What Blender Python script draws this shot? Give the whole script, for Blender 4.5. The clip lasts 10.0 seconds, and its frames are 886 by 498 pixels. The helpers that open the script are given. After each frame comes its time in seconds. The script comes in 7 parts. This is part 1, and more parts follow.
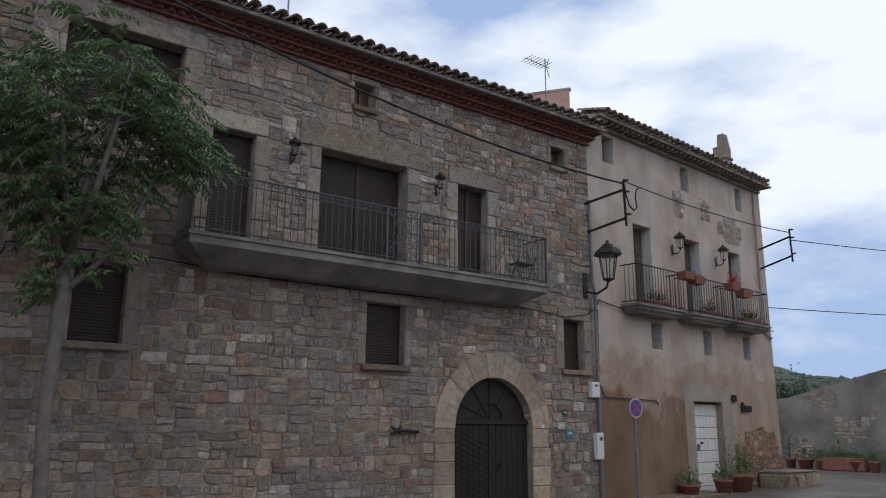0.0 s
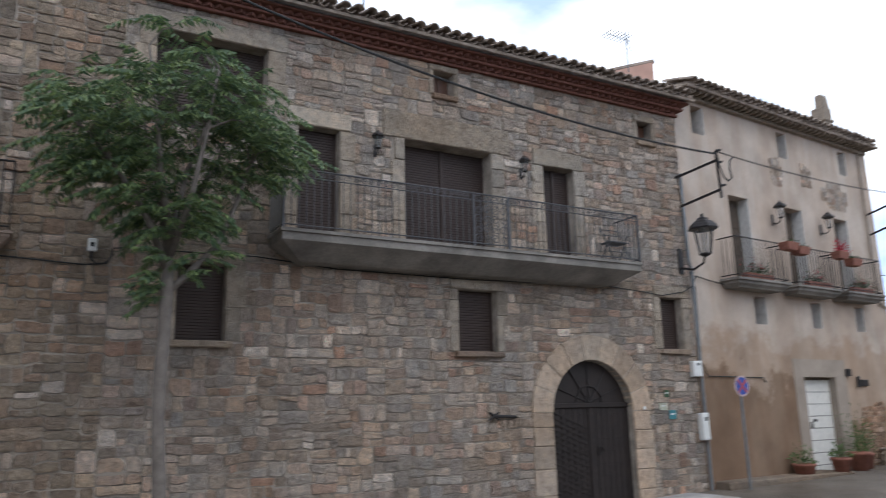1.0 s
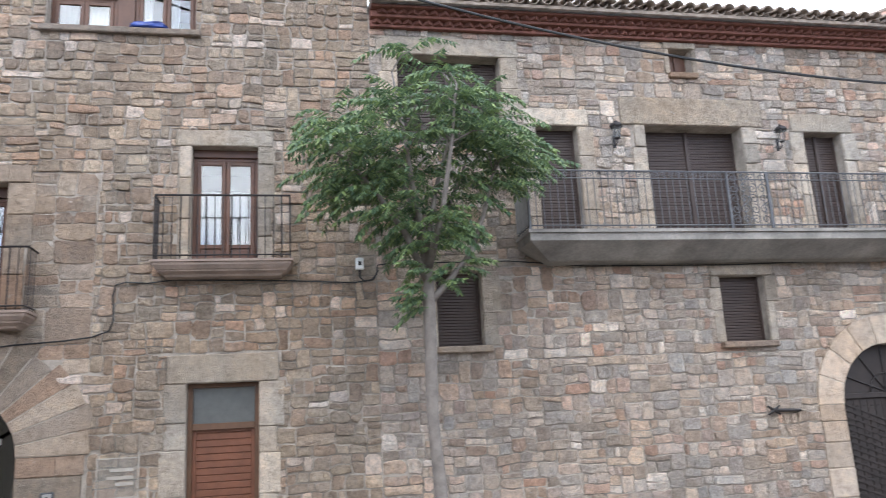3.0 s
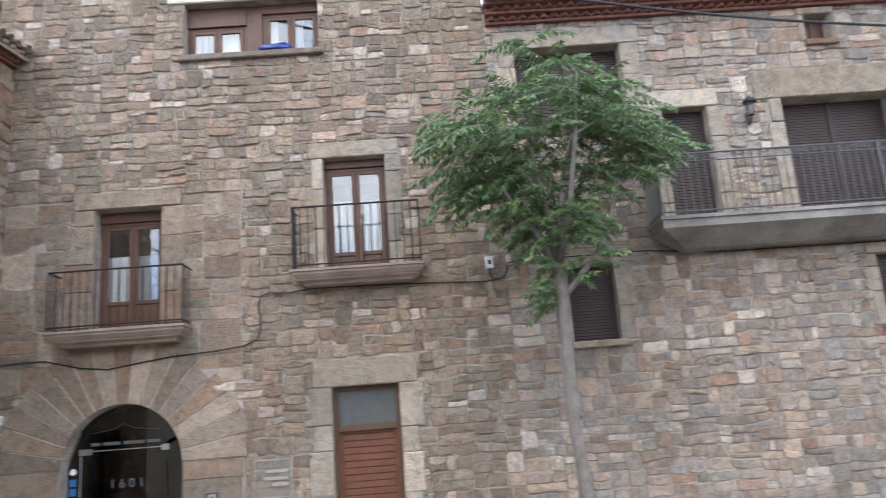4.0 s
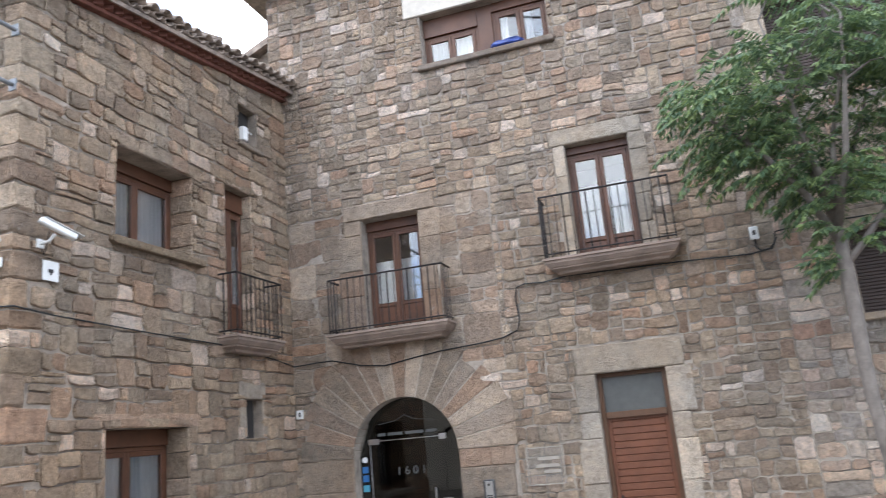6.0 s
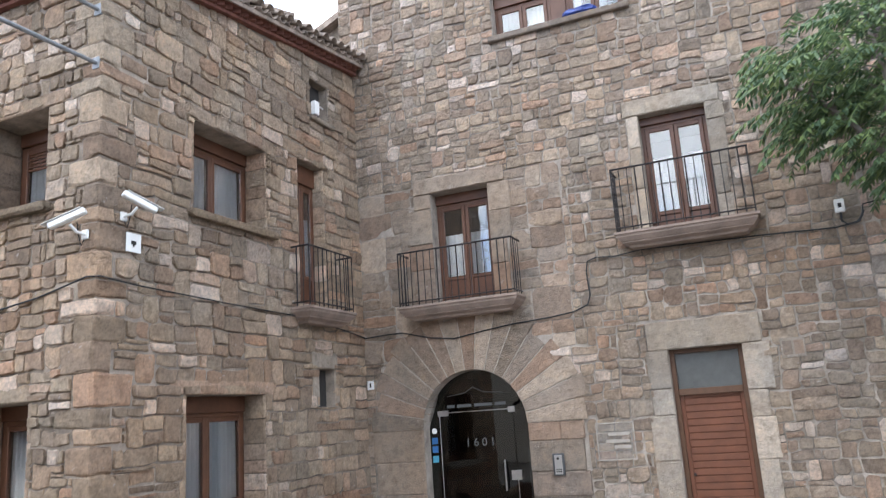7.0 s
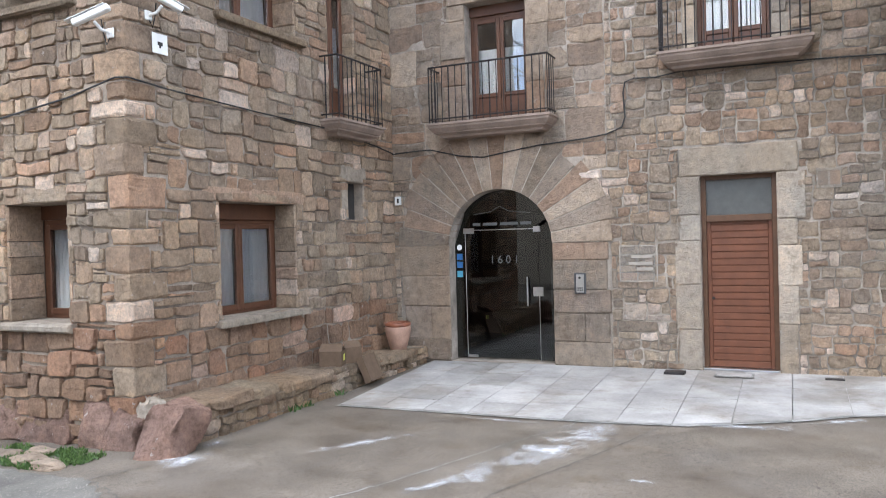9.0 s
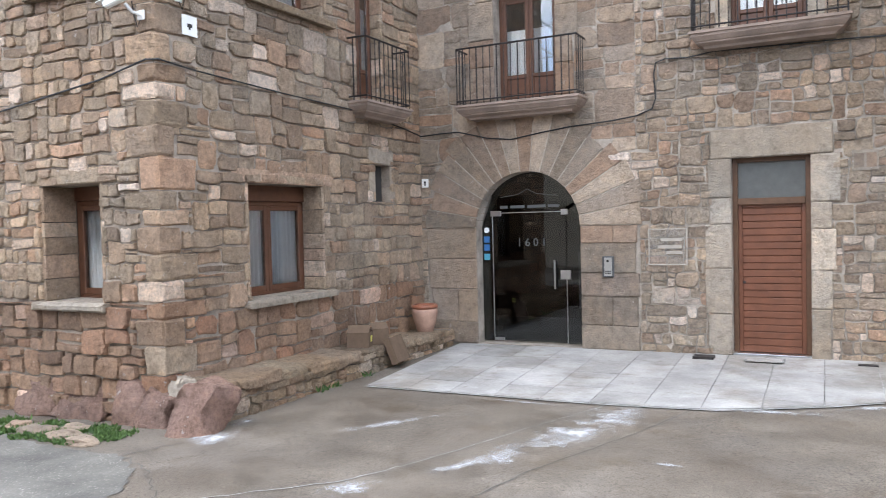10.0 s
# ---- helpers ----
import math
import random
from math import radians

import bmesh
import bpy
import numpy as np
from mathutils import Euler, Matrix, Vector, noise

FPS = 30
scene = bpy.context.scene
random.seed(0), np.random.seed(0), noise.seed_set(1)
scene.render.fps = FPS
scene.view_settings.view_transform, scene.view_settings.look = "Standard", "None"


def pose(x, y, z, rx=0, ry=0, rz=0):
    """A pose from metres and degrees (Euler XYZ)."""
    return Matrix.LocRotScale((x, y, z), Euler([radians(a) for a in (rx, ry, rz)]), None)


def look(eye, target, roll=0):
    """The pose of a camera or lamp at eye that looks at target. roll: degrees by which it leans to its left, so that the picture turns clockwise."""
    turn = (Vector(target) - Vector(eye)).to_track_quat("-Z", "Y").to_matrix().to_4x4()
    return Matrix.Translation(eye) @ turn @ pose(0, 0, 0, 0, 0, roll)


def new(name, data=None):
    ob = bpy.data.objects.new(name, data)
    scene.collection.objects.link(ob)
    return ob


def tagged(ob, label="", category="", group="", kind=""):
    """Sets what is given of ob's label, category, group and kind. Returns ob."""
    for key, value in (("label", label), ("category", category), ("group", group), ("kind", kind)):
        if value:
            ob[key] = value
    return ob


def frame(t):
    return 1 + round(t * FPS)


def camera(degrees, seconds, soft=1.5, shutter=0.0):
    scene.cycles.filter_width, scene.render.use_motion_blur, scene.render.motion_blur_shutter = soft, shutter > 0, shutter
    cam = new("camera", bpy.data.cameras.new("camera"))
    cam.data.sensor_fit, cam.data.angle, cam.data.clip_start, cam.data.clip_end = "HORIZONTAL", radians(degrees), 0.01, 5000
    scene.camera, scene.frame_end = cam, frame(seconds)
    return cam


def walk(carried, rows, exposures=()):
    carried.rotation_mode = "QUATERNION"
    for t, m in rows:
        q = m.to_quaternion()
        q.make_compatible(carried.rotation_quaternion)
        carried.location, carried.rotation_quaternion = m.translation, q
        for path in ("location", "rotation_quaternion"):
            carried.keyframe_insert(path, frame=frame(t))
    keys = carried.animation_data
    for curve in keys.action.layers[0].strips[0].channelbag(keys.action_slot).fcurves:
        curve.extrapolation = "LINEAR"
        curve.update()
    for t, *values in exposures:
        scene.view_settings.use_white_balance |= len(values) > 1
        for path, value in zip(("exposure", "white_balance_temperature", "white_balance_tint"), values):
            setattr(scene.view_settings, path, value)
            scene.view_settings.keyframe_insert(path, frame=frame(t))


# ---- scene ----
cam = camera(60.3, 10.0, 0.5, 0.6)
PATH = [
    (0, (1.579, -11.394, 1.997), (2.729, -9.821, 2.449), 0.4),
    (0.5, (1.605, -11.386, 2.001), (2.692, -9.765, 2.438), 0.1),
    (1, (1.611, -11.326, 1.955), (2.571, -9.624, 2.381), -1.4),
    (1.5, (1.572, -11.269, 1.968), (2.359, -9.478, 2.386), -2.0),
    (2, (1.533, -11.229, 2.009), (2.15, -9.376, 2.439), -2.9),
    (3.5, (1.489, -11.199, 1.982), (1.726, -9.264, 2.431), -3.3),
    (4, (1.469, -11.19, 1.998), (1.519, -9.244, 2.456), -4.3),
    (4.5, (1.454, -11.185, 2.008), (1.34, -9.243, 2.473), -4.8),
    (5, (1.439, -11.168, 2.004), (1.147, -9.247, 2.474), -4.8),
    (5.5, (1.426, -11.156, 2.02), (0.988, -9.263, 2.495), -5.3),
    (6, (1.411, -11.154, 2.016), (0.829, -9.301, 2.494), -5.3),
    (7.5, (1.388, -11.108, 1.985), (0.575, -9.309, 2.309), -3.5),
    (8, (1.347, -11.096, 1.951), (0.512, -9.283, 2.084), -2.9),
    (8.5, (1.325, -11.094, 1.923), (0.462, -9.291, 1.963), -1.8),
    (9, (1.28, -11.087, 1.925), (0.426, -9.278, 1.899), -1.6),
    (9.5, (1.234, -11.083, 1.912), (0.369, -9.281, 1.853), -1.9),
    (10, (1.262, -11.082, 1.908), (0.346, -9.305, 1.841), -1.4),
]
EXPOSURES = [(0.0, -0.88, 6120, 10), (0.5, -0.71, 6200, 10), (1.0, -0.13, 6150, 10), (1.5, 0.47, 6080, 10), (2.0, 0.97, 6080, 10), (3.5, 1.2, 6090, 10), (4.0, 1.14, 6080, 10), (5.0, 1.12, 6080, 10), (6.0, 1.16, 6080, 10), (7.5, 1.24, 6090, 10), (10.0, 1.38, 6130, 10)]
walk(cam, [(t, look(eye, target, roll)) for t, eye, target, roll in PATH], EXPOSURES)

# ---- world and sun ----
SUN_ELEVATION, SUN_ROTATION = 52.0, 200.0
world = bpy.data.worlds.new("sky")
scene.world = world
world.use_nodes = True
wn, wl = world.node_tree.nodes, world.node_tree.links
wn.clear()
w_out, w_bg = wn.new("ShaderNodeOutputWorld"), wn.new("ShaderNodeBackground")
w_sky = wn.new("ShaderNodeTexSky")
w_sky.sky_type, w_sky.sun_disc = "NISHITA", False
w_sky.sun_elevation, w_sky.sun_rotation = radians(SUN_ELEVATION), radians(SUN_ROTATION)
w_co, w_map = wn.new("ShaderNodeTexCoord"), wn.new("ShaderNodeMapping")
w_map.inputs["Scale"].default_value = (1.3, 1.3, 3.2)
w_map.inputs["Location"].default_value = (0.35, 0.2, 1.4)
w_noise = wn.new("ShaderNodeTexNoise")
w_noise.inputs["Scale"].default_value, w_noise.inputs["Detail"].default_value = 2.6, 9.0
w_noise.inputs["Roughness"].default_value = 0.5
w_ramp = wn.new("ShaderNodeValToRGB")
w_ramp.color_ramp.elements[0].position, w_ramp.color_ramp.elements[1].position = 0.38, 0.58
w_mix = wn.new("ShaderNodeMix")
w_mix.data_type = "RGBA"
w_mix.inputs["B"].default_value = (14.5, 14.8, 15.2, 1)
w_blue = wn.new("ShaderNodeMix")
w_blue.data_type = "RGBA"
w_blue.inputs["Factor"].default_value = 0.8
w_blue.inputs["B"].default_value = (7.0, 9.0, 13.0, 1)
wl.new(w_co.outputs["Generated"], w_map.inputs["Vector"])
wl.new(w_map.outputs["Vector"], w_noise.inputs["Vector"])
w_sep, w_low, w_sum = wn.new("ShaderNodeSeparateXYZ"), wn.new("ShaderNodeMapRange"), wn.new("ShaderNodeMath")
w_low.inputs["From Min"].default_value, w_low.inputs["From Max"].default_value = 0.08, 0.26
w_low.inputs["To Min"].default_value, w_low.inputs["To Max"].default_value = -0.13, 0.02
w_sum.operation = "ADD"
wl.new(w_co.outputs["Generated"], w_sep.inputs[0])
wl.new(w_sep.outputs["Z"], w_low.inputs["Value"])
wl.new(w_noise.outputs["Fac"], w_sum.inputs[0])
wl.new(w_low.outputs["Result"], w_sum.inputs[1])
wl.new(w_sum.outputs[0], w_ramp.inputs["Fac"])
wl.new(w_ramp.outputs["Color"], w_mix.inputs["Factor"])
wl.new(w_sky.outputs["Color"], w_blue.inputs["A"])
wl.new(w_blue.outputs["Result"], w_mix.inputs["A"])
wl.new(w_mix.outputs["Result"], w_bg.inputs["Color"])
wl.new(w_bg.outputs["Background"], w_out.inputs["Surface"])
w_bg.inputs["Strength"].default_value = 0.12
sun = new("sun", bpy.data.lights.new("sun", "SUN"))
sun.data.energy, sun.data.angle, sun.data.color = 0.55, radians(25), (1.0, 0.95, 0.88)
sun.matrix_world = look((-6, -16, 21), (0, 0, 0))


# ---- materials ----
def nodes_of(mat):
    return mat.node_tree.nodes, mat.node_tree.links


def ramp_node(ns, stops):
    r = ns.new("ShaderNodeValToRGB")
    e = r.color_ramp.elements
    while len(e) < len(stops):
        e.new(0.5)
    for k, (p, c) in zip(e, stops):
        k.position, k.color = p, (*c, 1)
    return r


def noise_node(ns, ls, co, scale, detail=5.0, rough=0.6):
    n = ns.new("ShaderNodeTexNoise")
    n.inputs["Scale"].default_value, n.inputs["Detail"].default_value, n.inputs["Roughness"].default_value = scale, detail, rough
    ls.new(co, n.inputs["Vector"])
    return n.outputs["Fac"]


def mix_node(ns, ls, kind, fac, a, b):
    m = ns.new("ShaderNodeMix")
    m.data_type, m.blend_type = "RGBA", kind
    for key, v in (("Factor", fac), ("A", a), ("B", b)):
        if isinstance(v, bpy.types.NodeSocket):
            ls.new(v, m.inputs[key])
        else:
            m.inputs[key].default_value = v if key == "Factor" else (*v, 1)
    return m.outputs["Result"]


def plain(name, color, rough=0.6, metal=0.0, vary=0.18, scale=9.0, bump=0.0, bump_scale=60.0, spec=0.4, fine=45.0):
    """Principled surface with variation at two scales and fine relief."""
    mat = bpy.data.materials.new(name)
    mat.use_nodes = True
    ns, ls = nodes_of(mat)
    b = ns["Principled BSDF"]
    b.inputs["Roughness"].default_value, b.inputs["Metallic"].default_value = rough, metal
    b.inputs["Specular IOR Level"].default_value = spec
    geo = ns.new("ShaderNodeNewGeometry").outputs["Position"]
    big, small = noise_node(ns, ls, geo, scale), noise_node(ns, ls, geo, fine, 3.0)
    lo, hi = [c * (1 - vary) for c in color], [min(1, c * (1 + vary)) for c in color]
    r1 = ramp_node(ns, [(0.3, lo), (0.7, hi)])
    ls.new(big, r1.inputs["Fac"])
    r2 = ramp_node(ns, [(0.25, (1 - vary * 0.7,) * 3), (0.75, (1.0, 1.0, 1.0))])
    ls.new(small, r2.inputs["Fac"])
    ls.new(mix_node(ns, ls, "MULTIPLY", 1.0, r1.outputs["Color"], r2.outputs["Color"]), b.inputs["Base Color"])
    if bump:
        bn = ns.new("ShaderNodeBump")
        bn.inputs["Strength"].default_value, bn.inputs["Distance"].default_value = bump, 0.01
        ls.new(noise_node(ns, ls, geo, bump_scale, 6.0), bn.inputs["Height"])
        ls.new(bn.outputs["Normal"], b.inputs["Normal"])
    return mat


def stone_material(name, stops, tint=(1.0, 1.05, 1.13), rough=0.9, grime=0.3, coarse=1.0):
    """Sandstone whose hue changes from piece to piece, with blotches, lichen and pitted relief."""
    mat = bpy.data.materials.new(name)
    mat.use_nodes = True
    ns, ls = nodes_of(mat)
    b = ns["Principled BSDF"]
    b.inputs["Roughness"].default_value, b.inputs["Specular IOR Level"].default_value = rough, 0.2
    info, geo = ns.new("ShaderNodeObjectInfo"), ns.new("ShaderNodeNewGeometry")
    add = ns.new("ShaderNodeMath")
    add.operation = "ADD"
    ls.new(info.outputs["Random"], add.inputs[0])
    ls.new(geo.outputs["Random Per Island"], add.inputs[1])
    wrap = ns.new("ShaderNodeMath")
    wrap.operation = "FRACT"
    ls.new(add.outputs[0], wrap.inputs[0])
    r = ramp_node(ns, stops)
    r.color_ramp.interpolation = "LINEAR"
    ls.new(wrap.outputs[0], r.inputs["Fac"])
    p = geo.outputs["Position"]
    again = ns.new("ShaderNodeMath")
    again.operation = "MULTIPLY"
    ls.new(wrap.outputs[0], again.inputs[0])
    again.inputs[1].default_value = 37.0
    again_f = ns.new("ShaderNodeMath")
    again_f.operation = "FRACT"
    ls.new(again.outputs[0], again_f.inputs[0])
    tone = ramp_node(ns, [(0.0, (0.77, 0.77, 0.77)), (0.5, (0.99, 0.99, 0.99)), (0.88, (1.1, 1.1, 1.1)), (1.0, (1.36, 1.35, 1.33))])
    ls.new(again_f.outputs[0], tone.inputs["Fac"])
    hue = mix_node(ns, ls, "MULTIPLY", 1.0, r.outputs["Color"], tone.outputs["Color"])
    blotch = ramp_node(ns, [(0.3, (0.6, 0.58, 0.55)), (0.5, (1, 1, 1)), (0.7, (1.27, 1.21, 1.12))])
    ls.new(noise_node(ns, ls, p, 8.0, 7.0, 0.68), blotch.inputs["Fac"])
    c = mix_node(ns, ls, "MULTIPLY", 0.85, hue, blotch.outputs["Color"])
    grain = ramp_node(ns, [(0.34, (0.5, 0.48, 0.46)), (0.5, (1.0, 1.0, 1.0)), (0.68, (1.42, 1.4, 1.36))])
    ls.new(noise_node(ns, ls, p, 27.0, 7.0, 0.72), grain.inputs["Fac"])
    c = mix_node(ns, ls, "MULTIPLY", 0.5 * coarse, c, grain.outputs["Color"])
    pits = ramp_node(ns, [(0.34, (0.5, 0.48, 0.46)), (0.42, (1, 1, 1)), (0.6, (1, 1, 1)), (0.68, (1.4, 1.38, 1.35))])
    ls.new(noise_node(ns, ls, p, 22.0, 6.0, 0.75), pits.inputs["Fac"])
    c = mix_node(ns, ls, "MULTIPLY", 0.4 * coarse, c, pits.outputs["Color"])
    wide = ramp_node(ns, [(0.35, (1 - grime,) * 3), (0.62, (1, 1, 1))])
    ls.new(noise_node(ns, ls, p, 0.55, 5.0, 0.6), wide.inputs["Fac"])
    c = mix_node(ns, ls, "MULTIPLY", 0.6, c, wide.outputs["Color"])
    c = mix_node(ns, ls, "MULTIPLY", 1.0, c, tint)
    drift = ramp_node(ns, [(0.36, (0.98, 1.0, 1.03)), (0.64, (1.06, 0.985, 0.92))])
    ls.new(noise_node(ns, ls, p, 0.7, 4.0, 0.6), drift.inputs["Fac"])
    c = mix_node(ns, ls, "MULTIPLY", 1.0, c, drift.outputs["Color"])
    splash = ramp_node(ns, [(0.635, (0, 0, 0)), (0.67, (0.6 * coarse,) * 3)])
    ls.new(noise_node(ns, ls, p, 10.0, 8.0, 0.72), splash.inputs["Fac"])
    c = mix_node(ns, ls, "MIX", splash.outputs["Color"], c, (0.62, 0.57, 0.52))
    ls.new(c, b.inputs["Base Color"])
    bn = ns.new("ShaderNodeBump")
    bn.inputs["Strength"].default_value, bn.inputs["Distance"].default_value = 0.35 + 0.65 * coarse, 0.06
    hsum = ns.new("ShaderNodeMath")
    hsum.operation = "ADD"
    ls.new(noise_node(ns, ls, p, 14.0, 8.0, 0.7), hsum.inputs[0])
    ls.new(noise_node(ns, ls, p, 70.0, 4.0, 0.7), hsum.inputs[1])
    hbig = ns.new("ShaderNodeMath")
    hbig.operation = "MULTIPLY_ADD"
    ls.new(noise_node(ns, ls, p, 6.0, 4.0, 0.6), hbig.inputs[0])
    hbig.inputs[1].default_value = 1.1
    ls.new(hsum.outputs[0], hbig.inputs[2])
    ls.new(hbig.outputs[0], bn.inputs["Height"])
    ls.new(bn.outputs["Normal"], b.inputs["Normal"])
    return mat


RUBBLE = [(0.0, (0.33, 0.26, 0.205)), (0.14, (0.42, 0.335, 0.26)), (0.28, (0.37, 0.305, 0.24)), (0.4, (0.48, 0.385, 0.29)),
          (0.52, (0.38, 0.275, 0.205)), (0.66, (0.355, 0.295, 0.235)), (0.78, (0.44, 0.35, 0.265)), (0.86, (0.46, 0.315, 0.23)), (0.91, (0.53, 0.44, 0.36)), (0.95, (0.64, 0.53, 0.45)), (1.0, (0.7, 0.6, 0.52))]
GREY_RUBBLE = [(0.0, (0.38, 0.315, 0.25)), (0.15, (0.46, 0.38, 0.305)), (0.3, (0.39, 0.355, 0.31)), (0.45, (0.51, 0.41, 0.31)),
               (0.58, (0.40, 0.295, 0.22)), (0.7, (0.42, 0.385, 0.34)), (0.8, (0.47, 0.31, 0.225)), (0.9, (0.54, 0.46, 0.375)), (1.0, (0.68, 0.60, 0.51))]
DRESSED = [(0.0, (0.39, 0.335, 0.275)), (0.3, (0.47, 0.385, 0.30)), (0.5, (0.40, 0.345, 0.29)), (0.7, (0.46, 0.325, 0.235)), (0.85, (0.44, 0.375, 0.305)), (1.0, (0.54, 0.46, 0.375))]
m_rubble = stone_material("rubble_sandstone", RUBBLE, tint=(1.1, 1.11, 1.12))
m_grey_rubble = stone_material("grey_rubble_sandstone", GREY_RUBBLE, tint=(1.17, 1.18, 1.23))
m_red_rubble = stone_material("red_rubble_sandstone", RUBBLE, tint=(1.02, 0.86, 0.77), grime=0.4)
m_warm_rubble = stone_material("warm_rubble_sandstone", RUBBLE, tint=(1.17, 1.14, 1.09))
m_dressed = stone_material("dressed_sandstone", DRESSED, tint=(0.80, 0.78, 0.77), grime=0.45, coarse=0.55)
m_mortar = plain("lime_mortar", (0.37, 0.32, 0.27), 0.95, vary=0.45, scale=3.0, bump=0.8, bump_scale=40.0, spec=0.1)

m_brown_mortar = plain("brown_earth_mortar", (0.32, 0.265, 0.215), 0.95, vary=0.45, scale=3.0, bump=0.9, bump_scale=40.0, spec=0.1)
m_mossy_rubble = stone_material("mossy_ledge_sandstone", RUBBLE, tint=(0.94, 0.9, 0.82), grime=0.45)


def render_material():
    """Old ochre lime render: rain streaks, rising damp with its own ragged edge, bare grey patches."""
    mat = plain("old_lime_render", (0.54, 0.46, 0.39), 0.95, vary=0.16, scale=1.2, bump=0.4, bump_scale=25.0, spec=0.1)
    ns, ls = nodes_of(mat)
    b = ns["Principled BSDF"]
    old = b.inputs["Base Color"].links[0].from_socket
    p = ns.new("ShaderNodeNewGeometry").outputs["Position"]
    sep = ns.new("ShaderNodeSeparateXYZ")
    ls.new(p, sep.inputs[0])
    stretch = ns.new("ShaderNodeMapping")
    stretch.inputs["Scale"].default_value = (0.9, 0.9, 0.22)
    ls.new(p, stretch.inputs["Vector"])
    streak = ramp_node(ns, [(0.42, (0.70, 0.55, 0.44)), (0.6, (1, 1, 1))])
    ls.new(noise_node(ns, ls, stretch.outputs["Vector"], 1.6, 6.0), streak.inputs["Fac"])
    c = mix_node(ns, ls, "MULTIPLY", 0.4, old, streak.outputs["Color"])
    low = ns.new("ShaderNodeMath")
    low.operation = "MULTIPLY_ADD"
    ls.new(noise_node(ns, ls, p, 0.9, 9.0, 0.68), low.inputs[0])
    low.inputs[1].default_value = 3.6
    ls.new(sep.outputs["Z"], low.inputs[2])
    damp = ramp_node(ns, [(0.5, (0.9, 0.9, 0.9)), (0.54, (0, 0, 0))])
    div = ns.new("ShaderNodeMath")
    div.operation = "DIVIDE"
    ls.new(low.outputs[0], div.inputs[0])
    div.inputs[1].default_value = 10.0
    ls.new(div.outputs[0], damp.inputs["Fac"])
    stain = mix_node(ns, ls, "MULTIPLY", 1.0, c, (0.78, 0.70, 0.625))
    c = mix_node(ns, ls, "MIX", damp.outputs["Color"], c, stain)
    lean = ns.new("ShaderNodeMath")
    lean.operation = "MULTIPLY_ADD"
    ls.new(sep.outputs["X"], lean.inputs[0])
    lean.inputs[1].default_value = 0.022
    ls.new(div.outputs[0], lean.inputs[2])
    deep = ramp_node(ns, [(0.775, (0.95, 0.95, 0.95)), (0.805, (0, 0, 0))])
    ls.new(lean.outputs[0], deep.inputs["Fac"])
    c = mix_node(ns, ls, "MIX", deep.outputs["Color"], c, mix_node(ns, ls, "MULTIPLY", 1.0, c, (0.56, 0.50, 0.45)))
    ls.new(c, b.inputs["Base Color"])
    return mat


m_render = render_material()


# ---- building helpers ----
def part(name, bm, material, parent=None, label="", smooth=False):
    """Links a bmesh as one mesh object, under parent where one is given."""
    me = bpy.data.meshes.new(name)
    bmesh.ops.recalc_face_normals(bm, faces=bm.faces)
    bm.to_mesh(me)
    bm.free()
    if smooth:
        me.polygons.foreach_set("use_smooth", [True] * len(me.polygons))
    me.materials.append(material)
    ob = new(name, me)
    if parent is not None:
        ob.parent = parent
    if label:
        ob["label"] = label
    return ob


def base(name, m, label, category, group="", kind=""):
    """The Empty that carries a thing."""
    ob = new(name)
    ob.matrix_world = m
    ob.empty_display_size = 0.1
    return tagged(ob, label, category, group, kind)


def box(bm, x0, x1, y0, y1, z0, z1, bevel=0.0, jitter=0.0):
    made = bmesh.ops.create_cube(bm, size=1.0, matrix=Matrix.LocRotScale(((x0 + x1) / 2, (y0 + y1) / 2, (z0 + z1) / 2), None, (abs(x1 - x0), abs(y1 - y0), abs(z1 - z0))))
    vs = made["verts"]
    if bevel:
        es = {e for v in vs for e in v.link_edges}
        out = bmesh.ops.bevel(bm, geom=list(es), offset=bevel, segments=1, affect="EDGES", profile=0.5)
        vs = out["verts"]
    if jitter:
        for v in vs:
            v.co += Vector([random.uniform(-jitter, jitter) for _ in range(3)])
    return vs


def box_bm(*a, **k):
    bm = bmesh.new()
    box(bm, *a, **k)
    return bm


def tube(bm, pts, radii, n=8, cap=True):
    """A round bar swept along points."""
    pts = [Vector(p) for p in pts]
    if not isinstance(radii, (list, tuple)):
        radii = [radii] * len(pts)
    rings, side = [], None
    for k, p in enumerate(pts):
        d = (pts[min(k + 1, len(pts) - 1)] - pts[max(k - 1, 0)]).normalized()
        if side is None:
            side = d.orthogonal().normalized()
        side = (side - d * side.dot(d)).normalized()
        up = d.cross(side)
        rings.append([bm.verts.new(p + (side * math.cos(2 * math.pi * j / n) + up * math.sin(2 * math.pi * j / n)) * radii[k]) for j in range(n)])
    for a, b in zip(rings, rings[1:]):
        for j in range(n):
            bm.faces.new((a[j], a[(j + 1) % n], b[(j + 1) % n], b[j]))
    if cap:
        bm.faces.new(rings[0][::-1])
        bm.faces.new(rings[-1])
    return bm


def tube_bm(*a, **k):
    return tube(bmesh.new(), *a, **k)


def lathe(profile, n=24):
    """A turned form from (radius, height) pairs."""
    bm = bmesh.new()
    rings = [[bm.verts.new((r * math.cos(2 * math.pi * j / n), r * math.sin(2 * math.pi * j / n), z)) for j in range(n)] for r, z in profile]
    for a, b in zip(rings, rings[1:]):
        for j in range(n):
            bm.faces.new((a[j], a[(j + 1) % n], b[(j + 1) % n], b[j]))
    bm.faces.new(rings[0][::-1])
    bm.faces.new(rings[-1])
    return bm


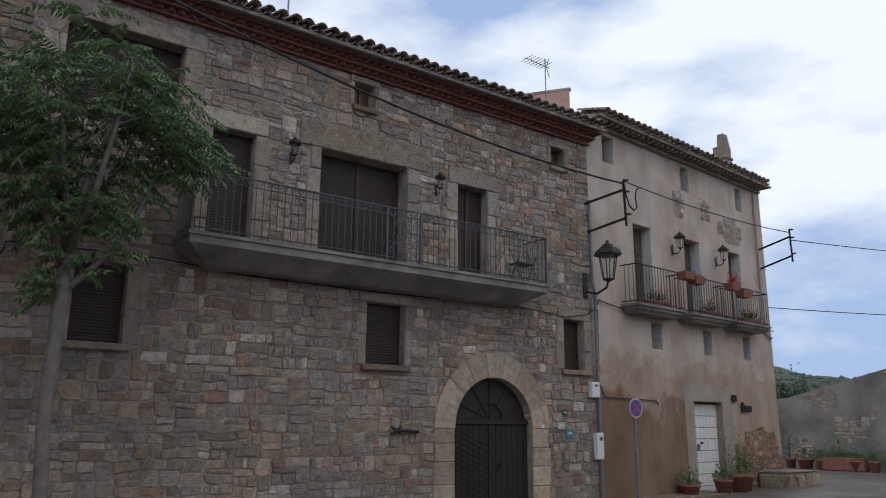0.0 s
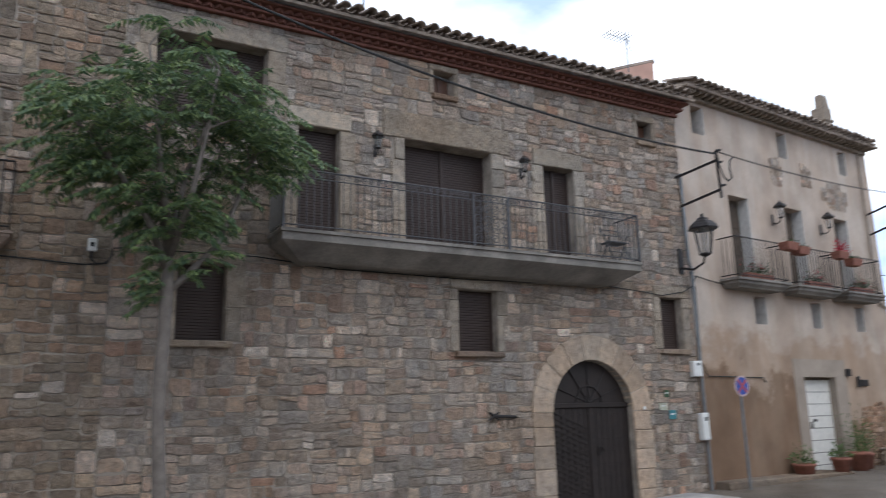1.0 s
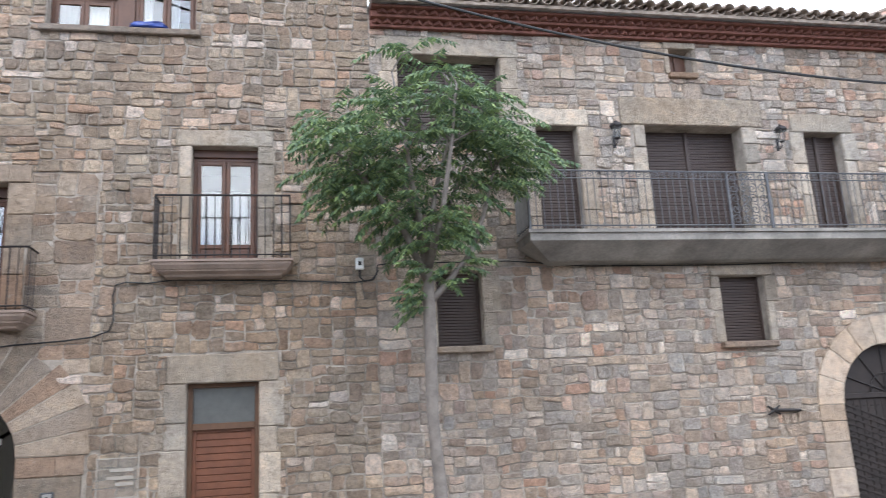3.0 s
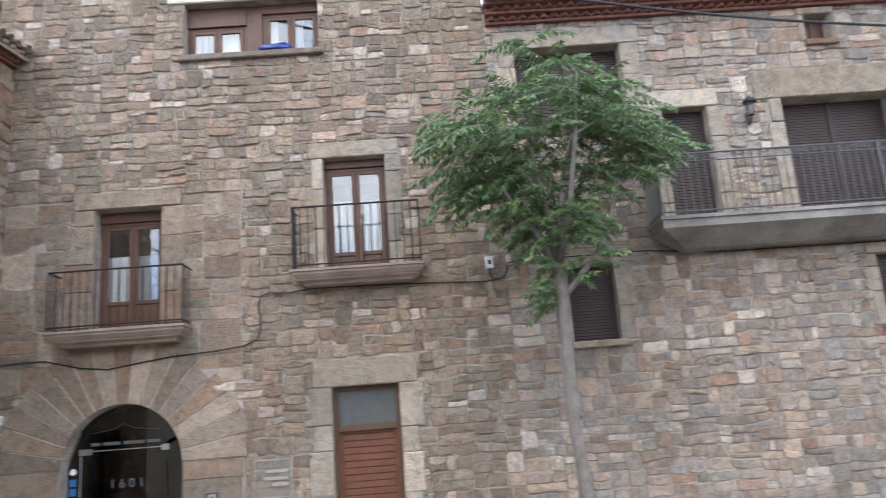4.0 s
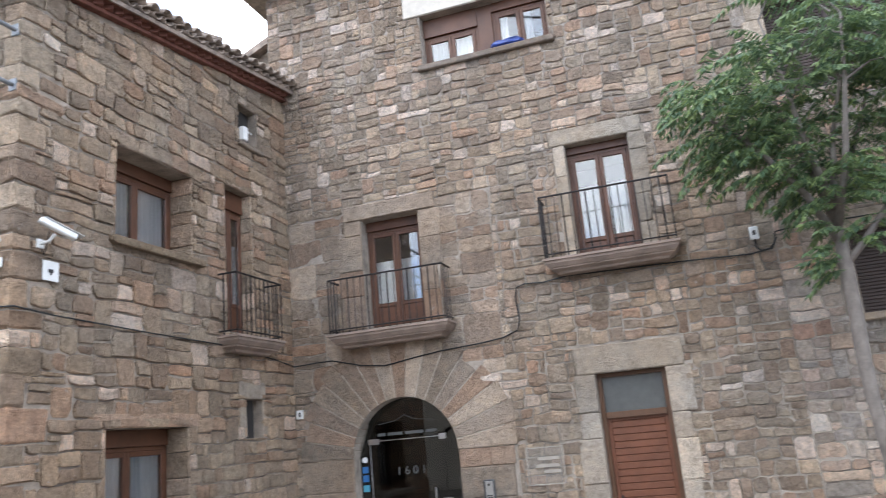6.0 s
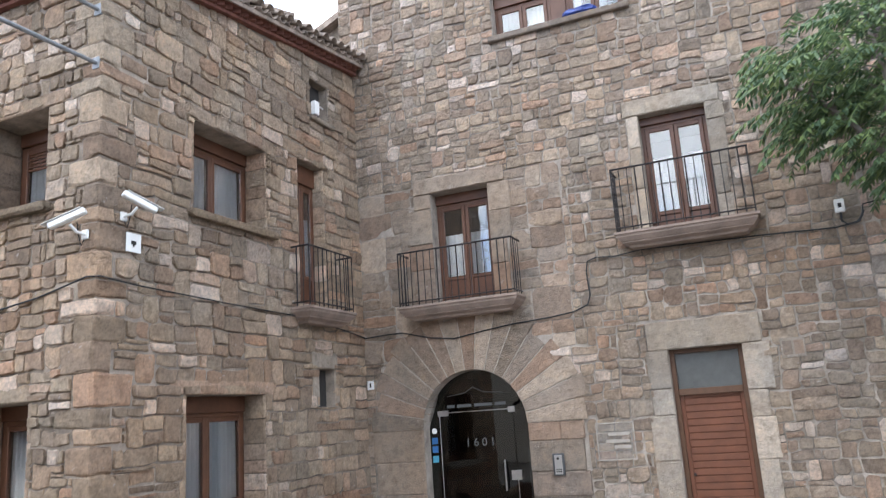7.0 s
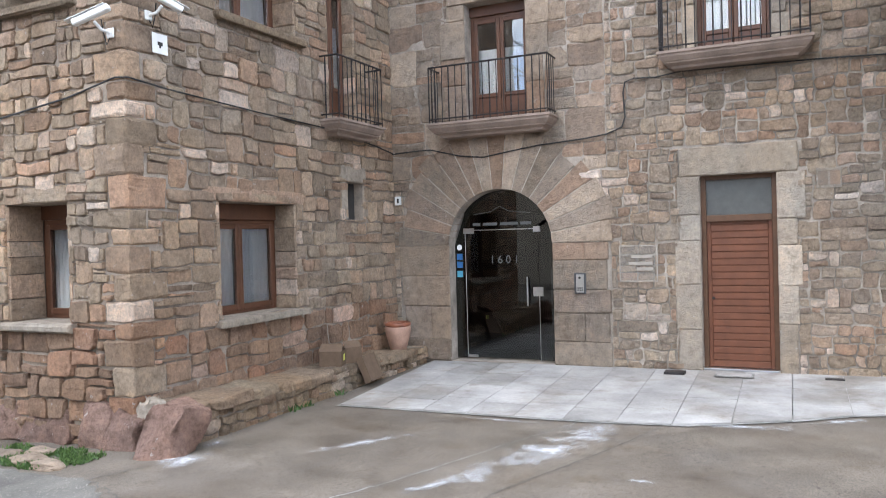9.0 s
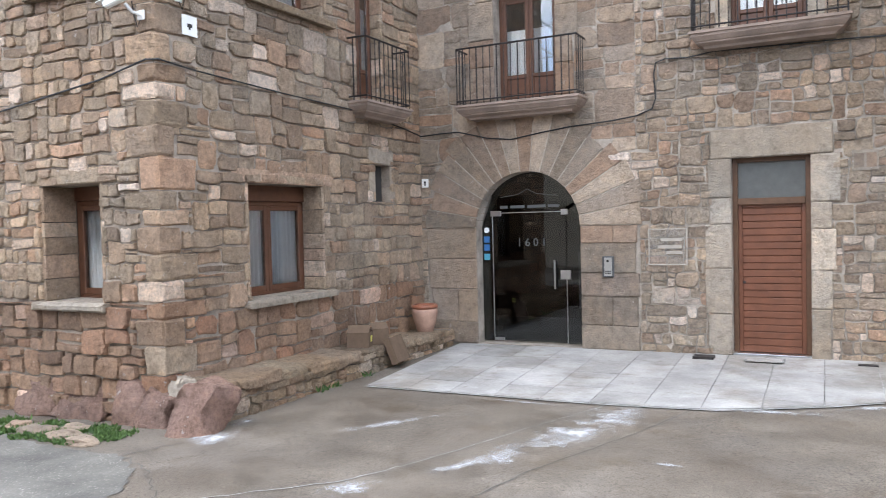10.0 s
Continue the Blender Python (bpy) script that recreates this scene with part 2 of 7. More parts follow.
def prism(bm, outline, y0, y1):
    """A plate with its outline in (x, z), from depth y0 to y1."""
    a = [bm.verts.new((x, y0, z)) for x, z in outline]
    b = [bm.verts.new((x, y1, z)) for x, z in outline]
    bm.faces.new(a)
    bm.faces.new(b[::-1])
    for k in range(len(a)):
        j = (k + 1) % len(a)
        bm.faces.new((a[k], b[k], b[j], a[j]))
    return bm


def arc(cx, cz, r, a0, a1, n):
    return [(cx + r * math.cos(radians(a0 + (a1 - a0) * k / n)), cz + r * math.sin(radians(a0 + (a1 - a0) * k / n))) for k in range(n + 1)]


def wall(name, m, u0, u1, z0, z1, thick, holes, material, label):
    """A wall with its face at local y = 0 and openings (u0, u1, z0, z1, arched) cut right through it."""
    bm = bmesh.new()
    us = sorted({u0, u1, *[h[0] for h in holes], *[h[1] for h in holes]})
    zs = sorted({z0, z1, *[h[2] for h in holes], *[h[3] for h in holes]})

    def quad(*p):
        bm.faces.new([bm.verts.new(q) for q in p])
    for ua, ub in zip(us, us[1:]):
        for za, zb in zip(zs, zs[1:]):
            cu, cz = (ua + ub) / 2, (za + zb) / 2
            if any(h[0] < cu < h[1] and h[2] < cz < h[3] for h in holes):
                continue
            for y in (0, thick):
                quad((ua, y, za), (ub, y, za), (ub, y, zb), (ua, y, zb))
    for a, b, c, d, arched in holes:
        edge = [(a, c), (a, d), (b, d), (b, c)]
        if arched:
            r = (b - a) / 2
            curve = arc((a + b) / 2, d - r, r, 180, 0, 24)
            for y in (0, thick):
                for (p, q), (p2, q2) in zip(curve, curve[1:]):
                    quad((p, y, q), (p2, y, q2), (p2, y, d), (p, y, d))
            edge = [(a, c), *curve, (b, c)]
        for (p, q), (p2, q2) in zip(edge, edge[1:] + edge[:1]):
            quad((p, 0, q), (p2, 0, q2), (p2, thick, q2), (p, thick, q))
    edge = [(u0, z0), (u1, z0), (u1, z1), (u0, z1)]
    for (p, q), (p2, q2) in zip(edge, edge[1:] + edge[:1]):
        quad((p, 0, q), (p2, 0, q2), (p2, thick, q2), (p, thick, q))
    bmesh.ops.remove_doubles(bm, verts=bm.verts, dist=1e-5)
    ob = part(name, bm, material)
    ob.matrix_world = m
    return tagged(ob, label, "wall", kind="structure")


def split(rect, rng, size):
    """Breaks a block into stones."""
    a, b, c, d = rect
    w, h = b - a, d - c
    area = size * rng.uniform(0.25, 2.0)
    if w * h < area or (w < 0.2 and h < 0.2):
        return [rect]
    if w > h * rng.uniform(1.15, 2.3) or h < 0.2:
        k = a + w * rng.uniform(0.33, 0.67)
        return split((a, k, c, d), rng, size) + split((k, b, c, d), rng, size)
    k = c + h * rng.uniform(0.35, 0.65)
    return split((a, b, c, k), rng, size) + split((a, b, k, d), rng, size)


def minus(rects, hole):
    out = []
    p, q, r, s = hole
    for a, b, c, d in rects:
        if b <= p or a >= q or d <= r or c >= s:
            out.append((a, b, c, d))
            continue
        if c < r:
            out.append((a, b, c, r))
        if d > s:
            out.append((a, b, s, d))
        lo, hi = max(c, r), min(d, s)
        if a < p:
            out.append((a, p, lo, hi))
        if b > q:
            out.append((q, b, lo, hi))
    return out


def wavy(u, z, seed, reach):
    v = noise.noise_vector(Vector((u * 2.1, z * 2.1, seed * 7.3))) * 0.026 + noise.noise_vector(Vector((u * 6.3, z * 6.3, seed * 3.1))) * 0.028
    return u + v.x * reach, z + v.y * reach


def stone_mesh(me_bm, outline, depth, proud, rng):
    """One split stone: a back ring in the mortar, a crisp shoulder and a slightly dished or crowned face."""
    n = len(outline)
    cu, cz = sum(p[0] for p in outline) / n, sum(p[1] for p in outline) / n
    back = [me_bm.verts.new((u, depth, z)) for u, z in outline]
    mid = [me_bm.verts.new((u, -proud * rng.uniform(0.25, 0.75), z)) for u, z in outline]
    k = rng.uniform(0.9, 0.965)
    tilt_u, tilt_z = rng.uniform(-0.04, 0.04), rng.uniform(-0.05, 0.05)
    face = [me_bm.verts.new((cu + (u - cu) * k, -proud + tilt_u * (u - cu) + tilt_z * (z - cz) + rng.uniform(-0.004, 0.004), cz + (z - cz) * k)) for u, z in outline]
    for a, b in ((back, mid), (mid, face)):
        for j in range(n):
            me_bm.faces.new((a[j], a[(j + 1) % n], b[(j + 1) % n], b[j]))
    top = me_bm.verts.new((cu + rng.uniform(-0.02, 0.02), -proud - rng.uniform(-0.004, 0.012), cz + rng.uniform(-0.015, 0.015)))
    for j in range(n):
        me_bm.faces.new((face[j], face[(j + 1) % n], top))


def lay_stones(owner, u0, u1, z0, z1, holes, seed, size, single, inside=None, course=0.55, gap=0.0075, proud=(0.003, 0.022), material=None):
    """Rubble over a wall: stones in the stretch `single` are pieces of their own, the others one joined mesh."""
    rng = random.Random(seed)
    rects, z = [], z0
    while z < z1:
        h = min(course * rng.uniform(0.7, 1.3), z1 - z)
        u = u0
        while u < u1:
            w = min(rng.uniform(0.5, 1.1), u1 - u)
            if u1 - u - w < 0.2:
                w = u1 - u
            rects += split((u, u + w, z, z + h), rng, size)
            u += w
        z += h
    for hole in holes:
        rects = minus(rects, hole)
    joined, count = bmesh.new(), 0
    for a, b, c, d in rects:
        if b - a < 0.05 or d - c < 0.04:
            continue
        cu, cz = (a + b) / 2, (c + d) / 2
        if inside and inside(cu, cz):
            continue
        g = gap * rng.uniform(0.7, 1.5)
        a2, b2, c2, d2 = a + g, b - g, c + g, d - g
        w, h = b2 - a2, d2 - c2
        cut = [min(w, h) * rng.uniform(0.03, 0.14) * rng.choice((1, 1, 1, 2.4)) for _ in range(4)]
        pts = [(a2 + cut[0], c2), (b2 - cut[1], c2), (b2, c2 + cut[1] * rng.uniform(0.6, 1.3)), (b2, d2 - cut[2]), (b2 - cut[2] * rng.uniform(0.6, 1.3), d2), (a2 + cut[3], d2), (a2, d2 - cut[3]), (a2, c2 + cut[0])]
        full = []
        for (p0, q0), (p1, q1) in zip(pts, pts[1:] + pts[:1]):
            full.append((p0, q0))
            if math.hypot(p1 - p0, q1 - q0) > 0.07:
                f = rng.uniform(0.35, 0.65)
                full.append((p0 + (p1 - p0) * f + rng.uniform(-0.014, 0.009), q0 + (q1 - q0) * f + rng.uniform(-0.014, 0.009)))
        line = []
        for u, z in full:
            near = min([max(h[0] - u, u - h[1], h[2] - z, z - h[3]) for h in holes] + [u - u0, u1 - u, 1.0])
            line.append(wavy(u, z, seed, min(1.0, max(0.0, near / 0.12))))
        p = rng.uniform(*proud)
        if single[0] < cu < single[1] and single[2] < cz < single[3] and count < 300:
            bm = bmesh.new()
            stone_mesh(bm, line, 0.02, p, rng)
            part("stone", bm, material or m_rubble, owner)
            count += 1
        else:
            stone_mesh(joined, line, 0.02, p, rng)
    tagged(part("rubble_stones", joined, material or m_rubble, owner), kind="stuff")


def blocks(owner, rects, y0=-0.035, y1=0.3, name="dressed_stone", material=None, bevel=0.012):
    """Dressed blocks set in a wall, one object each."""
    for a, b, c, d in rects:
        part(name, box_bm(a + 0.004, b - 0.004, y0 + random.uniform(-0.006, 0.006), y1, c + 0.004, d - 0.004, bevel=bevel, jitter=0.004), material or m_dressed, owner)


def surround(owner, hole, jamb=0.22, lintel=0.3, over=0.2, rng=random.Random(5), material=None, y1=0.3, beam=None):
    """Jamb stones and a lintel round an opening, flush with its edge; returns the stretch that they take up."""
    a, b, c, d = hole[:4]
    for side in (0, 1):
        z = c
        while z < d - 0.01:
            h = min(rng.uniform(0.35, 0.7), d - z)
            if d - z - h < 0.2:
                h = d - z
            w = jamb * rng.uniform(0.8, 1.35)
            blocks(owner, [(a - w, a, z, z + h) if side == 0 else (b, b + w, z, z + h)], y1=y1, name="jamb_stone", material=material)
            z += h
    blocks(owner, [(a - over, b + over, d, d + lintel)], y0=-0.04, y1=y1, name="lintel", material=beam or material)


def ground_z(x, y):
    """The street's fall: level by the court, climbing gently along the street."""
    r = [(-60, -0.5), (-12, -0.2), (-7, -0.16), (-4.5, -0.06), (2, 0.0), (9, 0.17), (14, 0.36), (18, 0.46), (24, 0.55), (40, 0.6), (600, 0.6)]
    for (p, a), (q, b) in zip(r, r[1:]):
        if x <= q:
            return a + (b - a) * max(0, x - p) / (q - p)
    return r[-1][1]


# ---- walls ----
I4 = Matrix.Identity(4)
M_SIDE = Matrix.Translation((-4.84, 0, 0)) @ pose(0, 0, 0, 0, 0, 90)
M_END = Matrix.Translation((0, -5.5, 0))
M_RIGHT = Matrix.Translation((13.95, 0, 0)) @ pose(0, 0, 0, 0, 0, 5)

TALL_DOOR = (0.0, 0.975, -0.02, 2.70, False)
GLASS_ARCH = (-3.84, -2.13, -0.02, 2.68, True)
BALC_LOW = (-3.47, -2.47, 3.80, 5.60, False)
BALC_MID = (0.0, 0.95, 4.45, 6.19, False)
ATTIC = (-2.14, 0.01, 8.06, 9.0, False)
BIG_ARCH = (10.19, 12.10, 0.0, 2.91, True)
BALC_BIG = (7.27, 9.06, 4.74, 6.70, False)
BALC_LEFT = (5.35, 6.07, 4.74, 6.65, False)
BALC_RIGHT = (10.25, 10.99, 4.74, 6.63, False)
SHUT_LEFT = (3.58, 4.28, 3.09, 4.23, False)
SHUT_MID = (8.27, 9.06, 3.02, 4.10, False)
SHUT_RIGHT = (13.04, 13.64, 3.15, 4.21, False)
SMALL_A = (7.88, 8.30, 7.66, 8.13, False)
SMALL_B = (12.80, 13.2, 7.55, 8.0, False)
TREE_WINDOW = (3.12, 4.82, 6.3, 7.83, False)
FRONT = [TALL_DOOR, GLASS_ARCH, BALC_LOW, BALC_MID, ATTIC, BIG_ARCH, BALC_BIG, BALC_LEFT, BALC_RIGHT, SHUT_LEFT, SHUT_MID, SHUT_RIGHT, SMALL_A, SMALL_B, TREE_WINDOW]
SIDE_LOW = (-4.2, -2.72, 1.06, 2.44, False)
SIDE_UP = (-4.09, -2.62, 4.66, 5.83, False)
SIDE_DOOR = (-1.85, -1.12, 3.76, 5.98, False)
SIDE_SQUARE = (-1.42, -0.9, 6.8, 7.46, False)
SIDE_SLIT = (-1.43, -0.98, 2.26, 2.81, False)
SIDE = [SIDE_LOW, SIDE_UP, SIDE_DOOR, SIDE_SQUARE, SIDE_SLIT]
END_LOW = (-6.68, -5.70, 1.14, 2.43, False)
END_UP = (-6.6, -5.60, 4.55, 5.66, False)
END = [END_LOW, END_UP]
R_TOPS = [(0.60, 1.04, 8.05, 8.72, False), (3.93, 4.33, 8.05, 8.72, False), (6.76, 7.13, 8.05, 8.72, False)]
R_DOORS = [(1.67, 2.42, 4.72, 6.75, False), (3.88, 4.64, 4.72, 6.75, False), (6.09, 6.76, 4.72, 6.75, False)]
R_SLITS = [(2.22, 2.67, 3.80, 4.43, False), (4.53, 4.94, 3.80, 4.43, False), (6.54, 6.95, 3.80, 4.43, False)]
R_DOOR = (3.84, 5.18, 0.40, 2.63, False)
RIGHT = [*R_TOPS, *R_DOORS, *R_SLITS, R_DOOR]

TOWER = [TALL_DOOR, GLASS_ARCH, BALC_LOW, BALC_MID, ATTIC]
HOUSE = [h for h in FRONT if h not in TOWER]
WING_RISE = 0.142


def wing_top(u):
    """Height of the wing's sloping verge above its side wall."""
    return 8.03 + WING_RISE * u


wall_tower = wall("wall_tower", I4, -5.08, 2.68, -0.6, 10.15, 0.55, TOWER, m_mortar, "tall facade of mixed brown rubble sandstone")
wall_house = wall("wall_house", I4, 2.68, 13.95, -0.6, 8.5, 0.55, HOUSE, m_mortar, "house facade of grey and tan rubble sandstone")
wall_side = wall("wall_side", M_SIDE, -4.95, 0.0, -0.6, 7.95, 0.55, SIDE, m_brown_mortar, "side wall of a wing in squared brown sandstone")
for v in wall_side.data.vertices:
    if v.co.z > 7.9:
        v.co.z = wing_top(v.co.x) + 0.03
wall_end = wall("wall_end", M_END, -14.0, -4.84, -0.6, 7.08, 0.55, END, m_brown_mortar, "end wall of a wing in reddish rubble sandstone")
wall_right = wall("wall_right", M_RIGHT, 0.0, 8.22, -0.6, 8.85, 0.5, RIGHT, m_render, "pale ochre rendered house front with peeling plaster")

# ---- ground ----
def street_material():
    """Worn street concrete: brown film, damp dark patches, pale scuffs, grit and white lime smears."""
    mat = plain("worn_concrete", (0.178, 0.150, 0.120), 0.7, vary=0.2, scale=2.0, bump=0.5, bump_scale=70.0, fine=60.0)
    ns, ls = nodes_of(mat)
    b = ns["Principled BSDF"]
    c = b.inputs["Base Color"].links[0].from_socket
    p = ns.new("ShaderNodeNewGeometry").outputs["Position"]
    for scale, lo, hi, col, amount in ((0.45, 0.45, 0.58, (0.70, 0.68, 0.66), 1.0), (0.9, 0.52, 0.64, (1.4, 1.46, 1.55), 0.9), (5.0, 0.6, 0.75, (0.78, 0.76, 0.74), 0.7), (30.0, 0.58, 0.64, (0.5, 0.47, 0.44), 0.9), (16.0, 0.62, 0.68, (1.5, 1.5, 1.5), 0.6), (90.0, 0.46, 0.6, (0.55, 0.53, 0.51), 0.95), (55.0, 0.62, 0.7, (1.9, 1.9, 1.9), 0.7), (1.6, 0.55, 0.68, (0.72, 0.66, 0.58), 0.8)):
        r = ramp_node(ns, [(lo, (0, 0, 0)), (hi, (amount,) * 3)])
        ls.new(noise_node(ns, ls, p, scale, 7.0, 0.62), r.inputs["Fac"])
        c = mix_node(ns, ls, "MIX", r.outputs["Color"], c, mix_node(ns, ls, "MULTIPLY", 1.0, c, col))
    ls.new(c, b.inputs["Base Color"])
    rr = ramp_node(ns, [(0.4, (0.45,) * 3), (0.6, (0.85,) * 3)])
    ls.new(noise_node(ns, ls, p, 0.5, 6.0, 0.6), rr.inputs["Fac"])
    ls.new(rr.outputs["Color"], b.inputs["Roughness"])
    return mat


m_ground = street_material()
bm = bmesh.new()
gx = [-900, -300, -100, -50, -30, -20, -14, -12, -9.5, -7, -5.75, -4.5, -2, 0, 2, 5, 9, 14, 18, 24, 32, 40, 60, 120, 300, 900]
gy = [-900, -300, -100, -40, -20, -12, -8, -5, -2, 0.3, 10, 20, 40, 100, 300, 900]
grid = [[bm.verts.new((x, y, ground_z(x, y))) for y in gy] for x in gx]
for a, b in zip(grid, grid[1:]):
    for k in range(len(gy) - 1):
        bm.faces.new((a[k], b[k], b[k + 1], a[k + 1]))
tagged(part("ground", bm, m_ground), "worn grey concrete street with damp stains", "street", kind="structure")

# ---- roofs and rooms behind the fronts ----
# near-black room surfaces: the shade of the unlit rooms is put into this colour
m_room_shade = plain("interior_shade_black", (0.035, 0.032, 0.03), 0.9)
m_brick = plain("red_brick", (0.19, 0.085, 0.065), 0.9, vary=0.3, bump=0.5, spec=0.15)
m_tile = plain("weathered_roof_tile", (0.35, 0.285, 0.235), 0.92, vary=0.45, scale=6.0, bump=0.5, spec=0.15)
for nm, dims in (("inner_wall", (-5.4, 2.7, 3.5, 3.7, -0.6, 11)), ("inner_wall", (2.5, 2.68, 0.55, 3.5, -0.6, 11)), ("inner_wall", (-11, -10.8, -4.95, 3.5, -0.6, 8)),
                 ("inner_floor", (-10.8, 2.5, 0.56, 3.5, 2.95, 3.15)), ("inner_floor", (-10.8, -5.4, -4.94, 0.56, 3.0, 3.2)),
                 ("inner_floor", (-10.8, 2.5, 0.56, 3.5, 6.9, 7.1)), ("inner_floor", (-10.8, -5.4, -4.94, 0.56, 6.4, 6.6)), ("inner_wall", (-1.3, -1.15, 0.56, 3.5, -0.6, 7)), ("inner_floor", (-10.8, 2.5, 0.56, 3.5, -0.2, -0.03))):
    tagged(part(nm, box_bm(*dims), m_room_shade), "plain room surface behind the facade, its shade put into the colour", "interior", kind="structure")


def eave(m, u0, u1, z, owner_label, teeth=True, tile_z=0.3, reach=0.5, corbel=None, low=False):
    """Stepped cornice with tile ends: bands, dog-tooth bricks, cover and channel tiles."""
    roof = base("roof", m, owner_label, "roof", kind="structure")
    if teeth:
        for k, (d, a, b) in enumerate(((0.10, 0.0, 0.05), (0.22, 0.115, 0.165), (0.34, 0.23, 0.27))[:2 if low else 3]):
            part("cornice_band", box_bm(u0, u1 + d * 0.6, -d, 0.3, z + a, z + b, bevel=0.006), m_brick, roof)
        tooth = box_bm(-0.055, 0.055, -0.055, 0.055, 0, 0.062, bevel=0.004)
        first = part("brick", tooth, m_brick, roof)
        n = int((u1 - u0) / 0.17)
        for row, (d, a) in enumerate(((0.10, 0.052), (0.22, 0.167))[:1 if low else 2]):
            for k in range(n):
                ob = first if row == 0 and k == 0 else new("brick", first.data)
                ob.parent = roof
                ob.matrix_basis = pose(u0 + 0.1 + k * 0.17 + row * 0.08, -d, z + a, 0, 0, 45)
            part("brick_core", box_bm(u0, u1, -d + 0.01, 0.3, z + a, z + a + 0.062), m_brick, roof)
    else:
        part("cornice_band", box_bm(u0, u1 + 0.1, -0.12, 0.3, z, z + 0.07, bevel=0.01), corbel, roof)
        part("cornice_band", box_bm(u0 - 0.02, u1 + 0.3, -0.38, 0.3, z + 0.15, z + 0.2, bevel=0.01), corbel, roof)
        first = part("modillion", box_bm(-0.045, 0.045, -0.32, 0.1, 0, 0.09, bevel=0.02), corbel, roof)
        for k in range(int((u1 - u0) / 0.21)):
            ob = first if k == 0 else new("modillion", first.data)
            ob.parent = roof
            ob.matrix_basis = pose(u0 + 0.1 + k * 0.21, 0, z + 0.065)
    pitch = 17
    part("roof_deck", (lambda bm: (bmesh.ops.transform(bm, matrix=pose(0, -reach + 0.08, z + tile_z - 0.05, pitch), verts=bm.verts), bm)[1])(box_bm(u0, u1 + 0.25, 0, 4.2, -0.05, 0.0)), m_tile, roof)
    cover, channel = bmesh.new(), bmesh.new()
    for bm, r0, r1, sgn, thick in ((cover, 0.1, 0.086, 1, 0.018), (channel, 0.09, 0.1, -1, 0.015)):
        rows = []
        for y, r in ((0, r0), (0.45, r1)):
            out = [bm.verts.new((math.cos(math.pi * k / 8) * r, y, sgn * math.sin(math.pi * k / 8) * r * 0.85)) for k in range(9)]
            inn = [bm.verts.new((math.cos(math.pi * k / 8) * (r - thick), y, sgn * math.sin(math.pi * k / 8) * (r - thick) * 0.85)) for k in range(9)]
            rows.append((out, inn))
        (a, ai), (b, bi) = rows
        for k in range(8):
            bm.faces.new((a[k], a[k + 1], b[k + 1], b[k]))
            bm.faces.new((ai[k], bi[k], bi[k + 1], ai[k + 1]))
            bm.faces.new((a[k], ai[k], ai[k + 1], a[k + 1]))
            bm.faces.new((b[k], b[k + 1], bi[k + 1], bi[k]))
        for k in (0, 8):
            bm.faces.new((a[k], b[k], bi[k], ai[k]))
    pc, pn = part("roof_tile", cover, m_tile, roof, smooth=True), part("channel_tile", channel, m_tile, roof, smooth=True)
    n = int((u1 + 0.25 - u0) / 0.24)
    rng = random.Random(int(u0 * 10) + 77)
    for k in range(n):
        for row in range(2):
            for src, off, nm, dz in ((pc, 0.0, "roof_tile", 0.055), (pn, 0.12, "channel_tile", 0.05)):
                ob = src if k == 0 and row == 0 else new(nm, src.data)
                ob.parent = roof
                ob.matrix_basis = pose(u0 + 0.12 + k * 0.24 + off + rng.uniform(-0.01, 0.01), -reach + rng.uniform(-0.025, 0.02) + row * 0.37 + (0.05 if src is pn else 0), z + tile_z + dz - 0.03 + row * 0.37 * 0.31, pitch + rng.uniform(-1.5, 1.5), rng.uniform(-2, 2), rng.uniform(-1.5, 1.5))
    return roof


m_cornice_grey = plain("lime_washed_cornice", (0.27, 0.22, 0.17), 0.95, vary=0.3, bump=0.4)
roof_house = eave(I4, 2.70, 13.9, 8.25, "canal tile eave over a red dog-tooth brick cornice", tile_z=0.36, reach=0.56)
roof_wing = eave(M_SIDE @ pose(0, 0, 8.03, 0, -math.degrees(math.atan(WING_RISE)), 0), -5.85, -0.03, 0.0, "canal tile verge of the wing over a red brick band", tile_z=0.2, reach=0.34, low=True)
roof_wing_end = eave(M_END, -13.0, -5.1, 7.06, "canal tile eave over the wing's end wall", tile_z=0.2, reach=0.36, low=True)
roof_right = eave(M_RIGHT, 0.1, 8.0, 8.80, "weathered canal tile eave over small plaster modillions", teeth=False, corbel=m_cornice_grey, tile_z=0.22, reach=0.48)
roof_tower = base("roof_tower", I4, "projecting eave of the tall house with weathered boards", "roof", kind="structure")
part("soffit", box_bm(-5.42, 2.8, -0.4, 4.0, 10.15, 10.2), m_cornice_grey, roof_tower)
part("tile_layer", box_bm(-5.5, 2.86, -0.48, 4.0, 10.2, 10.34, bevel=0.03), m_tile, roof_tower)
back_roof = base("back_roof", I4, "tiled roof slope rising behind the wing", "roof", kind="structure")
part("roof_slope", prism(bmesh.new(), [(-6.5, 9.72), (-5.1, 10.32), (-5.1, 10.18), (-6.5, 9.58)], 1.0, 3.4), m_tile, back_roof)
part("gable_wall", prism(bmesh.new(), [(-6.35, 7.9), (-6.35, 9.62), (-5.1, 10.16), (-5.1, 7.9)], 1.2, 3.3), m_cornice_grey, back_roof)

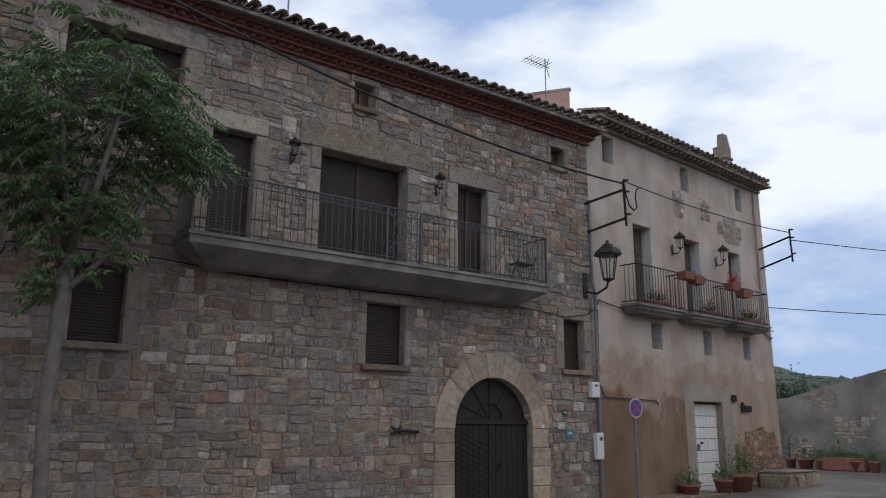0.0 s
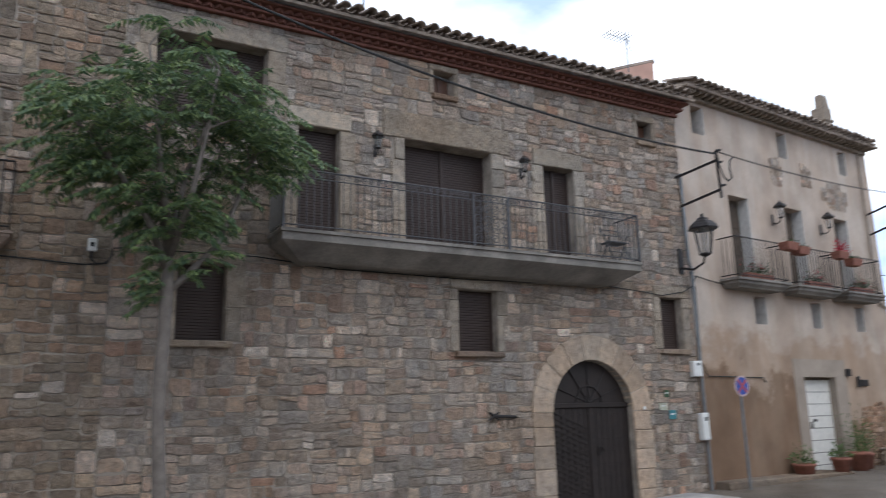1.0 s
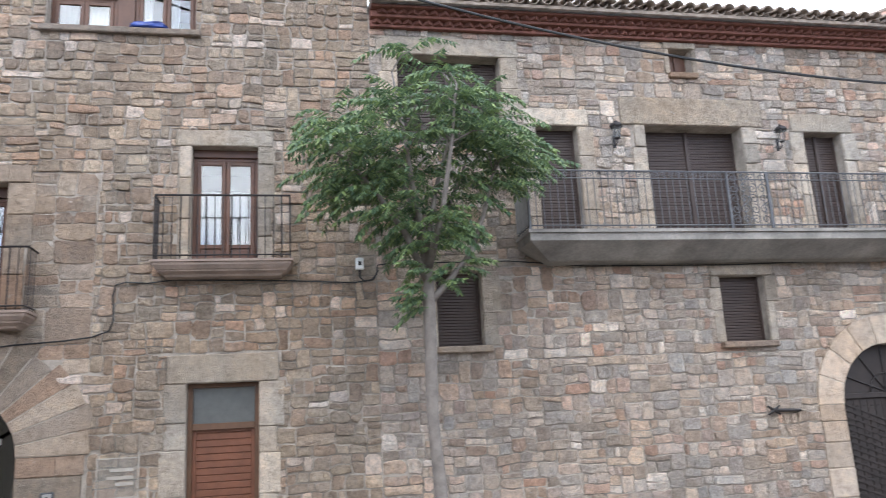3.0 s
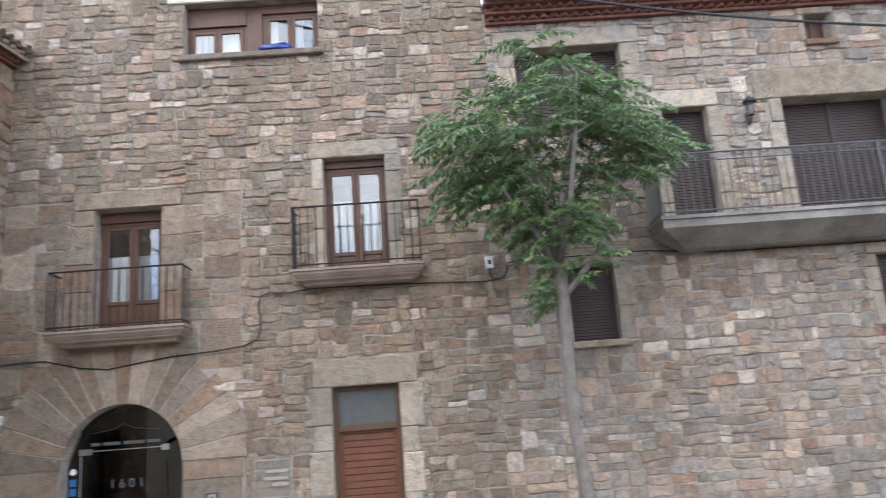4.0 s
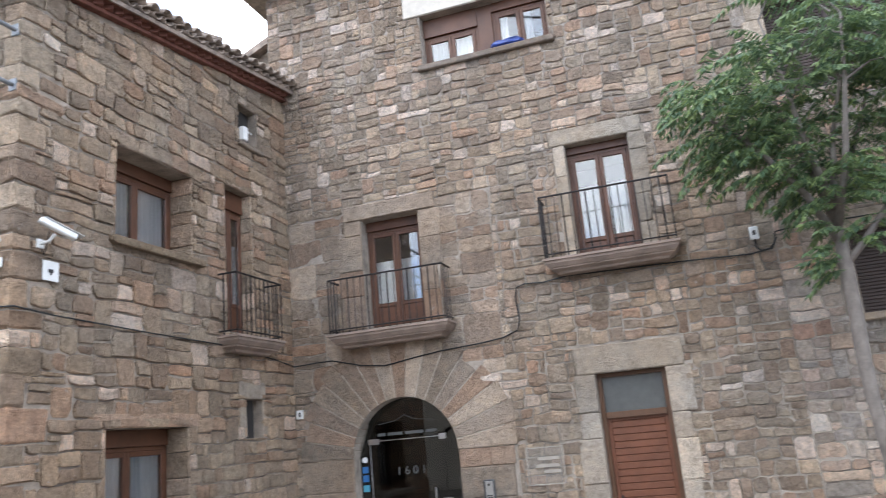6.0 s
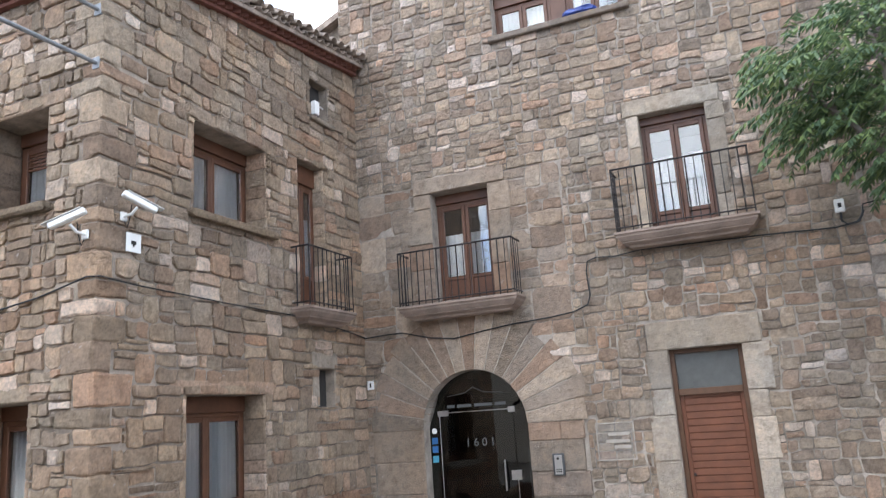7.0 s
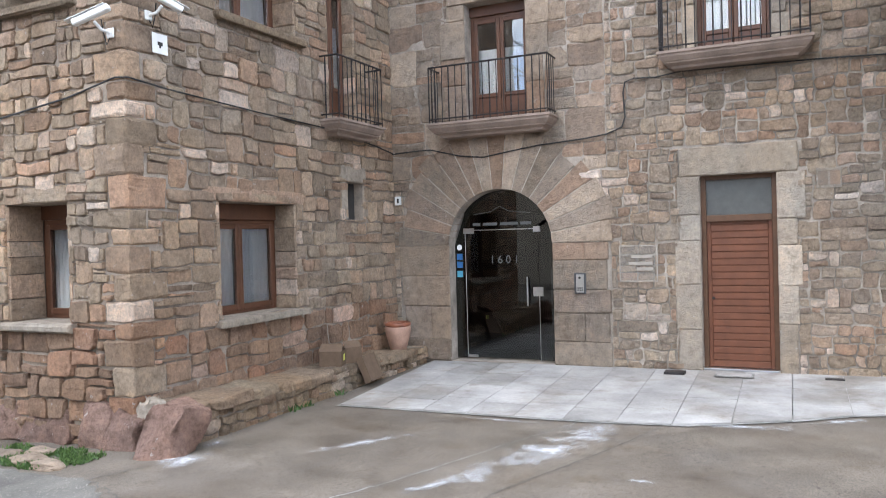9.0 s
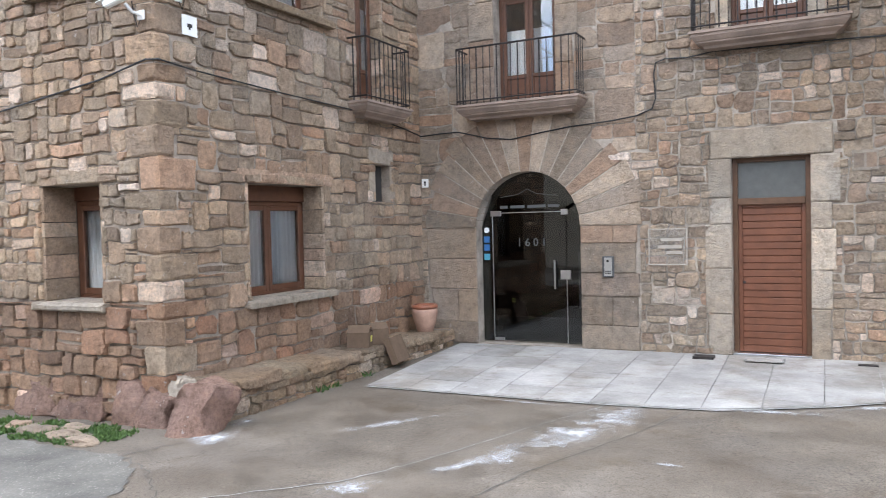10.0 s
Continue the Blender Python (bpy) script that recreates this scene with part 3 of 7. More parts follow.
# ---- dressed stone round the openings ----
m_pale_dressed = stone_material("pale_dressed_sandstone", [(0.0, (0.45, 0.385, 0.31)), (0.5, (0.51, 0.435, 0.35)), (1.0, (0.48, 0.40, 0.31))], tint=(0.88, 0.9, 0.93), grime=0.3, coarse=0.6)
surround(wall_tower, (0.0, 0.975, 0.0, 2.70), 0.27, 0.40, 0.27, material=m_pale_dressed)
surround(wall_tower, BALC_MID, 0.2, 0.26, 0.22, material=m_pale_dressed)
surround(wall_tower, BALC_LOW, 0.32, 0.27, 0.30)
m_tan_beam = stone_material("tan_beam_sandstone", [(0.0, (0.43, 0.345, 0.255)), (1.0, (0.43, 0.345, 0.255))], grime=0.2)
surround(wall_house, BALC_BIG, 0.24, 0.5, 0.42, material=m_pale_dressed, beam=m_tan_beam)
surround(wall_house, BALC_LEFT, 0.22, 0.3, 0.2, material=m_pale_dressed)
surround(wall_house, BALC_RIGHT, 0.22, 0.34, 0.24, material=m_pale_dressed)
surround(wall_house, SHUT_LEFT, 0.24, 0.26, 0.18, material=m_pale_dressed)
surround(wall_house, SHUT_MID, 0.17, 0.24, 0.16, material=m_pale_dressed)
surround(wall_house, SHUT_RIGHT, 0.2, 0.24, 0.16, material=m_pale_dressed)
surround(wall_house, TREE_WINDOW, 0.26, 0.31, 0.33, material=m_pale_dressed)
surround(wall_house, SMALL_A, 0.1, 0.12, 0.1, material=m_pale_dressed)
surround(wall_house, SMALL_B, 0.1, 0.14, 0.1, material=m_pale_dressed)
blocks(wall_tower, [(-2.42, 0.24, 9.0, 9.5)], name="lintel", material=plain("cream_lintel_stone", (0.58, 0.53, 0.46), 0.9, vary=0.12, bump=0.3))
for owner, hole, ext in ((wall_house, SHUT_LEFT, 0.11), (wall_house, SHUT_MID, 0.1), (wall_house, SHUT_RIGHT, 0.1), (wall_tower, ATTIC, 0.08), (wall_house, SMALL_A, 0.06), (wall_house, SMALL_B, 0.06)):
    part("sill", box_bm(hole[0] - ext, hole[1] + ext, -0.10, 0.3, hole[2] - 0.1, hole[2], bevel=0.015), m_dressed, owner)

m_pale_mortar = plain("pale_pointing", (0.50, 0.44, 0.37), 0.95, vary=0.2, bump=0.4, spec=0.1)


part("corbel_ledge", box_bm(4.22, 4.78, -0.16, 0.1, 5.62, 5.8, bevel=0.03, jitter=0.01), m_dressed, wall_house)
# voussoirs of the two arches and the ashlar under their springings
def arch_ring(owner, cx, cz, r0, r1, count, foot, wide, material=None, ragged=0.0):
    rng = random.Random(count)
    cuts = [180 * k / count for k in range(count + 1)]
    for a, b in zip(cuts, cuts[1:]):
        ro = r1 + rng.uniform(-ragged, ragged)
        g = 0.55
        line = arc(cx, cz, r0, a + g, b - g, 3) + arc(cx, cz, ro, b - g * 0.5, a + g * 0.5, 3)
        bm = prism(bmesh.new(), line, -0.035 - rng.uniform(0, 0.008), 0.32)
        bmesh.ops.bevel(bm, geom=[e for e in bm.edges], offset=0.005, segments=1, affect="EDGES")
        part("voussoir", bm, material or m_dressed, owner)
    back = prism(bmesh.new(), arc(cx, cz, r0 + 0.004, 0, 180, 24) + arc(cx, cz, r1 - 0.04 - ragged, 180, 0, 24), -0.024, 0.3)
    part("arch_mortar", back, m_pale_mortar, owner)
    for side in (-1, 1):
        z = foot
        while z < cz - 0.02:
            h = min(rng.uniform(0.3, 0.55), cz - z)
            if cz - z - h < 0.18:
                h = cz - z
            w = wide * rng.uniform(0.92, 1.05)
            if wide > 0.7 and rng.random() < 0.5:
                k = w * rng.uniform(0.4, 0.6)
                spans = [(r0, r0 + k), (r0 + k, r0 + w)]
            else:
                spans = [(r0, r0 + w)]
            for p, q in spans:
                a, b = sorted((cx + side * p, cx + side * q))
                blocks(owner, [(a, b, z, z + h)], name="jamb_stone", y1=0.32, material=material)
            z += h


arch_ring(wall_tower, -2.985, 1.825, 0.855, 1.76, 17, -0.02, 0.88, ragged=0.1)
m_arch_stone = stone_material("smooth_tan_arch_stone", [(0.0, (0.47, 0.385, 0.3)), (0.5, (0.51, 0.42, 0.335)), (1.0, (0.45, 0.375, 0.3))], tint=(1.06, 1.05, 1.05), grime=0.25, coarse=0.3)
arch_ring(wall_house, 11.145, 1.955, 0.955, 1.42, 9, 0.1, 0.47, material=m_arch_stone)

# ---- rubble and squared stones ----
def in_glass_arch(u, z):
    return (u + 2.985) ** 2 + (z - 1.825) ** 2 < 1.72 ** 2 and z > 1.7


def in_big_arch(u, z):
    return (u - 11.145) ** 2 + (z - 1.955) ** 2 < 1.40 ** 2 and z > 1.8


def spread(h, j, top, over=None):
    """The stretch of wall that an opening and its dressed stones take up, as two rectangles."""
    o = j if over is None else over
    return [(h[0] - j, h[1] + j, h[2], h[3]), (h[0] - o, h[1] + o, h[3], h[3] + top)]


tower_free = [*spread(TALL_DOOR, 0.24, 0.40, 0.27), *spread(BALC_MID, 0.18, 0.26, 0.22), *spread(BALC_LOW, 0.29, 0.27, 0.3), ATTIC[:4], (-2.42, 0.24, 9.0, 9.5), (-4.72, -1.25, -0.2, 1.82), (-3.7, -2.2, 1.8, 3.4)]
house_free = [*spread(BALC_BIG, 0.22, 0.5, 0.42), *spread(BALC_LEFT, 0.2, 0.3, 0.2), *spread(BALC_RIGHT, 0.2, 0.34, 0.24), *spread(SHUT_LEFT, 0.22, 0.26, 0.18), *spread(SHUT_MID, 0.15, 0.24, 0.16),
              *spread(SHUT_RIGHT, 0.18, 0.24, 0.16), *spread(TREE_WINDOW, 0.24, 0.31, 0.33), *spread(SMALL_A, 0.08, 0.12, 0.1), *spread(SMALL_B, 0.08, 0.14, 0.1), (9.74, 12.55, -0.2, 1.955), (10.2, 12.08, 1.9, 2.9)]
# large squared blocks beside the low balcony, small rubble elsewhere
ASHLAR = (-4.84, -1.28, 2.9, 5.75)
lay_stones(wall_tower, ASHLAR[0], ASHLAR[1], ASHLAR[2], ASHLAR[3], tower_free, 21, 0.17, (0, 0, 0, 0), in_glass_arch, course=0.5, gap=0.006, proud=(0.004, 0.014), material=m_dressed)
lay_stones(wall_tower, -4.84, 2.68, -0.15, 10.1, tower_free + [ASHLAR], 3, 0.05, (-1.3, 2.68, -0.1, 4.2), in_glass_arch, course=0.5, gap=0.0095, proud=(0.008, 0.038))
lay_stones(wall_tower, -5.08, -4.84, 7.9, 10.1, [], 4, 0.05, (0, 0, 0, 0), course=0.3)
lay_stones(wall_house, 2.68, 13.95, -0.15, 8.3, house_free, 8, 0.055, (2.7, 9.8, 0.9, 2.9), in_big_arch, course=0.52, gap=0.009, proud=(0.006, 0.032), material=m_grey_rubble)
# quoins of the wing's corner
rng_q = random.Random(14)
z = -0.1
quoin_side, quoin_end = [], []
while z < 7.15:
    h = min(rng_q.uniform(0.16, 0.34), 7.22 - z)
    lx, ly = (rng_q.uniform(0.3, 0.5), rng_q.uniform(0.2, 0.3)) if len(quoin_side) % 2 else (rng_q.uniform(0.2, 0.3), rng_q.uniform(0.35, 0.6))
    bm = box_bm(-4.84 - lx, -4.815, -0.025, ly, z + 0.005, z + h - 0.005, bevel=0.022, jitter=0.014)
    bmesh.ops.subdivide_edges(bm, edges=[e for e in bm.edges if e.calc_length() > 0.1], cuts=3, use_grid_fill=True)
    for v in bm.verts:
        v.co += noise.noise_vector(v.co * 5.5) * 0.011 + noise.noise_vector(v.co * 14) * 0.007
    part("quoin", bm, m_red_rubble if len(quoin_side) % 3 == 1 and z < 1.6 else m_warm_rubble, wall_end)
    quoin_side.append((-5.5, -5.5 + ly, z, z + h))
    quoin_end.append((-4.84 - lx, -4.84, z, z + h))
    z += h
side_free = [h[:4] for h in SIDE] + quoin_side
lay_stones(wall_side, -5.5, 0, -0.15, 1.0, quoin_side, 25, 0.1, (-5.5, 0, 0.0, 1.0), proud=(0.01, 0.05), course=0.34, gap=0.011, material=m_red_rubble)
lay_stones(wall_side, -5.5, 0, 1.0, 8.1, side_free, 5, 0.088, (-5.5, 0, 0.0, 3.6), lambda u, z: z > wing_top(u) - 0.02, proud=(0.01, 0.045), course=0.27, gap=0.0105, material=m_warm_rubble)
lay_stones(wall_end, -14, -4.84, -0.3, 1.15, quoin_end, 16, 0.085, (-8.2, -4.84, -0.3, 1.2), proud=(0.02, 0.07), course=0.44, gap=0.012, material=m_red_rubble)
lay_stones(wall_end, -14, -4.84, 1.15, 7.08, [h[:4] for h in END] + quoin_end, 6, 0.05, (-8.2, -4.84, 1.1, 3.6), proud=(0.01, 0.045), course=0.36, gap=0.010, material=m_warm_rubble)
# lining of the deep window reveals in the wing
for owner, hs, deep in ((wall_side, SIDE[:3], 0.33), (wall_end, END, 0.42)):
    for a, b, c, d, _ in hs:
        z = c
        while z < d - 0.01:
            h = min(random.uniform(0.16, 0.32), d - z)
            if d - z - h < 0.1:
                h = d - z
            for p, q in ((a - 0.03, a + 0.025), (b - 0.025, b + 0.03)):
                part("reveal_stone", box_bm(p, q, -0.005, deep, z + 0.006, z + h - 0.006, bevel=0.008, jitter=0.004), m_warm_rubble, owner)
            z += h
        blocks(owner, [(a - 0.25, b + 0.25, d + 0.0, d + 0.17)], y0=-0.02, y1=deep, name="lintel", material=m_warm_rubble)

# ---- windows, doors and blinds ----
m_wood = plain("brown_varnished_wood", (0.105, 0.046, 0.025), 0.45, vary=0.25, scale=4.0, bump=0.15, bump_scale=30.0)
m_dark_wood = plain("dark_stained_wood", (0.022, 0.015, 0.013), 0.6, vary=0.35, scale=5.0, bump=0.3, bump_scale=30.0)
m_door_wood = plain("reddish_door_wood", (0.14, 0.053, 0.028), 0.42, vary=0.22, scale=5.0, bump=0.1, bump_scale=30.0)
m_blind = plain("brown_roller_blind", (0.046, 0.029, 0.023), 0.55, vary=0.2, scale=3.0)
m_curtain = plain("white_curtain_cloth", (0.85, 0.86, 0.88), 0.9, vary=0.05, bump=0.2)
m_iron = plain("wrought_iron", (0.028, 0.024, 0.024), 0.5, metal=0.3, vary=0.3)
m_steel = plain("brushed_steel", (0.55, 0.55, 0.55), 0.3, metal=1.0, vary=0.08)
m_white_paint = plain("white_painted_wood", (0.74, 0.72, 0.67), 0.6, vary=0.12, bump=0.2)
m_white_plastic = plain("white_plastic", (0.72, 0.72, 0.70), 0.5, vary=0.05)
m_grey_glass = plain("frosted_grey_glass", (0.085, 0.088, 0.085), 0.3, vary=0.15, spec=0.6)


def glass_material(name, tint, ior=1.85):
    mat = bpy.data.materials.new(name)
    mat.use_nodes = True
    b = mat.node_tree.nodes["Principled BSDF"]
    b.inputs["Base Color"].default_value = (*tint, 1)
    b.inputs["Roughness"].default_value, b.inputs["IOR"].default_value, b.inputs["Transmission Weight"].default_value = 0.0, ior, 1.0
    return mat


m_glass = glass_material("window_glass", (0.95, 0.97, 0.97))


def pane(name, bm, parent, material=None):
    ob = part(name, bm, material or m_glass, parent)
    ob.visible_shadow = False
    return ob


def curtain(name, m, u0, u1, y, z0, z1, parent, seed=1):
    bm = bmesh.new()
    rng = random.Random(seed)
    n = int((u1 - u0) / 0.012)
    ph, fr = rng.uniform(0, 6), rng.uniform(55, 75)
    cols = []
    for k in range(n + 1):
        u = u0 + (u1 - u0) * k / n
        w = 0.018 * math.sin(u * fr + ph) + 0.008 * math.sin(u * fr * 2.3 + ph * 2)
        cols.append((bm.verts.new((u, y + w * 0.7, z1)), bm.verts.new((u, y + w * 1.3, z0))))
    for a, b in zip(cols, cols[1:]):
        bm.faces.new((a[0], b[0], b[1], a[1]))
    geo = bmesh.ops.solidify(bm, geom=bm.faces[:], thickness=0.002)
    return part(name, bm, m_curtain, parent, smooth=True)


def casement(name, m, hole, depth, label, leaves=2, panel=0.0, top=0.16, curtains=True, blind=0.0, wood=None, seed=1, category="window", draw=0.0):
    """A wooden casement or balcony door in an opening, with a blind box on top and net curtains behind."""
    wood = wood or m_wood
    a, b, c, d = hole[:4]
    w = base(name, m, label, category, kind="structure")
    y = depth
    f = 0.055
    if top:
        part("blind_box", box_bm(a, b, y - 0.06, y + 0.08, d - top, d, bevel=0.006), wood, w)
    t = d - top
    for nm, dims in (("frame_stile", (a, a + f, y - 0.02, y + 0.05, c, t)), ("frame_stile", (b - f, b, y - 0.02, y + 0.05, c, t)), ("frame_head", (a + f, b - f, y - 0.02, y + 0.05, t - f, t)), ("frame_sill", (a + f, b - f, y - 0.02, y + 0.05, c, c + f * 0.8))):
        part(nm, box_bm(*dims, bevel=0.006), wood, w)
    if blind:
        bm = bmesh.new()
        z = t - f
        while z > t - blind:
            box(bm, a + f, b - f, y - 0.015, y, z - 0.042, z - 0.003, bevel=0.006)
            z -= 0.045
        part("roller_blind", bm, wood, w)
    lw = (b - a - 2 * f) / leaves
    for k in range(leaves):
        p, q = a + f + lw * k + 0.003, a + f + lw * (k + 1) - 0.003
        s = 0.06
        lo, hi = c + f * 0.8, t - f
        leaf = part("leaf", box_bm(p, p + s, y - 0.03, y + 0.02, lo, hi, bevel=0.006), wood, w)
        part("leaf_stile", box_bm(q - s, q, y - 0.03, y + 0.02, lo, hi, bevel=0.006), wood, leaf)
        part("leaf_rail", box_bm(p + s, q - s, y - 0.028, y + 0.018, hi - s, hi, bevel=0.006), wood, leaf)
        part("leaf_rail", box_bm(p + s, q - s, y - 0.028, y + 0.018, lo, lo + s * 1.2, bevel=0.006), wood, leaf)
        zl = lo + s * 1.2
        if panel:
            part("panel", box_bm(p + s, q - s, y - 0.012, y + 0.008, zl, zl + panel, bevel=0.01), wood, leaf)
            part("leaf_rail", box_bm(p + s, q - s, y - 0.028, y + 0.018, zl + panel, zl + panel + s, bevel=0.006), wood, leaf)
            zl += panel + s
        pane("pane", box_bm(p + s, q - s, y - 0.008, y - 0.002, zl, hi - s), leaf)
        if curtains:
            curtain("curtain", m, p + s * 0.6, q - s * 0.6 - draw * lw, y + 0.06, zl - 0.05, hi - (0.0 if panel == 0 else 0.46), w, seed + k)
    return w


casement("window_1", I4, BALC_LOW, 0.26, "brown wooden balcony door with net curtains and blind box", panel=0.24, seed=3)
casement("window_2", I4, BALC_MID, 0.2, "brown wooden balcony door with net curtains", panel=0.1, top=0.12, seed=5)
att = base("window_3", I4, "wide attic window with a brown centre panel and curtains", "window", kind="structure")
casement("window_4", I4, (-2.14, -1.18, 8.06, 9.0), 0.22, "two-leaf brown attic window with a deep blind box", top=0.34, blind=0, seed=7)
casement("window_5", I4, (-0.92, 0.01, 8.06, 9.0), 0.22, "two-leaf brown attic window with an open leaf", top=0.16, blind=0, seed=9, draw=0.45)
part("centre_panel", box_bm(-1.18, -0.92, 0.17, 0.28, 8.06, 9.0, bevel=0.008), m_wood, att)
casement("window_6", M_SIDE, SIDE_LOW, 0.36, "brown ground-floor casement with white curtains", top=0.2, seed=11)
casement("window_7", M_SIDE, SIDE_UP, 0.36, "brown upper casement with white curtains", top=0.17, seed=13)
casement("window_8", M_SIDE, SIDE_DOOR, 0.2, "narrow brown balcony door with a curtain", leaves=2, panel=0.3, top=0.3, seed=15)
casement("window_9", M_END, END_LOW, 0.46, "brown ground-floor casement in a deep reveal", top=0.16, seed=17)
casement("window_10", M_END, END_UP, 0.46, "brown upper casement with its blind half down", top=0.16, blind=0.3, seed=19)
for hole, nm, lab in ((SIDE_SLIT, "window_11", "small dark opening in a pale stone frame"), (SIDE_SQUARE, "window_12", "small square opening with a dark recess")):
    a, b, c, d = hole[:4]
    w = base(nm, M_SIDE, lab, "window", kind="structure")
    # added board closing the hole; the depth's shade is its near-black colour
    part("hole_shade_board", box_bm(a, b, 0.15, 0.18, c, d), m_room_shade, w)
blocks(wall_side, [(-1.62, -0.9, 2.81, 3.06), (-1.60, -1.43, 2.26, 2.81), (-0.98, -0.84, 2.3, 2.81)], y0=-0.03, material=m_pale_dressed, y1=0.25)
for hole in (SIDE_LOW, SIDE_UP):
    part("sill", box_bm(hole[0] - 0.1, hole[1] + 0.16, -0.12, 0.33, hole[2] - 0.1, hole[2] - 0.002, bevel=0.02, jitter=0.012), m_mossy_rubble if hole[2] > 3 else m_pale_dressed, wall_side)
for hole in (END_LOW, END_UP):
    part("sill", box_bm(hole[0] - 0.1, hole[1] + 0.1, -0.12, 0.43, hole[2] - 0.1, hole[2] - 0.002, bevel=0.02, jitter=0.012), m_mossy_rubble if hole[2] > 3 else m_pale_dressed, wall_end)
part("sill", box_bm(-1.5, -0.82, -0.1, 0.2, 6.72, 6.8, bevel=0.015), m_dressed, wall_side)


def blind_window(name, m, hole, depth, label, mullion=False, wood=None):
    """An opening closed by a slatted roller blind."""
    a, b, c, d = hole[:4]
    w = base(name, m, label, "window", kind="structure")
    bm = bmesh.new()
    z = c
    while z < d - 0.01:
        box(bm, a, b, depth, depth + 0.014, z + 0.002, min(z + 0.044, d), bevel=0.006)
        z += 0.046
    part("roller_blind", bm, wood or m_blind, w)
    part("backing", box_bm(a, b, depth + 0.02, depth + 0.05, c, d), m_dark_wood, w)
    for p, q in ((a, a + 0.035), (b - 0.035, b)):
        part("guide_rail", box_bm(p, q, depth - 0.02, depth + 0.018, c, d, bevel=0.004), wood or m_blind, w)
    if mullion:
        for k in range(1, mullion):
            u = a + (b - a) * k / mullion
            part("mullion", box_bm(u - 0.035, u + 0.035, depth - 0.03, depth + 0.018, c, d, bevel=0.005), wood or m_blind, w)
    return w


for k, (hole, dep, lab, mul) in enumerate(((SHUT_LEFT, 0.16, "window closed by a brown slatted blind", 0), (SHUT_MID, 0.16, "window closed by a brown slatted blind", 0), (SHUT_RIGHT, 0.18, "narrow window closed by a brown slatted blind", 0),
                                           (TREE_WINDOW, 0.25, "wide upper window closed by a brown blind", 2), (BALC_BIG, 0.3, "wide balcony door closed by brown blinds", 2), (BALC_LEFT, 0.2, "balcony door closed by a brown blind", 0), (BALC_RIGHT, 0.2, "balcony door closed by a brown blind", 2))):
    blind_window(f"window_{13 + k}", I4, hole, dep, lab, mul)
for k, hole in enumerate((SMALL_A, SMALL_B)):
    a, b, c, d = hole[:4]
    w = base(f"window_{20 + k}", I4, "small attic opening with a reddish wooden shutter", "window", kind="structure")
    part("shutter", box_bm(a, b, 0.2, 0.24, c, d, bevel=0.01), m_wood, w)
    part("shutter_bar", box_bm((a + b) / 2 - 0.02, (a + b) / 2 + 0.02, 0.17, 0.2, c, d), m_wood, w)

# tall door with a fixed light above
d1 = base("door_1", I4, "reddish wooden door with horizontal grooves and a grey transom", "door", kind="structure")
for nm, dims in (("frame_stile", (0.0, 0.065, 0.12, 0.24, 0.0, 2.70)), ("frame_stile", (0.91, 0.975, 0.12, 0.24, 0.0, 2.70)), ("frame_head", (0.065, 0.91, 0.12, 0.24, 2.64, 2.70)), ("transom_bar", (0.065, 0.91, 0.11, 0.24, 2.06, 2.15))):
    part(nm, box_bm(*dims, bevel=0.006), plain("door_frame_wood", (0.10, 0.05, 0.026), 0.5, vary=0.2), d1)
part("transom_pane", box_bm(0.065, 0.91, 0.18, 0.19, 2.15, 2.64), m_grey_glass, d1)
leaf = part("door_leaf", box_bm(0.065, 0.91, 0.185, 0.22, 0.03, 2.06), m_door_wood, d1)
for nm, dims in (("leaf_stile", (0.066, 0.115, 0.165, 0.186, 0.03, 2.06)), ("leaf_stile", (0.86, 0.909, 0.165, 0.186, 0.03, 2.06))):
    part(nm, box_bm(*dims, bevel=0.004), m_door_wood, leaf)
z = 0.035
while z < 2.03:
    part("board", box_bm(0.116, 0.859, 0.168, 0.186, z, z + 0.088, bevel=0.008), m_door_wood, leaf)
    z += 0.0945
part("door_knob", tube_bm([(0.14, 0.12, 1.0), (0.14, 0.168, 1.0)], [0.022, 0.014], 10), m_iron, leaf)
part("threshold", box_bm(0.0, 0.975, 0.02, 0.24, -0.02, 0.03, bevel=0.005), m_steel, d1)

# frameless glass door in the arch
d2 = base("door_2", I4, "frameless glass door in a stone arch with steel fittings", "door", kind="structure")
gy_ = 0.22
m_smoked = glass_material("smoked_door_glass", (0.15, 0.17, 0.17), 1.6)
pane("fixed_pane", prism(bmesh.new(), [(-3.84, 0.0), (-3.84, 1.825), (-3.66, 2.3), (-3.66, 0.0)], gy_, gy_ + 0.01), d2, m_smoked)
pane("fixed_pane", prism(bmesh.new(), [(-2.42, 0.0), (-2.42, 2.12), *arc(-2.985, 1.825, 0.85, 28, 0, 6), (-2.13, 0.0)], gy_, gy_ + 0.01), d2, m_smoked)
pane("fanlight", prism(bmesh.new(), [(-3.66, 2.055), *arc(-2.985, 1.825, 0.85, 143, 25, 20), (-2.42, 2.055)], gy_, gy_ + 0.01), d2, m_smoked)
pane("glass_leaf", box_bm(-3.652, -2.428, gy_, gy_ + 0.01, 0.01, 2.047), d2, m_smoked)
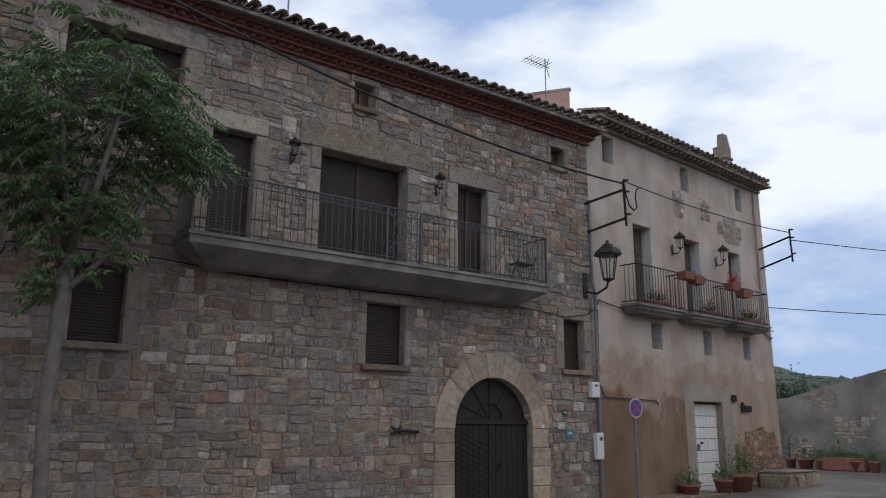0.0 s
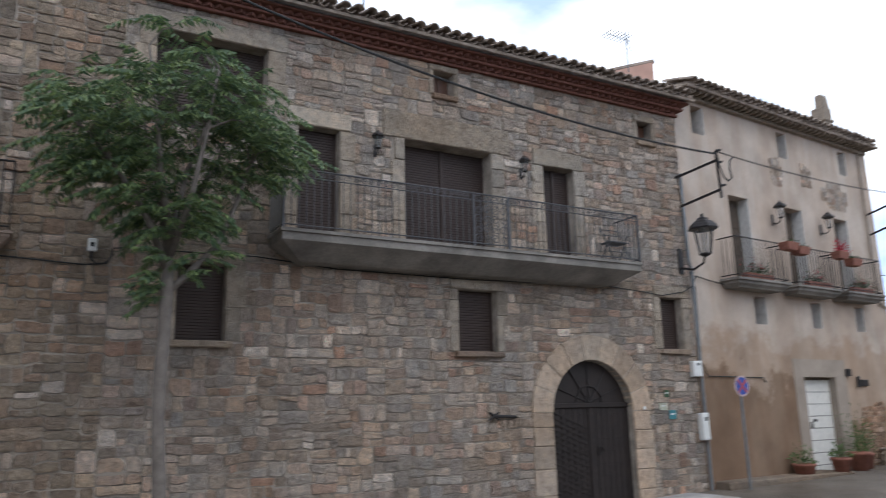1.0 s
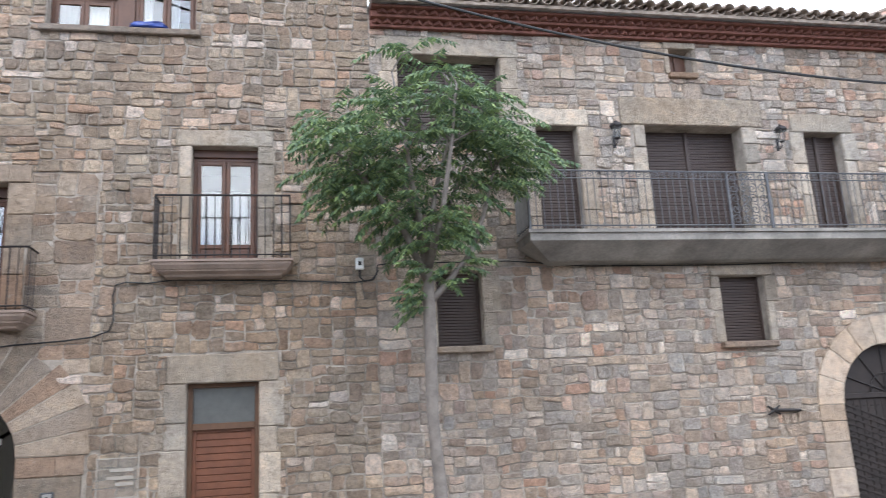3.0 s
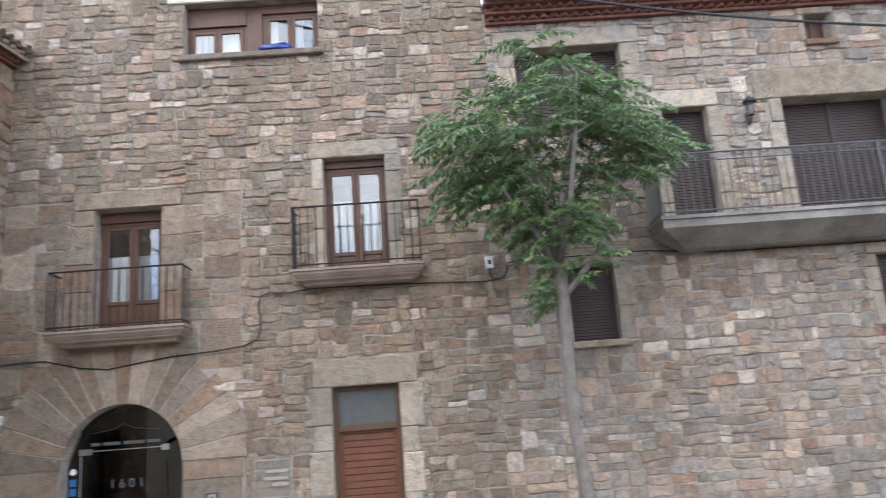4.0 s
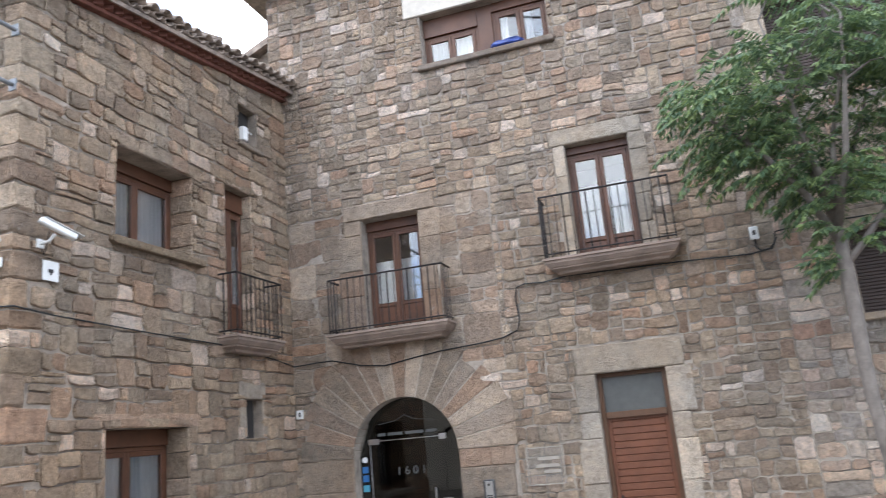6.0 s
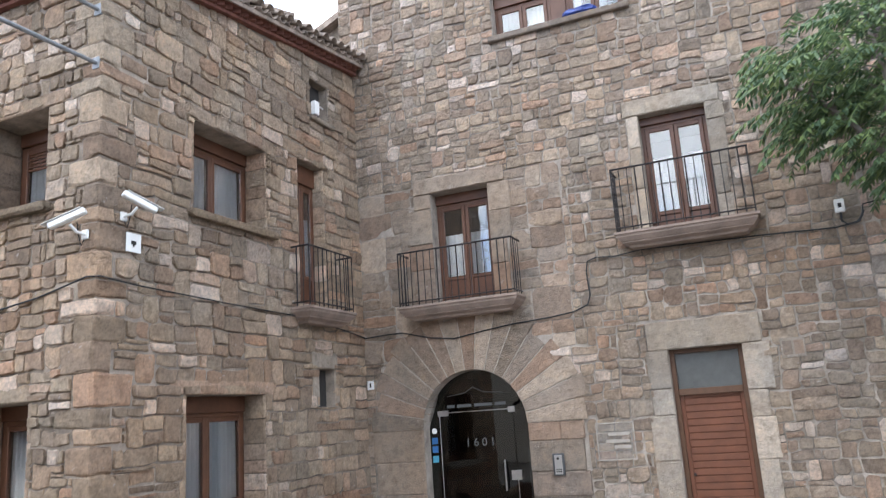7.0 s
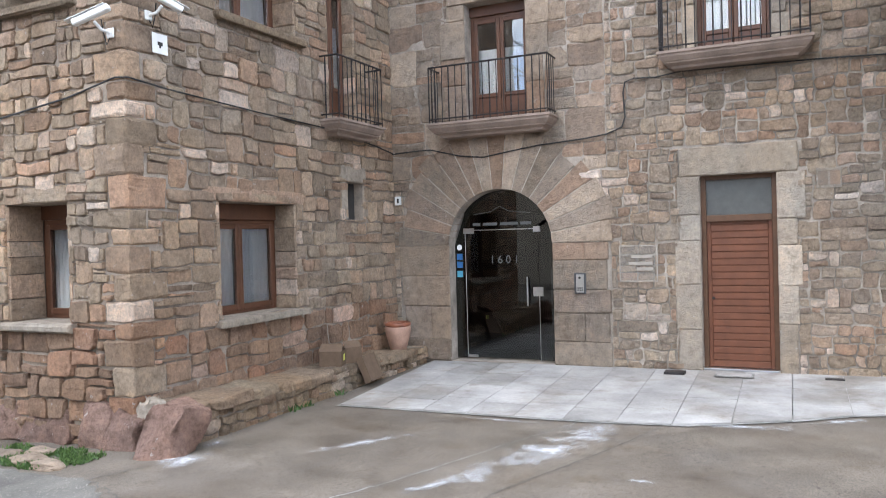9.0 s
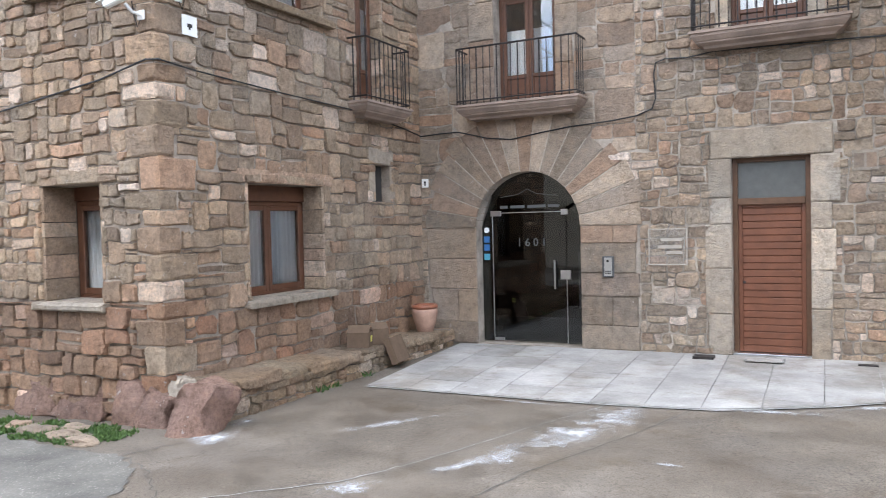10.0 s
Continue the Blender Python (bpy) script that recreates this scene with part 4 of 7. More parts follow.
for nm, dims in (("patch_fitting", (-3.68, -3.5, gy_ - 0.02, gy_ + 0.03, 2.0, 2.085)), ("patch_fitting", (-2.5, -2.39, gy_ - 0.02, gy_ + 0.03, 2.0, 2.085)), ("lock_plate", (-2.52, -2.36, gy_ - 0.02, gy_ + 0.03, 1.0, 1.14)), ("floor_fitting", (-3.65, -3.48, gy_ - 0.02, gy_ + 0.03, 0.01, 0.05)), ("head_rail", (-3.5, -2.5, gy_ - 0.006, gy_ + 0.016, 2.044, 2.058)), ("edge_strip", (-2.431, -2.419, gy_ - 0.004, gy_ + 0.014, 0.0, 1.0)), ("edge_strip", (-3.662, -3.65, gy_ - 0.004, gy_ + 0.014, 0.05, 2.0))):
    part(nm, box_bm(*dims, bevel=0.003), m_steel, d2)
part("pull_handle", tube_bm([(-2.6, gy_ - 0.06, 0.85), (-2.6, gy_ - 0.06, 1.3)], 0.014, 10), m_steel, d2)
part("pull_handle", tube_bm([(-2.24, gy_ + 0.06, 0.55), (-2.24, gy_ + 0.06, 1.42)], 0.014, 10), m_steel, d2)
m_etch = plain("etched_glass_print", (0.085, 0.088, 0.088), 0.6, vary=0.05)
m_blue = plain("blue_sticker", (0.03, 0.12, 0.3), 0.5, vary=0.1)


def lettering(text, size, m, material, parent, name="lettering", align="CENTER"):
    cu = bpy.data.curves.new(name, "FONT")
    cu.body, cu.size, cu.align_x, cu.extrude = text, size, align, 0.001
    tmp = new(name, cu)
    bpy.context.view_layer.update()
    me = bpy.data.meshes.new_from_object(tmp.evaluated_get(bpy.context.evaluated_depsgraph_get()))
    bpy.data.objects.remove(tmp)
    me.materials.clear()
    me.materials.append(material)
    ob = new(name, me)
    ob.parent = parent
    ob.matrix_basis = m
    return ob


lettering("1 6 0 1", 0.175, pose(-2.99, gy_ - 0.004, 1.52, 90), m_etch, d2, "year_lettering")
for k, (u, w_) in enumerate(((-3.45, 0.13), (-3.22, 0.24), (-2.9, 0.3), (-2.62, 0.18))):
    part("name_bar", box_bm(u - w_ / 2, u + w_ / 2, gy_ - 0.004, gy_ - 0.001, 2.12, 2.165), m_etch, d2)
part("roof_emblem", tube_bm([(-3.5, gy_ - 0.003, 2.3), (-3.2, gy_ - 0.003, 2.34), (-3.05, gy_ - 0.003, 2.42), (-2.9, gy_ - 0.003, 2.34), (-2.55, gy_ - 0.003, 2.3)], 0.005, 6), m_etch, d2)
st = part("round_sticker", tube_bm([(-3.76, gy_ - 0.003, 1.78), (-3.76, gy_ - 0.001, 1.78)], 0.045, 16), m_white_plastic, d2)
for z_, mm in ((1.58, m_blue), (1.45, m_blue), (1.3, plain("cyan_sticker", (0.08, 0.3, 0.42), 0.5))):
    part("square_sticker", box_bm(-3.81, -3.71, gy_ - 0.003, gy_ - 0.001, z_, z_ + 0.1), mm, d2)

# studded arched door of the house: planks, the left leaf's boards laid slantwise
d3 = base("door_3", I4, "dark arched plank door with iron studs and a fanlight", "door", kind="structure")
DOOR_Y = 0.13
for k in range(14):
    u0_, u1_ = 10.19 + 1.91 * k / 14, 10.19 + 1.91 * (k + 1) / 14
    part("plank", box_bm(u0_ + 0.003, u1_ - 0.003, DOOR_Y, DOOR_Y + 0.05, 0.0, 2.03, bevel=0.006), m_dark_wood, d3)
for k in range(17):
    z_ = 0.15 + k * 0.1
    slant = prism(bmesh.new(), [(10.28, z_ + 0.24), (10.28, z_ + 0.205), (11.06, z_ - 0.105), (11.06, z_ - 0.07)], DOOR_Y - 0.014, DOOR_Y + 0.004)
    part("slant_batten", slant, m_dark_wood, d3)
part("meeting_stile", box_bm(11.09, 11.2, DOOR_Y - 0.03, DOOR_Y + 0.01, 0.0, 2.03, bevel=0.008), m_dark_wood, d3)
part("transom_bar", box_bm(10.19, 12.10, DOOR_Y - 0.04, DOOR_Y + 0.06, 2.03, 2.12, bevel=0.01), m_dark_wood, d3)
part("fanlight_pane", prism(bmesh.new(), [(10.22, 2.12), *arc(11.145, 1.955, 0.94, 170, 10, 18), (12.07, 2.12)], DOOR_Y + 0.02, DOOR_Y + 0.03), m_dark_wood, d3)
for a_ in (30, 60, 90, 120, 150):
    part("fan_bar", tube_bm([(11.145, DOOR_Y + 0.01, 2.12), (11.145 + 0.92 * math.cos(radians(a_)), DOOR_Y + 0.01, 1.96 + 0.92 * math.sin(radians(a_)))], 0.012, 6), m_iron, d3)
part("fan_scroll", tube_bm([(11.145 + 0.3 * math.cos(radians(a_)), DOOR_Y, 2.13 + 0.3 * math.sin(radians(a_))) for a_ in range(0, 181, 15)], 0.012, 6), m_iron, d3)
for row in range(8):
    bm = bmesh.new()
    for k in range(14):
        box(bm, 10.255 + k * 0.1364 - 0.011, 10.255 + k * 0.1364 + 0.011, DOOR_Y - 0.018, DOOR_Y + 0.002, 0.34 + row * 0.225 - 0.011, 0.34 + row * 0.225 + 0.011, bevel=0.005)
    part("stud_row", bm, m_iron, d3)
part("door_knocker", tube_bm([(11.32 + 0.05 * math.cos(k * math.pi / 6), DOOR_Y - 0.03, 1.25 + 0.07 * math.sin(k * math.pi / 6)) for k in range(13)], 0.012, 6), m_iron, d3)


# ---- balconies ----
m_balcony_stone = plain("tan_moulded_stone", (0.27, 0.205, 0.165), 0.85, vary=0.3, scale=2.5, bump=0.3)
m_concrete = plain("weathered_balcony_concrete", (0.24, 0.22, 0.195), 0.9, vary=0.4, scale=1.6, bump=0.4, fine=25.0)
m_rail_grey = plain("grey_painted_iron", (0.10, 0.10, 0.105), 0.5, metal=0.2, vary=0.2)


def layers(u0, u1, depth, steps):
    """A moulded slab: rectangles that step inwards as they go down, (inset, height)."""
    bm = bmesh.new()
    rings = [[bm.verts.new(p) for p in ((u0 + i, -depth + i, z), (u1 - i, -depth + i, z), (u1 - i, 0.05, z), (u0 + i, 0.05, z))] for i, z in steps]
    for a, b in zip(rings, rings[1:]):
        for j in range(4):
            bm.faces.new((a[j], a[(j + 1) % 4], b[(j + 1) % 4], b[j]))
    bm.faces.new(rings[0])
    bm.faces.new(rings[-1][::-1])
    return bm


def twist_bar(h, r, turns):
    bm = bmesh.new()
    n = 26
    rings = []
    for k in range(n + 1):
        a0 = turns * 2 * math.pi * k / n
        rings.append([bm.verts.new((r * math.cos(a0 + j * math.pi / 2), r * math.sin(a0 + j * math.pi / 2), h * k / n)) for j in range(4)])
    for a, b in zip(rings, rings[1:]):
        for j in range(4):
            bm.faces.new((a[j], a[(j + 1) % 4], b[(j + 1) % 4], b[j]))
    return bm


def balcony(m, u0, u1, z, depth, high, label, steps, stone, iron, space=0.115, twisted=3, group="", inset=0.04):
    ob = base("balcony", m, label, "balcony", group)
    part("slab", layers(u0, u1, depth, [(i, z + dz) for i, dz in steps]), stone, ob)
    p, q, f = u0 + inset, u1 - inset, -depth + inset
    r = 0.011
    for zz, rr, nm in ((z + high, 0.014, "top_rail"), (z + 0.06, 0.011, "bottom_rail")):
        for a, b in (((p, f, zz), (q, f, zz)), ((p, f, zz), (p, 0.02, zz)), ((q, f, zz), (q, 0.02, zz))):
            part(nm, tube_bm([a, b], rr, 6), iron, ob)
    straight = part("baluster", tube_bm([(0, 0, 0), (0, 0, high)], 0.0075, 6), iron, ob)
    turned = part("twisted_baluster", twist_bar(high, 0.013, 5), iron, ob) if twisted else None
    spots = [(p + (q - p) * k / max(1, round((q - p) / space)), f) for k in range(round((q - p) / space) + 1)]
    ns_ = max(1, round((depth - inset) / space))
    spots += [(s, f + (0 - f) * k / ns_) for s in (p, q) for k in range(1, ns_)]
    used = {id(straight): False, id(turned): False}
    for k, (u, v) in enumerate(spots):
        src = turned if twisted and k % twisted == 0 else straight
        o = src if not used[id(src)] else new(src.name.split(".")[0], src.data)
        used[id(src)] = True
        o.parent = ob
        o.matrix_basis = pose(u, v, z)
    return ob


MOULD = [(0.0, 0.0), (0.0, -0.035), (0.02, -0.04), (0.025, -0.075), (0.07, -0.13), (0.085, -0.135), (0.09, -0.155), (0.16, -0.19), (0.18, -0.22)]
balcony(I4, -3.97, -1.98, 3.72, 0.45, 0.86, "balcony with twisted black iron balusters on a moulded stone slab", MOULD, m_balcony_stone, m_iron, group="stone balconies")
balcony(I4, -0.47, 1.46, 4.38, 0.45, 0.93, "balcony with twisted black iron balusters on a moulded stone slab", MOULD, m_balcony_stone, m_iron, group="stone balconies")
balcony(M_SIDE, -2.1, -0.82, 3.66, 0.36, 0.88, "short balcony with black iron balusters on the wing", MOULD, m_balcony_stone, m_iron, group="stone balconies")
big = balcony(I4, 4.88, 11.98, 4.72, 0.72, 0.93, "long concrete balcony with a grey iron railing", [(0.0, 0.0), (0.0, -0.05), (0.03, -0.055), (0.03, -0.17), (0.06, -0.19), (0.42, -0.4), (0.5, -0.42)], m_concrete, m_rail_grey, space=0.12, twisted=0)
part("second_rail", tube_bm([(4.92, -0.68, 5.53), (11.94, -0.68, 5.53)], 0.009, 6), m_rail_grey, big)
for u in (4.92, 8.23, 8.93, 11.94):
    part("post", box_bm(u - 0.018, u + 0.018, -0.7, -0.66, 4.72, 5.66, bevel=0.004), m_rail_grey, big)


part("side_screen", box_bm(4.905, 4.925, -0.66, -0.02, 4.8, 5.5, bevel=0.004), plain("pale_grey_screen", (0.30, 0.30, 0.30), 0.6, vary=0.15), big)


def scroll(size, n=22, turns=1.4):
    return [(size * (1 - k / n * 0.82) * math.cos(turns * 2 * math.pi * k / n), 0, size * (1 - k / n * 0.82) * math.sin(turns * 2 * math.pi * k / n)) for k in range(n + 1)]


curl = part("scroll", tube_bm(scroll(0.05), 0.006, 5), m_rail_grey, big)
k = 0
for i in range(52):
    u = 5.0 + i * 0.134
    if 8.2 < u < 8.95:
        continue
    o = curl if k == 0 else new("scroll", curl.data)
    o.parent, o.matrix_basis = big, pose(u, -0.68, 5.59) @ Matrix.Diagonal((1 if i % 2 else -1, 1, 1, 1))
    k += 1
panel_curl = part("panel_scroll", tube_bm(scroll(0.085), 0.008, 5), m_rail_grey, big)
k = 0
for col in range(4):
    for row in range(5):
        o = panel_curl if k == 0 else new("panel_scroll", panel_curl.data)
        o.parent, o.matrix_basis = big, pose(8.33 + col * 0.167, -0.68, 4.87 + row * 0.17, 0, 90 * ((row + col) % 2), 0) @ Matrix.Diagonal((1 if col % 2 else -1, 1, 1, 1))
        k += 1
R_MOULD = [(0.0, 0.0), (0.0, -0.05), (0.05, -0.07), (0.06, -0.12), (0.13, -0.17), (0.15, -0.2)]
for a, b in ((1.05, 3.0), (3.3, 5.2), (5.45, 7.25)):
    balcony(M_RIGHT, a, b, 4.72, 0.5, 0.9, "small balcony with black iron bars on a pale house", R_MOULD, m_concrete, m_iron, group="balconies of the pale house", twisted=0)

# ---- tree ----
m_bark = plain("grey_bark", (0.19, 0.165, 0.145), 0.9, vary=0.25, scale=8.0, bump=0.6, bump_scale=35.0)


def leaf_material(name, lo, hi):
    mat = bpy.data.materials.new(name)
    mat.use_nodes = True
    ns, ls = nodes_of(mat)
    b = ns["Principled BSDF"]
    b.inputs["Roughness"].default_value, b.inputs["Specular IOR Level"].default_value = 0.45, 0.4
    r = ramp_node(ns, [(0.0, lo), (0.75, [(a + c) / 2 for a, c in zip(lo, hi)]), (1.0, hi)])
    ls.new(ns.new("ShaderNodeNewGeometry").outputs["Random Per Island"], r.inputs["Fac"])
    ls.new(r.outputs["Color"], b.inputs["Base Color"])
    tr = ns.new("ShaderNodeBsdfTranslucent")
    ls.new(r.outputs["Color"], tr.inputs["Color"])
    mx = ns.new("ShaderNodeMixShader")
    mx.inputs[0].default_value = 0.3
    ls.new(b.outputs[0], mx.inputs[1])
    ls.new(tr.outputs[0], mx.inputs[2])
    ls.new(mx.outputs[0], ns["Material Output"].inputs["Surface"])
    return mat


m_leaf = leaf_material("tree_leaf_green", (0.062, 0.11, 0.062), (0.23, 0.305, 0.11))


def leaflet(bm, p, along, side, ln, wd):
    nrm = along.cross(side)
    v = [bm.verts.new(q) for q in (p, p + along * ln * 0.35 + side * wd, p + along * ln - nrm * ln * 0.12, p + along * ln * 0.35 - side * wd, p + along * ln * 0.5 + nrm * wd * 0.35)]
    bm.faces.new((v[0], v[1], v[4]))
    bm.faces.new((v[1], v[2], v[4]))
    bm.faces.new((v[2], v[3], v[4]))
    bm.faces.new((v[3], v[0], v[4]))


def pinnate(bm, stalks, p, way, length, rng, pairs=8):
    """A feather leaf: an arching stalk with paired leaflets that hang from it."""
    d = way.normalized()
    q, pts = p.copy(), [p.copy()]
    step = length / (pairs + 2)
    big = rng.uniform(0.8, 1.15)
    for k in range(pairs + 2):
        d = (d + Vector((0, 0, -0.055 - 0.008 * k)) + Vector([rng.uniform(-0.04, 0.04) for _ in range(3)])).normalized()
        q = q + d * step
        pts.append(q.copy())
        if k >= 1:
            side = d.cross(Vector((0, 0, 1)))
            side = (side if side.length > 0.05 else Vector((1, 0, 0))).normalized()
            for s in (-1, 1):
                if rng.random() < 0.06:
                    continue
                out = (side * s * rng.uniform(0.35, 0.75) + d * 0.4 + Vector((0, 0, -rng.uniform(0.45, 0.95))) + Vector([rng.uniform(-0.15, 0.15) for _ in range(3)])).normalized()
                flat = out.cross(side * s + Vector((0, 0, 0.9)) + Vector([rng.uniform(-0.3, 0.3) for _ in range(3)]))
                flat = flat.normalized() if flat.length > 0.05 else out.orthogonal().normalized()
                leaflet(bm, q, out, flat, rng.uniform(0.105, 0.155) * big, rng.uniform(0.018, 0.026) * big)
    leaflet(bm, q, d, d.orthogonal().normalized(), 0.12, 0.022)
    tube(stalks, pts[::3] + [pts[-1]], 0.0035, 3, cap=False)


# lobes of the crown about the trunk's foot: centre, radii, sprays
LOBES = [((0.05, 0.0, 6.15), (0.95, 0.9, 0.9), 24), ((-0.55, 0.0, 5.65), (0.9, 0.9, 0.75), 12), ((-1.0, -0.1, 5.35), (0.6, 0.65, 0.6), 11), ((0.85, 0.0, 5.65), (0.65, 0.75, 0.55), 15), ((1.1, -0.05, 5.4), (0.35, 0.5, 0.4), 6), ((-0.4, -0.05, 4.95), (0.5, 0.5, 0.4), 6), ((0.3, 0.0, 5.0), (0.4, 0.5, 0.4), 5), ((0.0, 0.0, 4.55), (0.3, 0.3, 0.4), 7)]


def street_tree():
    rng = random.Random(12)
    t = base("tree", Matrix.Translation((3.28, -1.5, 0.0)), "young street tree with feather leaves and a grey trunk", "tree")
    trunk = tube_bm([(0.02, 0, -0.1), (0.01, 0, 0.3), (-0.04, 0, 1.1), (-0.1, 0, 2.0), (-0.1, 0, 2.5), (-0.08, 0, 3.0), (-0.08, 0, 3.6), (-0.07, 0.0, 3.95)], [0.115, 0.094, 0.083, 0.078, 0.08, 0.078, 0.085, 0.06], 14)
    for v in trunk.verts:
        v.co += noise.noise_vector(v.co * 6) * 0.008
    part("trunk", trunk, m_bark, t, smooth=True)
    ends = [((-0.1, 0, 3.5), (0.1, -0.02, 3.7), (0.5, -0.05, 4.16), (0.72, -0.02, 4.7), (0.9, 0, 5.3), (1.2, 0.05, 5.8)), ((-0.08, 0, 3.85), (-0.03, 0.02, 4.4), (0.1, 0.1, 5.1), (0.32, 0.1, 5.8), (0.4, 0.1, 6.7)), ((-0.09, 0, 3.8), (-0.35, -0.1, 4.4), (-0.72, -0.15, 4.95), (-1.1, -0.2, 5.4), (-1.4, -0.2, 5.6)),
            ((-0.08, 0, 3.9), (-0.15, 0.2, 4.6), (-0.35, 0.35, 5.5), (-0.5, 0.4, 6.4)), ((-0.05, 0, 4.1), (0.25, 0.35, 4.8), (0.6, 0.55, 5.5), (0.8, 0.6, 6.2)), ((-0.06, 0, 4.0), (0.1, -0.35, 4.7), (0.2, -0.65, 5.5), (0.3, -0.7, 6.3)), ((-0.06, 0, 4.2), (-0.25, -0.15, 5.0), (-0.35, -0.3, 5.7), (-0.5, -0.35, 6.6))]
    joints = []
    for e in ends:
        radius = [0.052 - 0.04 * k / (len(e) - 1) for k in range(len(e))]
        part("limb", tube_bm(e, radius, 8), m_bark, t, smooth=True)
        for k in range(1, len(e)):
            for f in (0.35, 0.7, 1.0):
                joints.append(Vector(e[k - 1]).lerp(Vector(e[k]), f))
    joints = [j for j in joints if j.z > 4.3]
    leaves, stalks, twigs = bmesh.new(), bmesh.new(), bmesh.new()
    tips = []
    for c, r, count in LOBES:
        got = tries = 0
        while got < count and tries < 4000:
            tries += 1
            v = Vector([rng.uniform(-1, 1) for _ in range(3)])
            if not 0.35 < v.length < 1.0:
                continue
            p = Vector((c[0] + v.x * r[0], c[1] + v.y * r[1], c[2] + v.z * r[2]))
            if min([(p - o).length for o in tips] + [9]) > 0.23:
                tips.append(p)
                got += 1
    for p in tips:
        j = min(joints, key=lambda o: (o - p).length + max(0, o.z - p.z) * 0.8)
        mid = j.lerp(p, 0.5) + Vector((0, 0, 0.08))
        tube(twigs, [j, mid, p], [0.014, 0.01, 0.006], 5)
        out = Vector((p.x, p.y, 0))
        out = out.normalized() if out.length > 0.1 else Vector((1, 0, 0))
        for k in range(6):
            a = 2 * math.pi * (k + rng.random() * 0.7) / 6
            way = Vector((math.cos(a), math.sin(a), rng.uniform(0.0, 0.7))) + out * 0.7
            pinnate(leaves, stalks, p.lerp(mid, rng.uniform(0, 0.3)), way, rng.uniform(0.45, 0.78), rng, rng.choice((8, 9, 10)))
    # suckers low on the trunk
    for p in ((-0.1, -0.1, 3.45), (-0.14, -0.1, 3.55), (-0.1, -0.1, 3.6), (-0.15, -0.08, 3.75), (0.25, -0.1, 3.95), (0.35, -0.08, 4.05), (0.02, -0.1, 3.9), (-0.12, -0.1, 4.0), (0.1, -0.1, 3.75), (0.0, -0.15, 4.2), (-0.2, -0.1, 4.3), (0.15, -0.1, 4.35), (-0.05, -0.2, 4.5)):
        for k in range(3):
            a = math.pi + rng.uniform(-1.2, 1.2) if p[0] < -0.08 else rng.uniform(0, 6.3)
            pinnate(leaves, stalks, Vector(p), Vector((math.cos(a), math.sin(a) * 0.7, rng.uniform(-0.1, 0.5))), rng.uniform(0.3, 0.5), rng, 7)
    tagged(part("twig", twigs, m_bark, t), kind="stuff")
    tagged(part("leaf_stalk", stalks, m_leaf, t), kind="stuff")
    tagged(part("crown", leaves, m_leaf, t, "drooping green feather leaves"), kind="stuff")


street_tree()

# ---- street paving ----
def paving_material():
    """Pale concrete slabs: each its own tone, brown foot traffic film, dark spots and white bloom."""
    mat = plain("pale_paving_concrete", (0.38, 0.366, 0.35), 0.7, vary=0.3, scale=1.3, bump=0.3, fine=30.0)
    ns, ls = nodes_of(mat)
    b = ns["Principled BSDF"]
    c = b.inputs["Base Color"].links[0].from_socket
    p = ns.new("ShaderNodeNewGeometry").outputs["Position"]
    own = ramp_node(ns, [(0.0, (0.84, 0.83, 0.82)), (1.0, (1.12, 1.12, 1.13))])
    ls.new(ns.new("ShaderNodeObjectInfo").outputs["Random"], own.inputs["Fac"])
    c = mix_node(ns, ls, "MULTIPLY", 1.0, c, own.outputs["Color"])
    for scale, lo, hi, col, amount in ((0.8, 0.48, 0.62, (0.72, 0.67, 0.61), 0.9), (3.2, 0.58, 0.7, (0.74, 0.71, 0.67), 0.8), (2.1, 0.6, 0.72, (1.45, 1.46, 1.5), 0.7), (40.0, 0.62, 0.68, (0.6, 0.58, 0.56), 0.7)):
        r = ramp_node(ns, [(lo, (0, 0, 0)), (hi, (amount,) * 3)])
        ls.new(noise_node(ns, ls, p, scale, 8.0, 0.66), r.inputs["Fac"])
        c = mix_node(ns, ls, "MIX", r.outputs["Color"], c, mix_node(ns, ls, "MULTIPLY", 1.0, c, col))
    ls.new(c, b.inputs["Base Color"])
    return mat


m_paver = paving_material()
m_joint = plain("dirty_joint", (0.13, 0.12, 0.105), 0.9)
pavement = base("pavement", I4, "pale concrete slab pavement along the facade", "pavement", kind="structure")


def front_edge(x):
    r = [(-5, -3.35), (-0.9, -3.32), (0.2, -3.2), (1.2, -2.7), (1.75, -2.3), (3.0, -1.9), (6.0, -1.5), (14, -1.2)]
    for (p, a), (q, b) in zip(r, r[1:]):
        if x <= q:
            return a + (b - a) * (x - p) / (q - p)
    return r[-1][1]


def fan(x, y):
    """The slab columns turn slightly as they leave the wall."""
    return x + 0.36 * max(0.0, min(1.0, (1.7 - x) / 5.9)) * -y / 3.35


